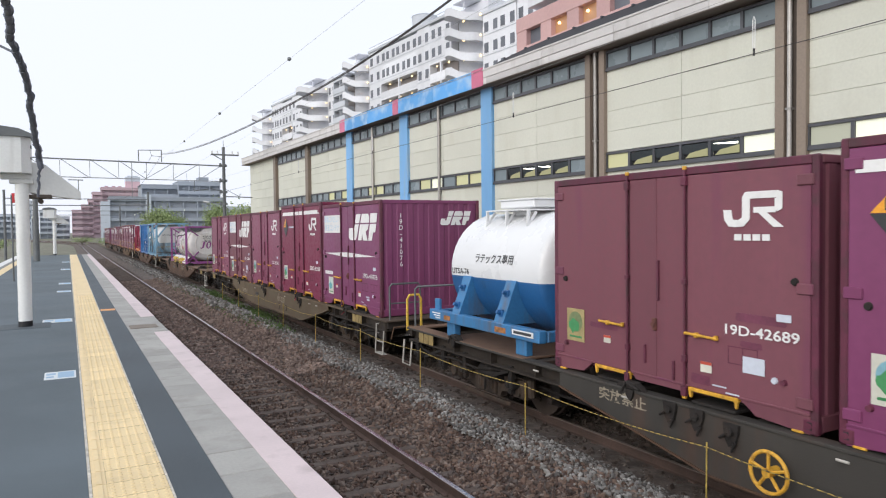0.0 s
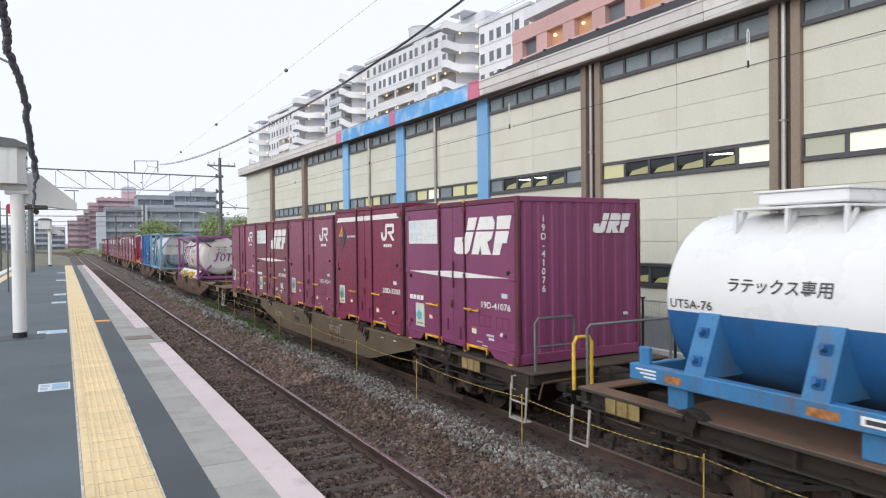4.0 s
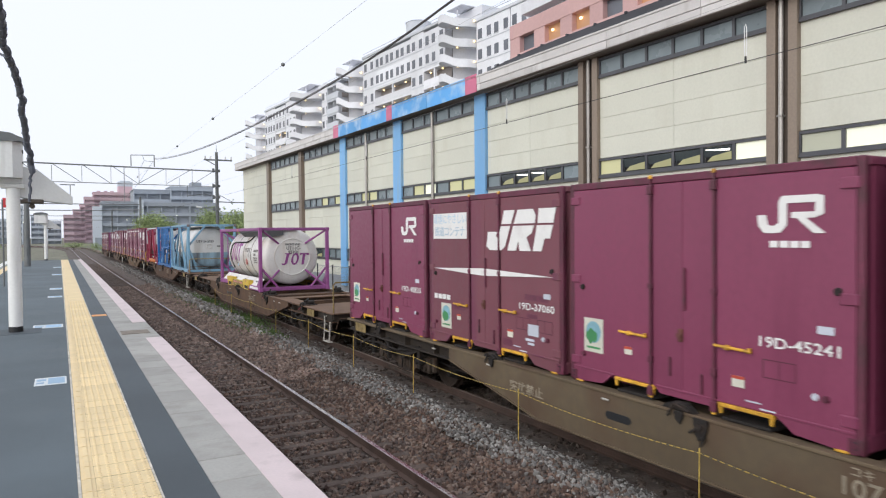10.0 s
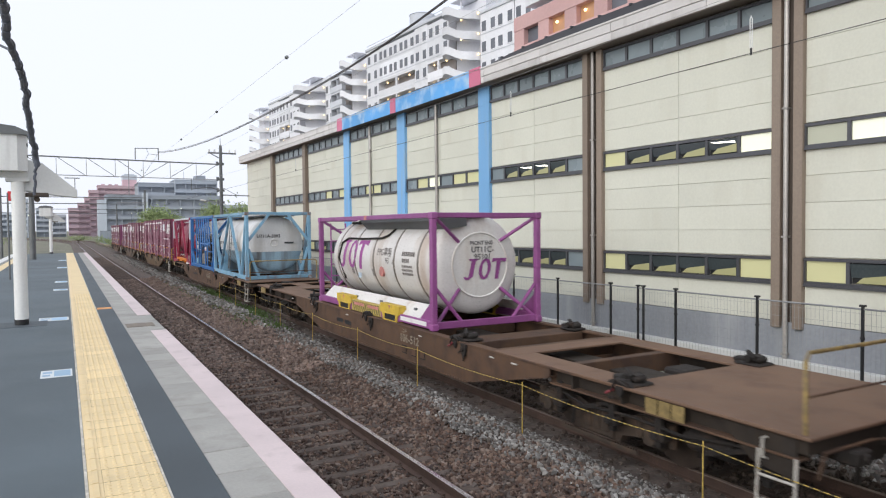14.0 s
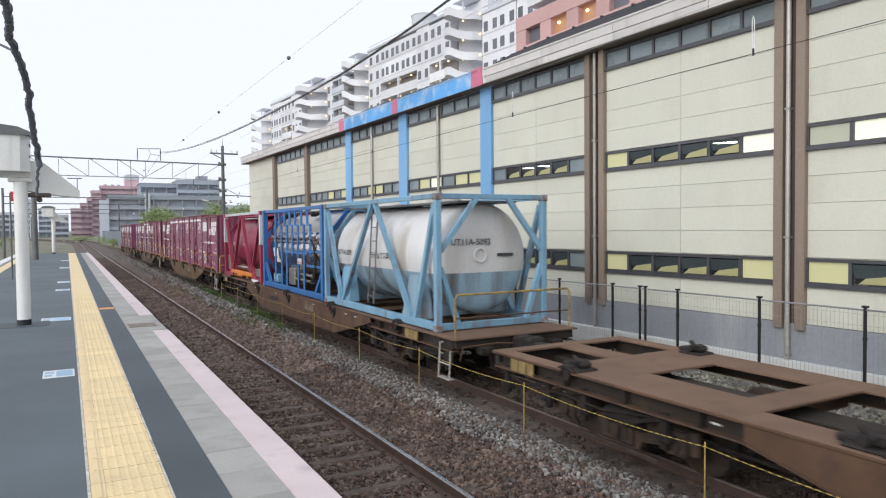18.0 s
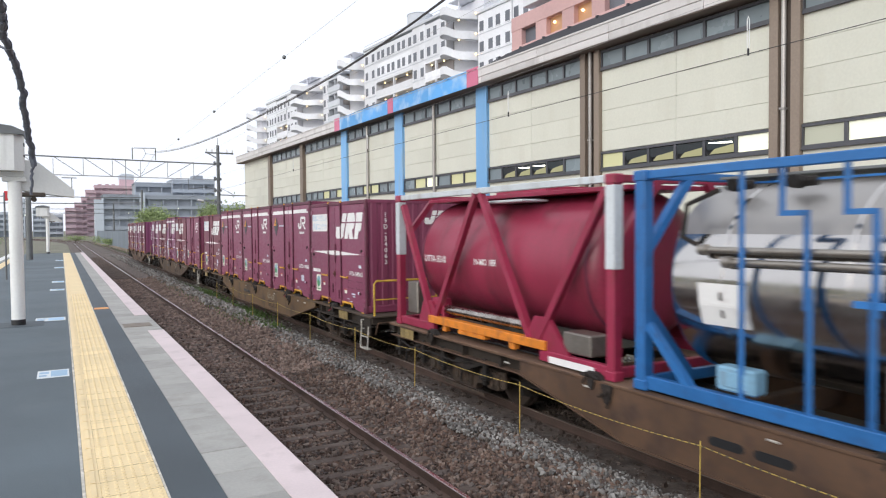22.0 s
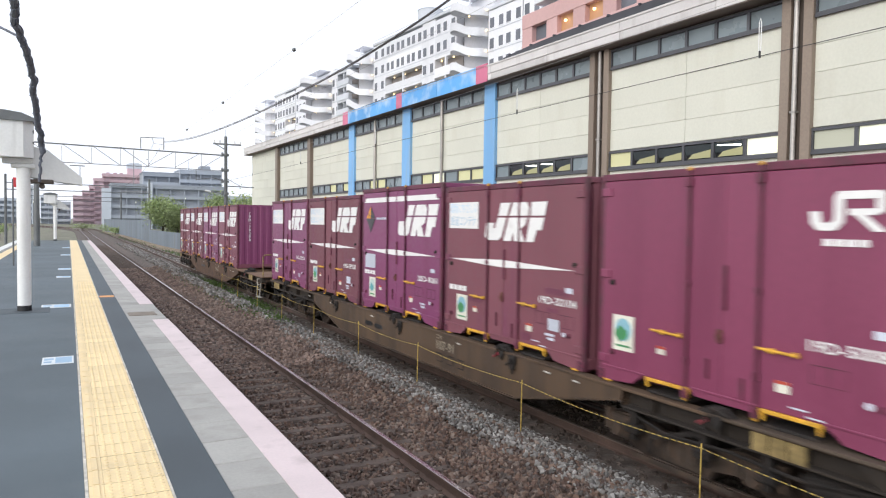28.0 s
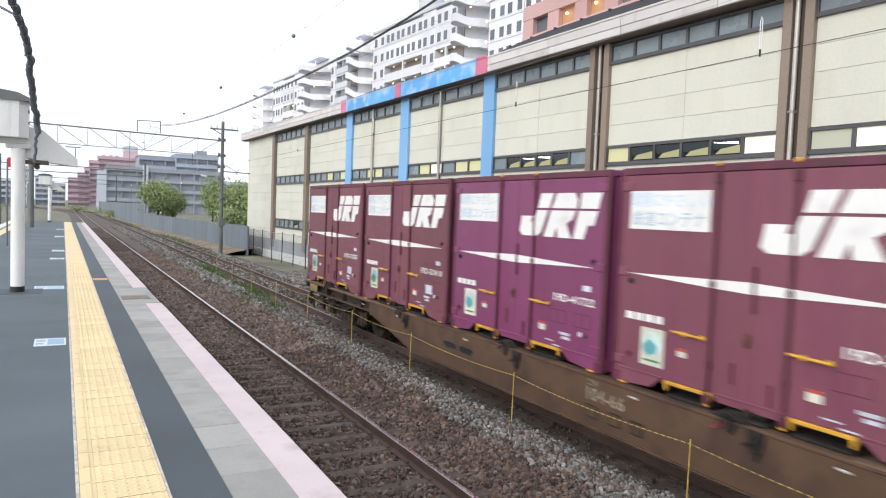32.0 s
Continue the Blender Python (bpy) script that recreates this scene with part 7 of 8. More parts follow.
PALET = mat("tank_pale_blue", (0.24, 0.35, 0.43), 0.5, var=0.15, s1=1, dirt=(0.085, 0.065, 0.05), dirt_at=0.52, dirt_amt=0.85, streak=True)
CASTR = mat("casting_rust", (0.22, 0.25, 0.28), 0.7, var=0.25, s1=5, dirt=(0.2, 0.1, 0.07), dirt_at=0.48, dirt_amt=0.9)
MAUVE = mat("frame_mauve", (0.28, 0.078, 0.25), 0.45, var=0.12, s1=2.5, dirt=(0.2, 0.06, 0.16), dirt_at=0.6)
# Upper stainless shell: a dim overhead reflection is put into its colour and roughness
STAINU = mat("dull_cladding", (0.4, 0.38, 0.36), 0.42, 0.9, var=0.08, s1=0.8, s2=6, rnd=0.04, bump=0.02)
STAIN = mat("stainless", (0.6, 0.575, 0.55), 0.15, 1.0, var=0.04, s1=0.6, s2=2.0, rnd=0.04, bump=0.004, bscale=4)
REDT = mat("tank_red", (0.27, 0.03, 0.065), 0.4, var=0.14, s1=0.8, dirt=(0.07, 0.018, 0.022), dirt_at=0.54, streak=True, bump=0.03)
REDF = mat("frame_red", (0.28, 0.022, 0.06), 0.45, var=0.1, s1=2, dirt=(0.16, 0.03, 0.03), dirt_at=0.6)
ORANGE = mat("beam_orange", (0.62, 0.2, 0.02), 0.5, var=0.12, s1=3, dirt=(0.3, 0.1, 0.03), dirt_at=0.58)
YELT = mat("pocket_yellow", (0.6, 0.42, 0.05), 0.5, var=0.15, s1=4, dirt=(0.3, 0.2, 0.08), dirt_at=0.58)
SLEEVE = mat("frame_white", (0.55, 0.59, 0.62), 0.45, var=0.1, s1=2, dirt=(0.32, 0.29, 0.27), dirt_at=0.6, streak=True)
OLIVES = mat("stripe_olive", (0.1, 0.085, 0.03), 0.6, var=0.2, s1=5)
DECALP = mat("decal_faded_red", (0.5, 0.2, 0.18), 0.6, var=0.2, s1=8, bump=0.0)
SEAM = mat("tank_seam", (0.2, 0.16, 0.13), 0.6, var=0.3, s1=3)
INOX = mat("box_steel", (0.3, 0.275, 0.245), 0.4, 0.75, var=0.15, s1=3)
TXTD = mat("tank_text", (0.05, 0.05, 0.055), 0.6, bump=0.0)
TXTG = mat("tank_text_grey", (0.2, 0.18, 0.17), 0.6, var=0.3, s1=9, bump=0.0)
TXTP = mat("tank_text_purple", (0.3, 0.07, 0.27), 0.6, bump=0.0)


def shell(y0, y1, r, dish=0.28, n=12, flat=0.55):
    """Profile of a cylinder from y0 to y1 with gently dished ends and tight knuckles."""
    q = [math.pi / 2 * i / n for i in range(n + 1)]
    a = [(y0 + dish * (1 - math.cos(t)), r * math.sin(t) ** flat + 0.001) for t in q]
    return a + [(y1 - dish * (1 - math.cos(t)), r * math.sin(t) ** flat + 0.001) for t in reversed(q)]


def tank_thing(name, label, u, z=1.0):
    th = thing(name, label, "tank container", pose(T2, u, z), group="tank containers")
    MOVERS.append((th, u, T2, z))
    return th


def halves(th, prof, r, cz, up_m, low_m, split, n=44):
    """Upper and lower shell parts that meet at a level seam."""
    for name, m, side in (("upper_shell", up_m, 1), ("lower_shell", low_m, -1)):
        me = MB().lathe(prof, 0, cz, n).mesh(name, m)
        bm = bmesh.new()
        bm.from_mesh(me)
        bmesh.ops.bisect_plane(bm, geom=list(bm.verts) + list(bm.edges) + list(bm.faces), plane_co=(0, 0, cz + split), plane_no=(0, 0, side), clear_inner=True)
        bm.to_mesh(me)
        bm.free()
        part(name, me, None, th)


def on_shell(text, h, m, y, ang, r, cz, th, squeeze=1.0, label=""):
    """Writing laid on the near flank of a tank, bent round it."""
    me = letters(text, h, m, squeeze).copy()
    for v in me.vertices:
        a = ang - v.co.y / r
        v.co = Vector((-(r + 0.006) * math.cos(a), y - v.co.x, cz - (r + 0.006) * math.sin(a)))
    return part("writing", me, None, th, label)


def frame_box(th, L, H, W, m, t=0.11, mtop=None, mcast=None, gap=None):
    """Corner posts, rails and castings of an open tank frame."""
    for x in (-W, W):
        for y in (t / 2, L - t / 2):
            part("post", MB().box(x - t / 2, x + t / 2, y - t / 2, y + t / 2, 0.0, H, 0.012), m, th)
            for z in (0.0, H - 0.12):
                part("corner_casting", MB().box(x - t / 2 - 0.01, x + t / 2 + 0.01, y - t / 2 - 0.02, y + t / 2 + 0.02, z - 0.002, z + 0.122, 0.015), mcast or m, th)
        part("top_rail", MB().box(x - 0.04, x + 0.04, t, L - t, H - 0.1, H - 0.004, 0.01), mtop or m, th)
        for a, b in ((t, L - t),) if gap is None else ((t, gap[0]), (gap[1], L - t)):
            part("bottom_rail", MB().box(x - 0.05, x + 0.05, a, b, 0.02, 0.17, 0.01), m, th)
    for y in (t / 2, L - t / 2):
        part("end_rail", MB().box(-W + t / 2, W - t / 2, y - 0.04, y + 0.04, H - 0.1, H - 0.004, 0.01), m, th)
        part("end_rail", MB().box(-W + t / 2, W - t / 2, y - 0.04, y + 0.04, 0.02, 0.15, 0.01), m, th)


def white_blue_tank(u):
    th = tank_thing("latex_tank", "white and blue tank container on a blue cradle frame", u)
    r, cz = 0.98, 1.15
    halves(th, shell(0.3, 3.22, r, 0.2), r, cz, TANKW, BLUET, -0.1)
    for s in (-1, 1):
        part("frame_beam", MB().box(s * 1.2 - 0.07, s * 1.2 + 0.07, 0.07, 3.36, 0.25, 0.43, 0.012), BLUEF, th)
        for y in (0.45, 2.55):
            part("foot", MB().box(s * 1.12 - 0.06, s * 1.12 + 0.06, y + 0.05, y + 0.32, 0.0, 0.25, 0.01), BLUEF, th)
        for y in (1.13, 2.45):
            part("cradle", MB().add([(s * 1.26, y - 0.13, 0.4), (s * 1.26, y + 0.13, 0.4), (s * 1.0, y + 0.13, 1.06), (s * 1.0, y - 0.13, 1.06), (s * 0.5, y - 0.13, 0.4), (s * 0.5, y + 0.13, 0.4), (s * 0.88, y + 0.13, 1.06), (s * 0.88, y - 0.13, 1.06)],
                                    [(0, 1, 2, 3), (4, 7, 6, 5), (0, 3, 7, 4), (1, 5, 6, 2), (3, 2, 6, 7), (0, 4, 5, 1)]), BLUEF, th, "sloping blue cradle plate")
            for z in (0.57, 0.86):
                k = 1.265 - (z - 0.4) * 0.394
                part("clamp_bolt", MB().cyl((s * k, y, z), (s * (k + 0.08), y, z + 0.035), 0.035, 0.03, 8).box(s * k - 0.02, s * k + 0.02, y - 0.06, y + 0.06, z - 0.06, z + 0.06, 0.01), BLUET, th)
    for y in (0.1, 3.3):
        part("end_beam", MB().box(-1.12, 1.12, y - 0.05, y + 0.05, 0.26, 0.41, 0.01), BLUEF, th)
    part("small_box", MB().box(-1.2, -1.14, 3.12, 3.28, 0.42, 0.62, 0.01), BLUEF, th)
    top = cz + r
    part("manway", MB().cyl((0, 1.82, top - 0.05), (0, 1.82, top + 0.1), 0.36, 0.36, 28), TANKW, th, "white manway neck")
    part("manway_guard", MB().box(-0.42, 0.42, 1.32, 2.3, top + 0.07, top + 0.21, 0.02).box(-0.45, 0.45, 1.29, 2.33, top + 0.2, top + 0.225, 0.006), TANKW, th, "white box guard over the manway")
    wk = MB().box(-0.62, 0.62, 1.2, 2.45, top + 0.02, top + 0.045, 0.005)
    for y in (1.22, 1.82, 2.42):
        wk.beam((-0.6, y, top + 0.02), (-0.62, y, top - 0.28), 0.035, 0.05).beam((-0.62, y, top - 0.22), (-0.45, y, top), 0.03, 0.04)
    part("walkway", wk, TANKW, th)
    part("lifting_eye", MB().tube([(-0.1, 0.55 + 0.09 * math.cos(a * math.pi / 6), top - 0.02 + 0.12 * math.sin(a * math.pi / 6)) for a in range(7)], 0.02, 6), TANKW, th)
    part("plate", MB().box(-1.278, -1.27, 0.2, 0.72, 0.31, 0.39), WHITED, th)
    part("plate_bars", MB().box(-1.281, -1.277, 0.24, 0.68, 0.33, 0.37), DARKT, th)
    for k in range(3):
        part("print_bar", MB().box(-1.274, -1.2695, 2.95, 3.25 - 0.06 * k, 0.37 - 0.04 * k, 0.39 - 0.04 * k), WHITED, th)
    for y, w in ((0.9, 0.3), (2.6, 0.22)):
        part("rust_patch", MB().box(-1.2725, -1.2695, y, y + w, 0.29, 0.37), mat("rust_patch", (0.33, 0.14, 0.05), 0.9, var=0.4, s1=14) if "rust_patch" not in bpy.data.materials else bpy.data.materials["rust_patch"], th, "rust-stained patch")
    on_shell("ラテックス専用", 0.118, TXTD, 1.7, -0.22, r, cz, th, 1.0, "dark writing on the flank")
    on_shell("UT5A-76", 0.095, TXTD, 2.72, 0.02, r, cz, th, 1.15, "dark tank number")
    part("writing", letters("UT5A-76", 0.1, TXTD), None, th, m=Matrix.Translation((-0.5, 0.29, cz + 0.36)) @ END)
    return th


def mauve_tank(u):
    th = tank_thing("tank_container", "cream-white tank in a mauve open steel frame", u)
    L, H, W, r, cz = 6.25, 2.15, 1.16, 0.97, 1.15
    frame_box(th, L, H, W, MAUVE)
    part("shell", MB().lathe(shell(0.3, 6.02, r, 0.26), 0, cz, 48), TANKO, th, "cream-white steel shell")
    for y in (1.05, 2.15, 3.25, 4.35, 5.45):
        part("band", MB().cyl((0, y, cz), (0, y + 0.05, cz), r + 0.006, r + 0.006, 48, True), INOX, th, "steel strap")
        part("band_edge", MB().cyl((0, y - 0.022, cz), (0, y, cz), r + 0.004, r + 0.004, 48, True), SEAM, th)
    hose = [(-(r + 0.03) * math.cos(a), y, cz + (r + 0.03) * math.sin(a)) for y, a in ((5.25, -0.55), (5.34, 0.0), (5.27, 0.38), (4.95, 0.5), (4.0, 0.5), (3.0, 0.52), (2.7, 0.6), (2.55, 0.85), (2.5, 1.0))]
    part("steam_pipe", MB().tube(hose, 0.024, 8), DARKGEAR, th, "dark steam pipe along the flank")
    ring = [(0.62 * math.cos(a * math.pi / 16), 0.315, cz + 0.62 * math.sin(a * math.pi / 16)) for a in range(33)]
    part("weld_ring", MB().tube(ring, 0.018, 6), TANKO, th)
    for y in (0.06, L - 0.06):
        e = 0.36 if y < 1 else L - 0.36
        for sx in (-1, 1):
            part("stay", MB().cyl((sx * (W - 0.06), y, H - 0.1), (sx * 0.42, e, cz + 0.42), 0.035, 0.035, 8), MAUVE, th)
            part("stay", MB().cyl((sx * (W - 0.06), y, 0.1), (sx * 0.42, e, cz - 0.42), 0.035, 0.035, 8), MAUVE, th)
            part("stay", MB().cyl((sx * (W - 0.06), y, 0.75), (sx * 0.55, y, 0.1), 0.035, 0.035, 8), MAUVE, th)
    for sx in (-1, 1):
        part("gusset", MB().add([(sx * W, 0.11, 0.17), (sx * W, 0.6, 0.17), (sx * W, 0.11, 0.55), (sx * (W - 0.03), 0.11, 0.17), (sx * (W - 0.03), 0.6, 0.17), (sx * (W - 0.03), 0.11, 0.55)], [(0, 1, 2), (5, 4, 3), (0, 3, 4, 1), (1, 4, 5, 2), (0, 2, 5, 3)]), MAUVE, th)
        part("sun_shield", MB().prism([(sx * W, 0.17), (sx * (W - 0.02), 0.17), (sx * 0.9, 0.39), (sx * 0.92, 0.41)], 1, 0.5, 5.95), TANKO, th, "sloping white side shield")
        part("skirt", MB().box(sx * W - 0.055, sx * W + 0.055, 1.45, 4.75, -0.0, 0.19, 0.01), MAUVE, th)
        for y in (1.36, 3.95):
            part("fork_pocket", MB().prism([(y, 0.32), (y + 0.94, 0.32), (y + 0.94, 0.16), (y + 0.84, 0.11), (y + 0.8, -0.02), (y + 0.73, -0.02), (y + 0.73, 0.13), (y + 0.2, 0.13), (y + 0.2, -0.02), (y + 0.13, -0.02), (y + 0.1, 0.11), (y, 0.16)], 0, sx * W - 0.075, sx * W + 0.075), YELT, th, "yellow fork pocket")
            part("pocket_lip", MB().box(sx * W - 0.09, sx * W + 0.09, y + 0.16, y + 0.77, 0.125, 0.15, 0.006).box(sx * W - 0.08, sx * W + 0.08, y + 0.16, y + 0.77, -0.02, 0.005, 0.004), YELT, th)
            part("pocket_hole", MB().box(sx * W - 0.062, sx * W + 0.062, y + 0.2, y + 0.73, 0.0, 0.13), BLACKP, th)
            part("pocket_arrow", MB().prism([(y + 0.42, 0.3), (y + 0.52, 0.3), (y + 0.47, 0.22)], 0, sx * W - 0.079, sx * W + 0.079), DECALP, th, "red arrow mark")
        part("mid_plate", MB().box(sx * W - 0.062, sx * W + 0.062, 2.31, 3.94, 0.0, 0.24, 0.01), mat("plate_olive", (0.5, 0.38, 0.1), 0.6, var=0.15) if "plate_olive" not in bpy.data.materials else bpy.data.materials["plate_olive"], th)
    for k in range(13):
        y = 2.33 + 0.118 * k
        part("hazard_stripe", MB().prism([(y, 0.015), (y + 0.05, 0.015), (y + 0.15, 0.23), (y + 0.1, 0.23)], 0, -W - 0.0655, -W - 0.061), OLIVES, th, "dark olive slanted stripe")
    for y in (2.42, 3.2):
        part("plate_label", MB().box(-W - 0.068, -W - 0.066, y, y + 0.6, 0.14, 0.2), DECALP, th, "faded pink label")
    part("blue_sign", MB().box(-1.0, -0.99, 3.9, 4.05, cz - 0.42, cz - 0.3), PALEB, th)
    part("danger_sign", MB().cyl((-r - 0.006, 2.8, cz - 0.22), (-r + 0.06, 2.8, cz - 0.22), 0.11, 0.11, 16), DECALP, th, "faded red round sign")
    for y in (0.95, 2.6, 4.0):
        part("shield_clip", MB().box(-1.07, -1.03, y, y + 0.1, 0.27, 0.32, 0.008), STEELG, th)
    part("placard", MB().box(-W - 0.056, -W - 0.05, 0.25, 1.35, 0.06, 0.14), WHITED, th)
    part("walkway", MB().box(-0.75, 0.2, 0.3, 5.6, H - 0.06, H - 0.03, 0.004), STEELG, th)
    part("hose_guard", MB().tube([(-0.55, 5.5, cz + 0.85), (-0.6, 3.4, cz + 0.83), (-0.5, 3.1, cz + 0.95), (-0.45, 0.8, cz + 0.95)], 0.03, 8), DARKGEAR, th)
    lad = MB()
    for sx in (-0.95, -0.55):
        lad.cyl((sx, 6.05, 0.2), (sx, 6.05, 2.0), 0.018, 0.018, 6)
    for k in range(6):
        lad.cyl((-0.95, 6.05, 0.35 + 0.3 * k), (-0.55, 6.05, 0.35 + 0.3 * k), 0.014, 0.014, 6)
    part("ladder", lad, MAUVE, th)
    part("walkway_side", MB().prism([(-0.86, 2.0), (-0.86, 2.1), (-0.3, 2.1), (-0.3, 1.9), (-0.7, 1.84)], 1, 0.3, 4.2), STEELG, th, "grey sheet under the walkway")
    part("rail_mark", MB().box(-W - 0.043, -W + 0.043, 3.05, 3.2, H - 0.102, H - 0.002), DECALP, th, "red mark on the top rail")
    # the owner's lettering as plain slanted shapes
    def owner(w, h):
        mb = MB()
        for a in ([(0.0, 0.12), (0.05, 0.0), (0.13, 0.0), (0.22, 0.15), (0.3, 0.9), (0.36, 0.93), (0.36, 1.0), (0.14, 1.0), (0.14, 0.93), (0.2, 0.9), (0.13, 0.18), (0.09, 0.1), (0.04, 0.16)], [(0.36, 0.3), (0.4, 0.05), (0.47, 0.0), (0.5, 0.0), (0.5, 0.12), (0.46, 0.16), (0.44, 0.4), (0.46, 0.7), (0.52, 0.88), (0.52, 1.0), (0.45, 0.92), (0.38, 0.6)], [(0.5, 0.0), (0.57, 0.08), (0.64, 0.4), (0.66, 0.7), (0.62, 0.95), (0.55, 1.0), (0.52, 1.0), (0.52, 0.88), (0.56, 0.84), (0.58, 0.6), (0.56, 0.3), (0.5, 0.12)], [(0.74, 0.0), (0.83, 0.0), (0.9, 0.88), (1.02, 0.8), (1.04, 1.0), (0.7, 1.0), (0.68, 0.8), (0.8, 0.88)]):
            n = len(a)
            mb.add([((p - 0.5) * w, (q - 0.5) * h, 0) for p, q in a], [tuple(range(n))])
        return mb
    me = owner(1.7, 0.68).mesh("owner_mark", TXTP)
    bm = bmesh.new()
    bm.from_mesh(me)
    for _ in range(8):
        z = -0.31 + 0.0775 * _
        bmesh.ops.bisect_plane(bm, geom=list(bm.verts) + list(bm.edges) + list(bm.faces), plane_co=(0, z, 0), plane_no=(0, 1, 0))
    bm.to_mesh(me)
    bm.free()
    for v in me.vertices:
        a = -v.co.y / r - 0.12
        v.co = Vector((-(r + 0.005) * math.cos(a), 4.52 - v.co.x, cz - (r + 0.005) * math.sin(a)))
    on_shell("PPG専用", 0.15, TXTG, 2.68, -0.2, r, cz, th, 0.95)
    on_shell("93", 0.13, TXTG, 2.5, -0.02, r, cz, th, 1.1)
    part("owner_mark", me, None, th, "purple owner's mark")
    part("owner_mark", owner(0.95, 0.4).mesh("owner_mark", TXTP), None, th, "purple owner's mark", m=Matrix.Translation((0.08, 0.286, cz - 0.08)) @ END)
    part("writing", letters("FRONT END", 0.075, TXTD, 0.9), None, th, m=Matrix.Translation((0.02, 0.286, cz + 0.42)) @ END)
    part("writing", letters("UT11C-", 0.11, TXTD), None, th, m=Matrix.Translation((0.04, 0.286, cz + 0.29)) @ END)
    part("writing", letters("95101", 0.11, TXTD), None, th, m=Matrix.Translation((0.04, 0.286, cz + 0.15)) @ END)
    for y, a, w, h in ((1.5, -0.2, 0.6, 0.09), (1.6, -0.06, 0.34, 0.08), (1.53, 0.06, 0.5, 0.05), (1.53, 0.14, 0.5, 0.05), (1.53, 0.22, 0.5, 0.05), (2.2, 0.0, 0.08, 0.12), (3.3, 0.28, 0.16, 0.16), (4.55, 0.3, 0.16, 0.16)):
        n = max(3, int(w / 0.08))
        for k in range(n):
            y1, y2 = y + w / 2 - w * k / n - 0.006, y + w / 2 - w * (k + 1) / n + 0.012
            q = [(y1, a - h / 2 / r), (y2, a - h / 2 / r), (y2, a + h / 2 / r), (y1, a + h / 2 / r)]
            part("print_bar", MB().add([(-(r + 0.007) * math.cos(b), yy, cz - (r + 0.007) * math.sin(b)) for yy, b in q], [(0, 1, 2, 3)]), TXTG, th)
    return th


def zigzag(th, L, H, W, m, pairs, t=0.09):
    for (y0, z0), (y1, z1) in pairs:
        for sx in (-1, 1):
            part("diagonal", MB().beam((sx * W, y0, z0), (sx * W, y1, z1), t, t, (1, 0, 0)), m, th)


def pale_tank(u):
    th = tank_thing("tank_container", "weathered white tank in a pale blue braced frame", u)
    L, H, W, r, cz = 6.058, 2.5, 1.17, 1.06, 1.3
    frame_box(th, L, H, W, PALEF, 0.12, mcast=CASTR)
    halves(th, shell(0.36, 5.7, r, 0.2), r, cz, TANKG, PALET, -0.28)
    zigzag(th, L, H, W, PALEF, [((1.13, 0.15), (2.87, 2.4)), ((0.95, 0.15), (0.15, 2.3)), ((4.85, 0.15), (3.03, 2.4)), ((4.97, 0.15), (5.88, 2.3))])
    for y in (0.06, L - 0.06):
        for sx in (-1, 1):
            part("diagonal", MB().beam((sx * (W - 0.05), y, 1.45), (sx * 0.35, y, 2.42), 0.09, 0.09, (0, 1, 0)), PALEF, th)
            part("diagonal", MB().beam((sx * (W - 0.05), y, 1.15), (sx * 0.75, y, 0.12), 0.09, 0.09, (0, 1, 0)), PALEF, th)
    part("walkway", MB().box(-0.65, 0.65, 0.2, 5.8, H - 0.16, H - 0.12, 0.005), STEELG, th)
    part("dome", MB().cyl((0, 2.0, cz + r - 0.05), (0, 2.0, cz + r + 0.12), 0.4, 0.4, 20).cyl((0, 4.6, cz + r - 0.05), (0, 4.6, cz + r + 0.1), 0.3, 0.3, 20), TANKG, th)
    for y in (1.0, 4.7):
        part("cradle", MB().box(-0.95, 0.95, y, y + 0.3, 0.15, 0.75), PALET, th)
    part("saddle", MB().add([(-1.16, 0.75, 0.15), (-1.16, 1.6, 0.15), (-1.02, 1.5, 0.95), (-1.02, 0.95, 0.95), (-0.9, 0.75, 0.15), (-0.9, 1.6, 0.15), (-0.9, 1.5, 0.95), (-0.9, 0.95, 0.95)], [(0, 1, 2, 3), (4, 7, 6, 5), (0, 3, 7, 4), (1, 5, 6, 2), (2, 6, 7, 3), (0, 4, 5, 1)]), PALET, th)
    part("saddle", MB().add([(-1.16, 4.5, 0.15), (-1.16, 5.35, 0.15), (-1.02, 5.2, 0.95), (-1.02, 4.65, 0.95), (-0.9, 4.5, 0.15), (-0.9, 5.35, 0.15), (-0.9, 5.2, 0.95), (-0.9, 4.65, 0.95)], [(0, 1, 2, 3), (4, 7, 6, 5), (0, 3, 7, 4), (1, 5, 6, 2), (2, 6, 7, 3), (0, 4, 5, 1)]), PALEF, th)
    part("ring", MB().tube([(0.13 * math.cos(a * math.pi / 10) - 0.1, 0.33, cz + 0.05 + 0.13 * math.sin(a * math.pi / 10)) for a in range(21)], 0.018, 6), TANKO, th)
    lad = MB()
    for dy in (2.93, 3.25):
        lad.cyl((-W - 0.03, dy, 0.25), (-W + 0.1, dy, 2.35), 0.018, 0.018, 6)
    for k in range(7):
        lad.cyl((-W - 0.02 + 0.015 * k, 2.93, 0.4 + 0.3 * k), (-W - 0.02 + 0.015 * k, 3.25, 0.4 + 0.3 * k), 0.012, 0.012, 6)
    part("ladder", lad, STEELG, th)
    on_shell("ラテックス専用", 0.12, TXTD, 2.82, 0.02, r, cz, th)
    on_shell("UT11A-5093", 0.12, TXTD, 5.0, 0.0, r, cz, th)
    part("writing", letters("UT11A-5093", 0.12, TXTD), None, th, m=Matrix.Translation((-0.3, 0.335, cz + 0.3)) @ END)
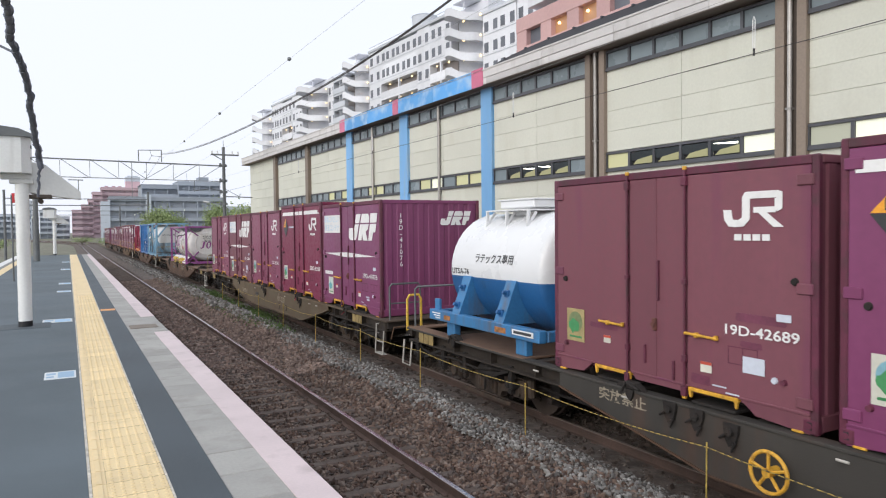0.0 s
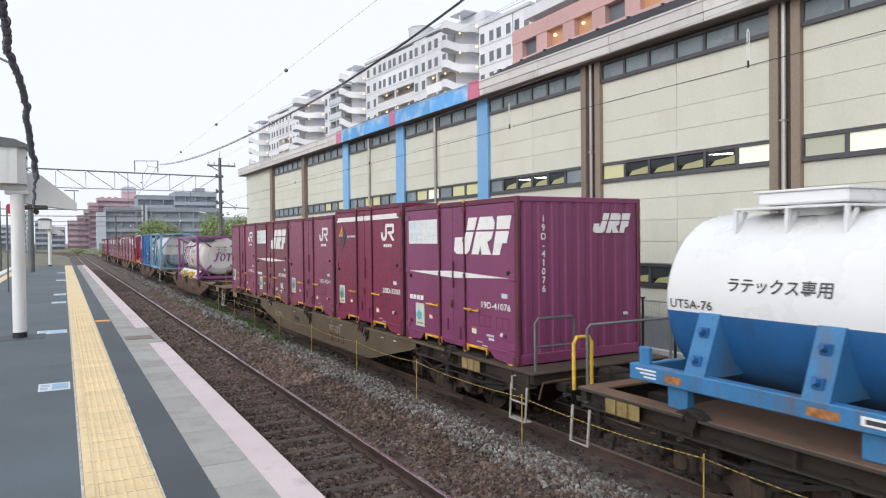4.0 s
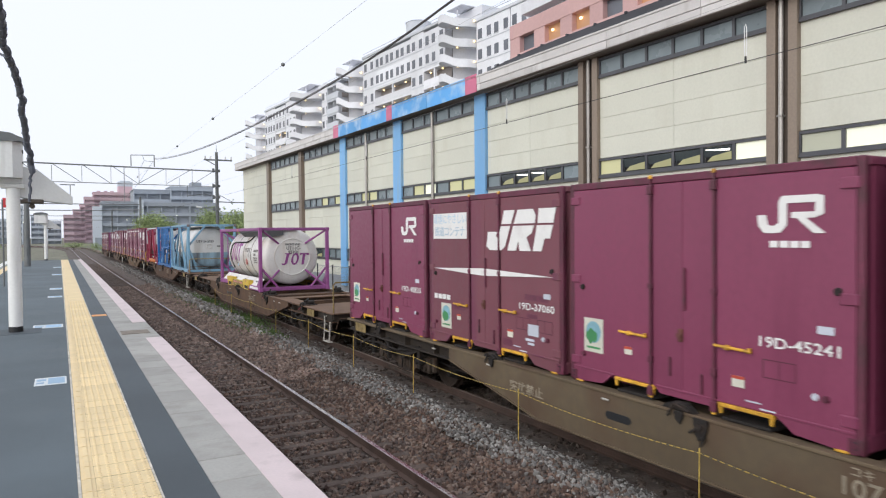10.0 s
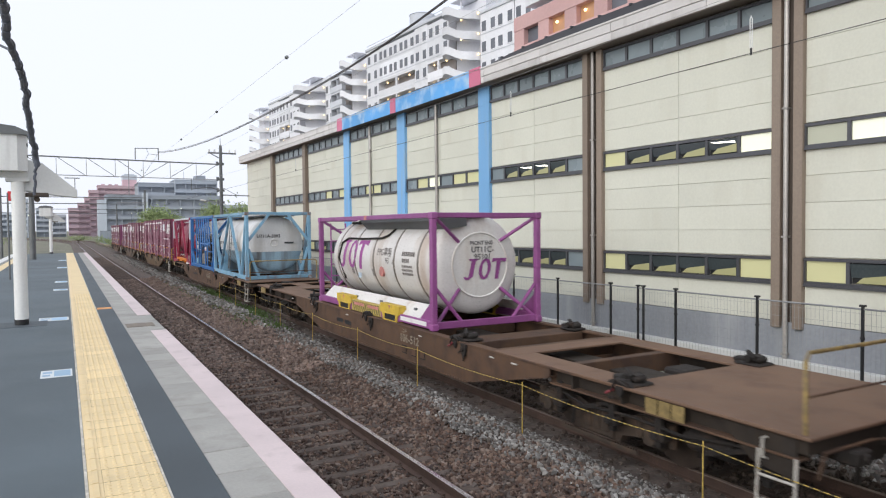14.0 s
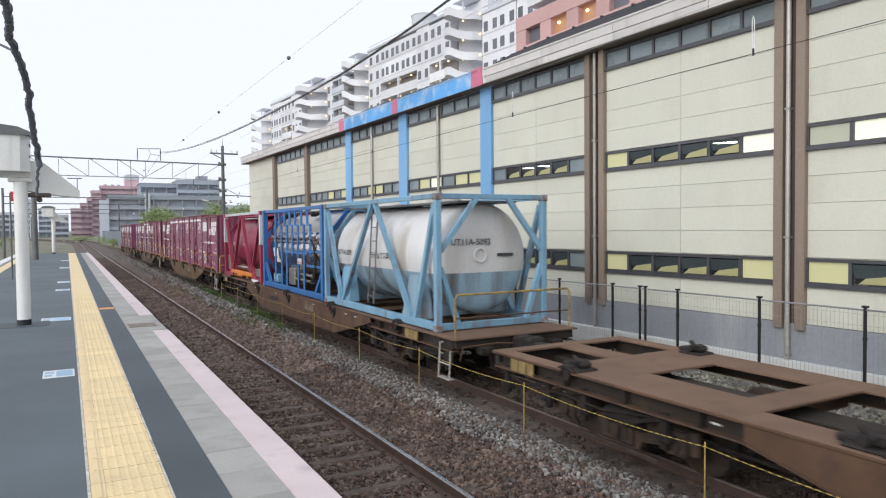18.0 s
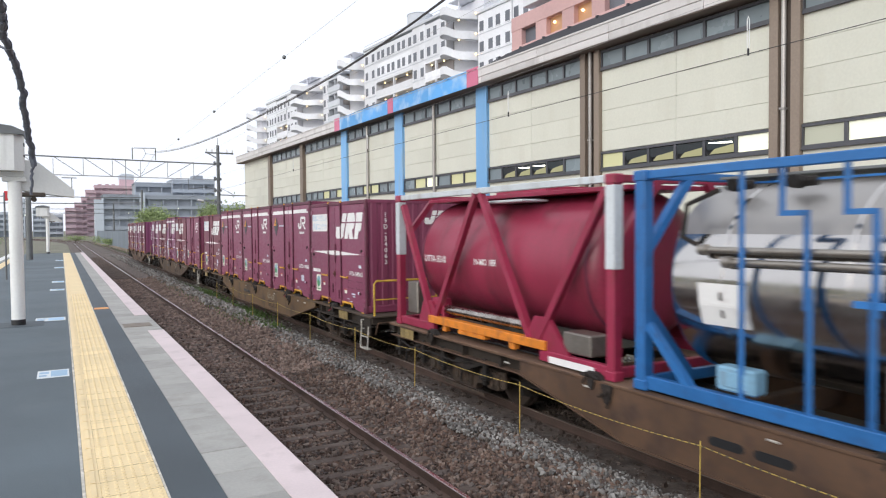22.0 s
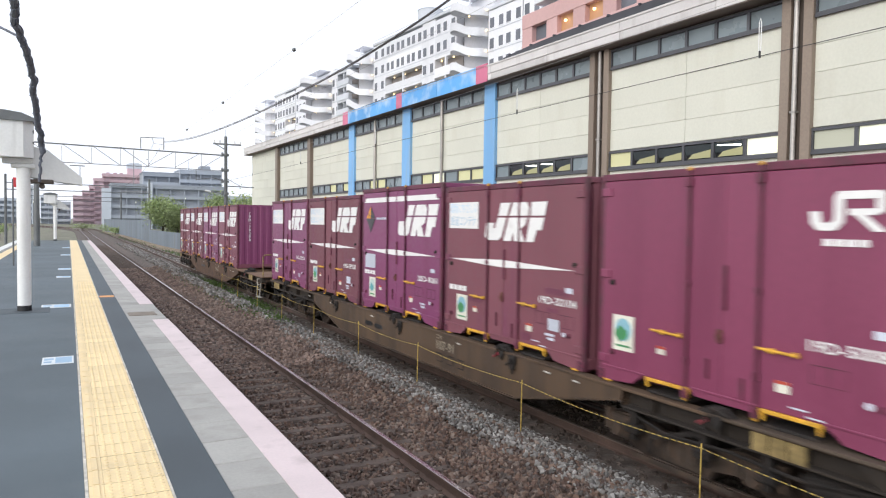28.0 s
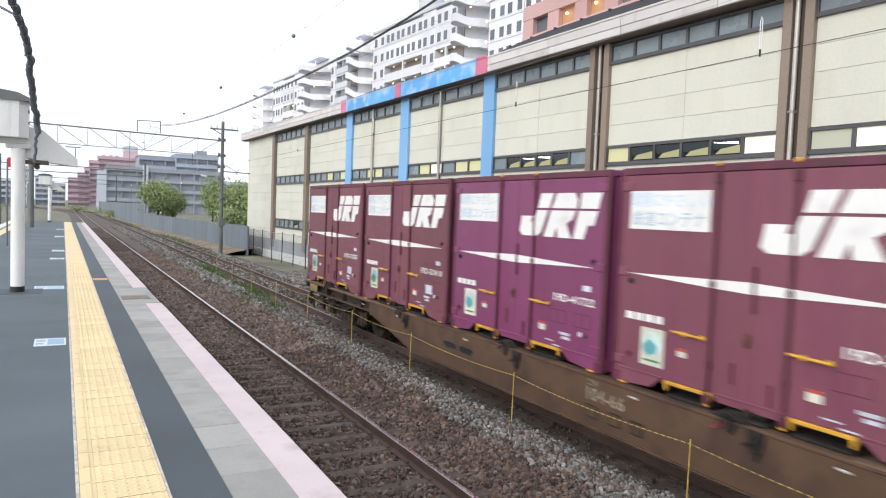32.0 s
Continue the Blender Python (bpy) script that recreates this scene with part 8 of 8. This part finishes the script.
    part("writing_bars", MB().box(0.3, 0.65, 0.33, 0.36, cz + 0.02, cz + 0.08), TXTD, th)
    return th


def steel_tank(u):
    th = tank_thing("tank_container", "polished stainless tank in a deep blue frame with pipework", u)
    L, H, W, r, cz = 6.058, 2.5, 1.17, 1.08, 1.26
    frame_box(th, L, H, W, DEEPB, 0.15)
    halves(th, shell(0.25, 5.86, r, 0.22), r, cz, STAINU, STAIN, 0.52, 64)
    for y in (1.0, 2.4, 3.7, 5.0):
        part("band", MB().cyl((0, y, cz), (0, y + 0.04, cz), r + 0.008, r + 0.008, 48), STAIN, th)
    zigzag(th, L, H, W, DEEPB, [((0.15, 0.75), (0.75, 0.12)), ((5.9, 0.75), (5.3, 0.12)), ((0.15, 1.2), (0.15, 1.3))][:2])
    for y in (0.07, L - 0.07):
        for sx in (-1, 1):
            part("diagonal", MB().beam((sx * (W - 0.05), y, 1.6), (sx * 0.45, y, 2.42), 0.1, 0.1, (0, 1, 0)), DEEPB, th)
            part("diagonal", MB().beam((sx * (W - 0.05), y, 0.9), (sx * 0.45, y, 0.12), 0.1, 0.1, (0, 1, 0)), DEEPB, th)
    for k, y in enumerate((1.3, 1.85, 2.45, 3.0, 3.55, 4.15, 4.7)):
        zt = 2.4
        part("guard_bar", MB().beam((-W, y + 0.12, zt), (-W, y + 0.12, 1.98), 0.05, 0.05).beam((-W, y + 0.14, 1.98), (-W, y - 0.14, 1.98), 0.05, 0.05).beam((-W, y - 0.12, 1.98), (-W, y - 0.12, 1.1), 0.05, 0.05) if k < 6 else MB().beam((-W, y, 2.4), (-W, y, 0.17), 0.05, 0.05), DEEPB, th)
    for y in (1.75, 2.3, 3.45, 4.0):
        part("guard_bar", MB().beam((-W, y, 1.3), (-W, y, 0.17), 0.05, 0.05), DEEPB, th)
    for a, b, z in ((1.4, 3.6, 1.2), (0.15, 1.45, 1.26), (0.15, 1.45, 0.86)):
        part("guard_rail", MB().beam((-W, a, z), (-W, b, z), 0.05, 0.06), DEEPB, th)
    pipes = MB()
    for z, a, b in ((1.62, 1.1, 5.2), (1.5, 1.1, 4.9), (0.42, 1.2, 2.7), (0.58, 1.2, 2.6)):
        pipes.cyl((-W + 0.06, a, z), (-W + 0.06, b, z), 0.035, 0.035, 10)
        for y in (a, (a + b) / 2, b):
            pipes.cyl((-W + 0.06, y - 0.05, z), (-W + 0.06, y + 0.05, z), 0.06, 0.06, 10)
    part("pipework", pipes, INOX, th, "steel pipes along the side")
    part("hose_loop", MB().tube([(-W + 0.04, 1.5, 1.62), (-W + 0.0, 1.1, 1.56), (-W - 0.02, 0.8, 1.38), (-W - 0.02, 0.68, 1.1), (-W - 0.02, 0.68, 0.8), (-W - 0.02, 0.85, 0.52), (-W + 0.03, 1.3, 0.42)], 0.03, 8), DARKGEAR, th, "dark hose loop")
    part("hose_loop", MB().tube([(-W + 0.08, 1.3, 1.5), (-W + 0.06, 1.05, 1.3), (-W + 0.05, 0.95, 1.0), (-W + 0.05, 1.0, 0.72), (-W + 0.06, 1.2, 0.58)], 0.022, 8), DARKGEAR, th, "dark hose loop")
    part("pipe_bend", MB().tube([(-W + 0.1, 5.2, 1.62), (-W + 0.08, 5.5, 1.75), (-W + 0.15, 5.5, 2.1), (-W + 0.3, 5.2, 2.25)], 0.03, 8), DARKGEAR, th)
    for y in (4.3, 5.0, 2.2):
        part("valve", MB().cyl((-0.6, y, 2.3), (-0.6, y + 0.3, 2.3), 0.05, 0.05, 8).cyl((-0.75, y + 0.15, 2.3), (-0.6, y + 0.15, 2.3), 0.07, 0.07, 8), DARKGEAR, th)
    part("control_box", MB().box(-W + 0.02, -W + 0.3, 2.75, 3.35, 0.22, 0.72, 0.02), INOX, th, "steel control box")
    part("notice", MB().box(-W - 0.03, -W - 0.026, 1.9, 2.3, 0.88, 1.04), PALEW, th)
    part("notice_bars", MB().box(-W - 0.033, -W - 0.029, 1.93, 2.27, 0.9, 0.95), mat("decal_pink", (0.5, 0.25, 0.25), 0.6, bump=0.0), th)
    part("blue_box", MB().box(-W - 0.0, -W + 0.2, 4.55, 5.0, 0.2, 0.45, 0.02), PALEF, th, "light blue valve box")
    part("box_door", MB().box(-W - 0.008, -W + 0.0, 4.62, 4.93, 0.25, 0.4, 0.004), PALEF, th)
    part("yellow_label", MB().box(-W + 0.13, -W + 0.14, 4.95, 5.12, 0.95, 1.1), YELT, th)
    for a in (0.1, 0.3):
        me = MB().add([(0, 0.3, 0.12), (0, -0.3, 0.12), (0, -0.3, -0.12), (0, 0.3, -0.12)], [(0, 1, 2, 3)]).mesh("notice", WHITED)
        for v in me.vertices:
            q = a - v.co.z / r
            v.co = Vector((-(r + 0.012) * math.cos(q), 5.0 + v.co.y, cz - (r + 0.012) * math.sin(q)))
        part("notice", me, None, th)
    part("walkway", MB().box(-0.25, 0.45, 0.3, 5.7, H - 0.1, H - 0.07, 0.004), STEELG, th)
    return th


HEATP = mat("heat_pipe_steel", (0.36, 0.32, 0.29), 0.24, 1.0, var=0.3, s1=1.2, s2=25, dirt=(0.1, 0.07, 0.055), dirt_at=0.56, dirt_amt=0.6, bump=0.05)


def red_tank(u):
    th = tank_thing("tank_container", "red tank in a red braced frame with white top rails", u)
    L, H, W, r, cz = 6.058, 2.5, 1.17, 1.03, 1.32
    frame_box(th, L, H, W, REDF, 0.14, SLEEVE, gap=(1.5, 4.6))
    for x in (-W, W):
        for y in (0.07, L - 0.07):
            part("white_sleeve", MB().box(x - 0.078, x + 0.078, y - 0.078, y + 0.078, 1.35, 2.37, 0.01), SLEEVE, th, "white upper half of the post")
    part("shell", MB().lathe(shell(0.45, 5.6, r, 0.3), 0, cz, 48), REDT, th, "dark red shell")
    zigzag(th, L, H, W, REDF, [((1.55, 0.3), (0.2, 2.3)), ((1.75, 0.3), (3.05, 2.4)), ((4.55, 0.3), (3.2, 2.4)), ((4.75, 0.3), (5.85, 2.3))], 0.1)
    for y in (0.07, L - 0.07):
        for sx in (-1, 1):
            part("diagonal", MB().beam((sx * (W - 0.05), y, 1.6), (sx * 0.45, y, 2.42), 0.1, 0.1, (0, 1, 0)), REDF, th)
    for sx in (-1, 1):
        part("orange_beam", MB().box(sx * W - 0.075, sx * W + 0.075, 1.35, 4.75, 0.172, 0.305, 0.012).box(sx * W - 0.07, sx * W + 0.07, 2.9, 3.7, 0.1, 0.172, 0.01).box(sx * W - 0.05, sx * W + 0.05, 2.1, 2.25, 0.07, 0.172, 0.01).box(sx * W - 0.05, sx * W + 0.05, 4.15, 4.27, 0.07, 0.172, 0.01), ORANGE, th, "orange pocket beam")
        part("gusset", MB().prism([(0.9, 0.17), (1.9, 0.17), (1.65, 0.62), (1.3, 0.62)], 0, sx * W - 0.03, sx * W + 0.03), REDF, th)
        part("gusset", MB().prism([(4.4, 0.17), (5.2, 0.17), (5.0, 0.55), (4.7, 0.55)], 0, sx * W - 0.03, sx * W + 0.03), REDF, th)
    part("heat_pipe", MB().cyl((-W + 0.12, 1.9, 0.43), (-W + 0.12, 4.5, 0.43), 0.085, 0.085, 16), HEATP, th, "dark polished steel pipe")
    # Black sheet added to darken the gap below the shell; not a tank part
    part("under_tray", MB().box(-W + 0.1, W - 0.1, 1.4, 4.7, 0.03, 0.06, 0.005), BLACKP, th, "dark tray below the shell")
    for y in (0.72, 5.3):
        part("strap", MB().cyl((0, y, cz), (0, y + 0.05, cz), r * 0.995 + 0.01, r * 0.995 + 0.01, 48), EDGEP, th, "dark strap round the shell")
    part("step_box", MB().box(-W + 0.02, -W + 0.2, 4.35, 4.75, 0.2, 0.62, 0.015), REDF, th, "red step box")
    for z in (0.32, 0.46):
        part("step_slot", MB().box(-W + 0.012, -W + 0.02, 4.4, 4.62, z, z + 0.03), BLACKP, th)
    part("top_plate", MB().box(-1.0, -0.5, 2.2, 3.3, cz + 0.93, cz + 0.97, 0.01), SLEEVE, th, "pale plate on the shoulder")
    part("tool_box", MB().box(-W + 0.0, -W + 0.35, 0.5, 1.05, 0.2, 0.48, 0.02), INOX, th, "steel box")
    part("tool_box", MB().box(-W + 0.02, -W + 0.3, 5.35, 5.75, 0.25, 0.85, 0.02), INOX, th, "steel box")
    part("placard", MB().box(-W - 0.078, -W - 0.072, 0.35, 1.25, 0.03, 0.12), WHITED, th)
    part("walkway", MB().box(-0.7, 0.7, 0.3, 5.7, H - 0.16, H - 0.1, 0.005).box(-0.45, 0.45, 2.3, 3.7, H - 0.1, H + 0.0), REDF, th)
    on_shell("UT7A-5010", 0.12, WHITED, 4.85, 0.02, r, cz, th)
    on_shell("N-MO 188", 0.105, WHITED, 3.18, 0.02, r, cz, th)
    return th


white_blue_tank(7.62)
mauve_tank(40.6)
pale_tank(54.98)
steel_tank(61.16)
red_tank(67.56)


# ---------------------------------------------------------------- what moves
def motions():
    """The whole train rolls towards the camera and past it; the wheels turn with it."""
    for th, u, x, z in MOVERS:
        walk(th, [(t, pose(x, u - gone(t), z)) for t in range(33)])
    ts = np.linspace(0, SEC, 961)
    ang = np.array([gone(t) / 0.43 for t in ts])
    keys = [0.0]
    while keys[-1] < ang[-1] - radians(75):
        keys.append(keys[-1] + radians(75))
    turn = []
    last = -1
    for a in keys:
        t = float(np.interp(a, ang, ts))
        if frame(t) != last:
            turn.append((t, float(np.interp(t, ts, ang))))
            last = frame(t)
    if frame(turn[-1][0]) != frame(SEC):
        turn.append((SEC, float(ang[-1])))
    for w, y in WHEELS:
        walk(w, [(t, Matrix.Translation((0, y, 0.43)) @ Matrix.Rotation(a, 4, "X")) for t, a in turn])


motions()
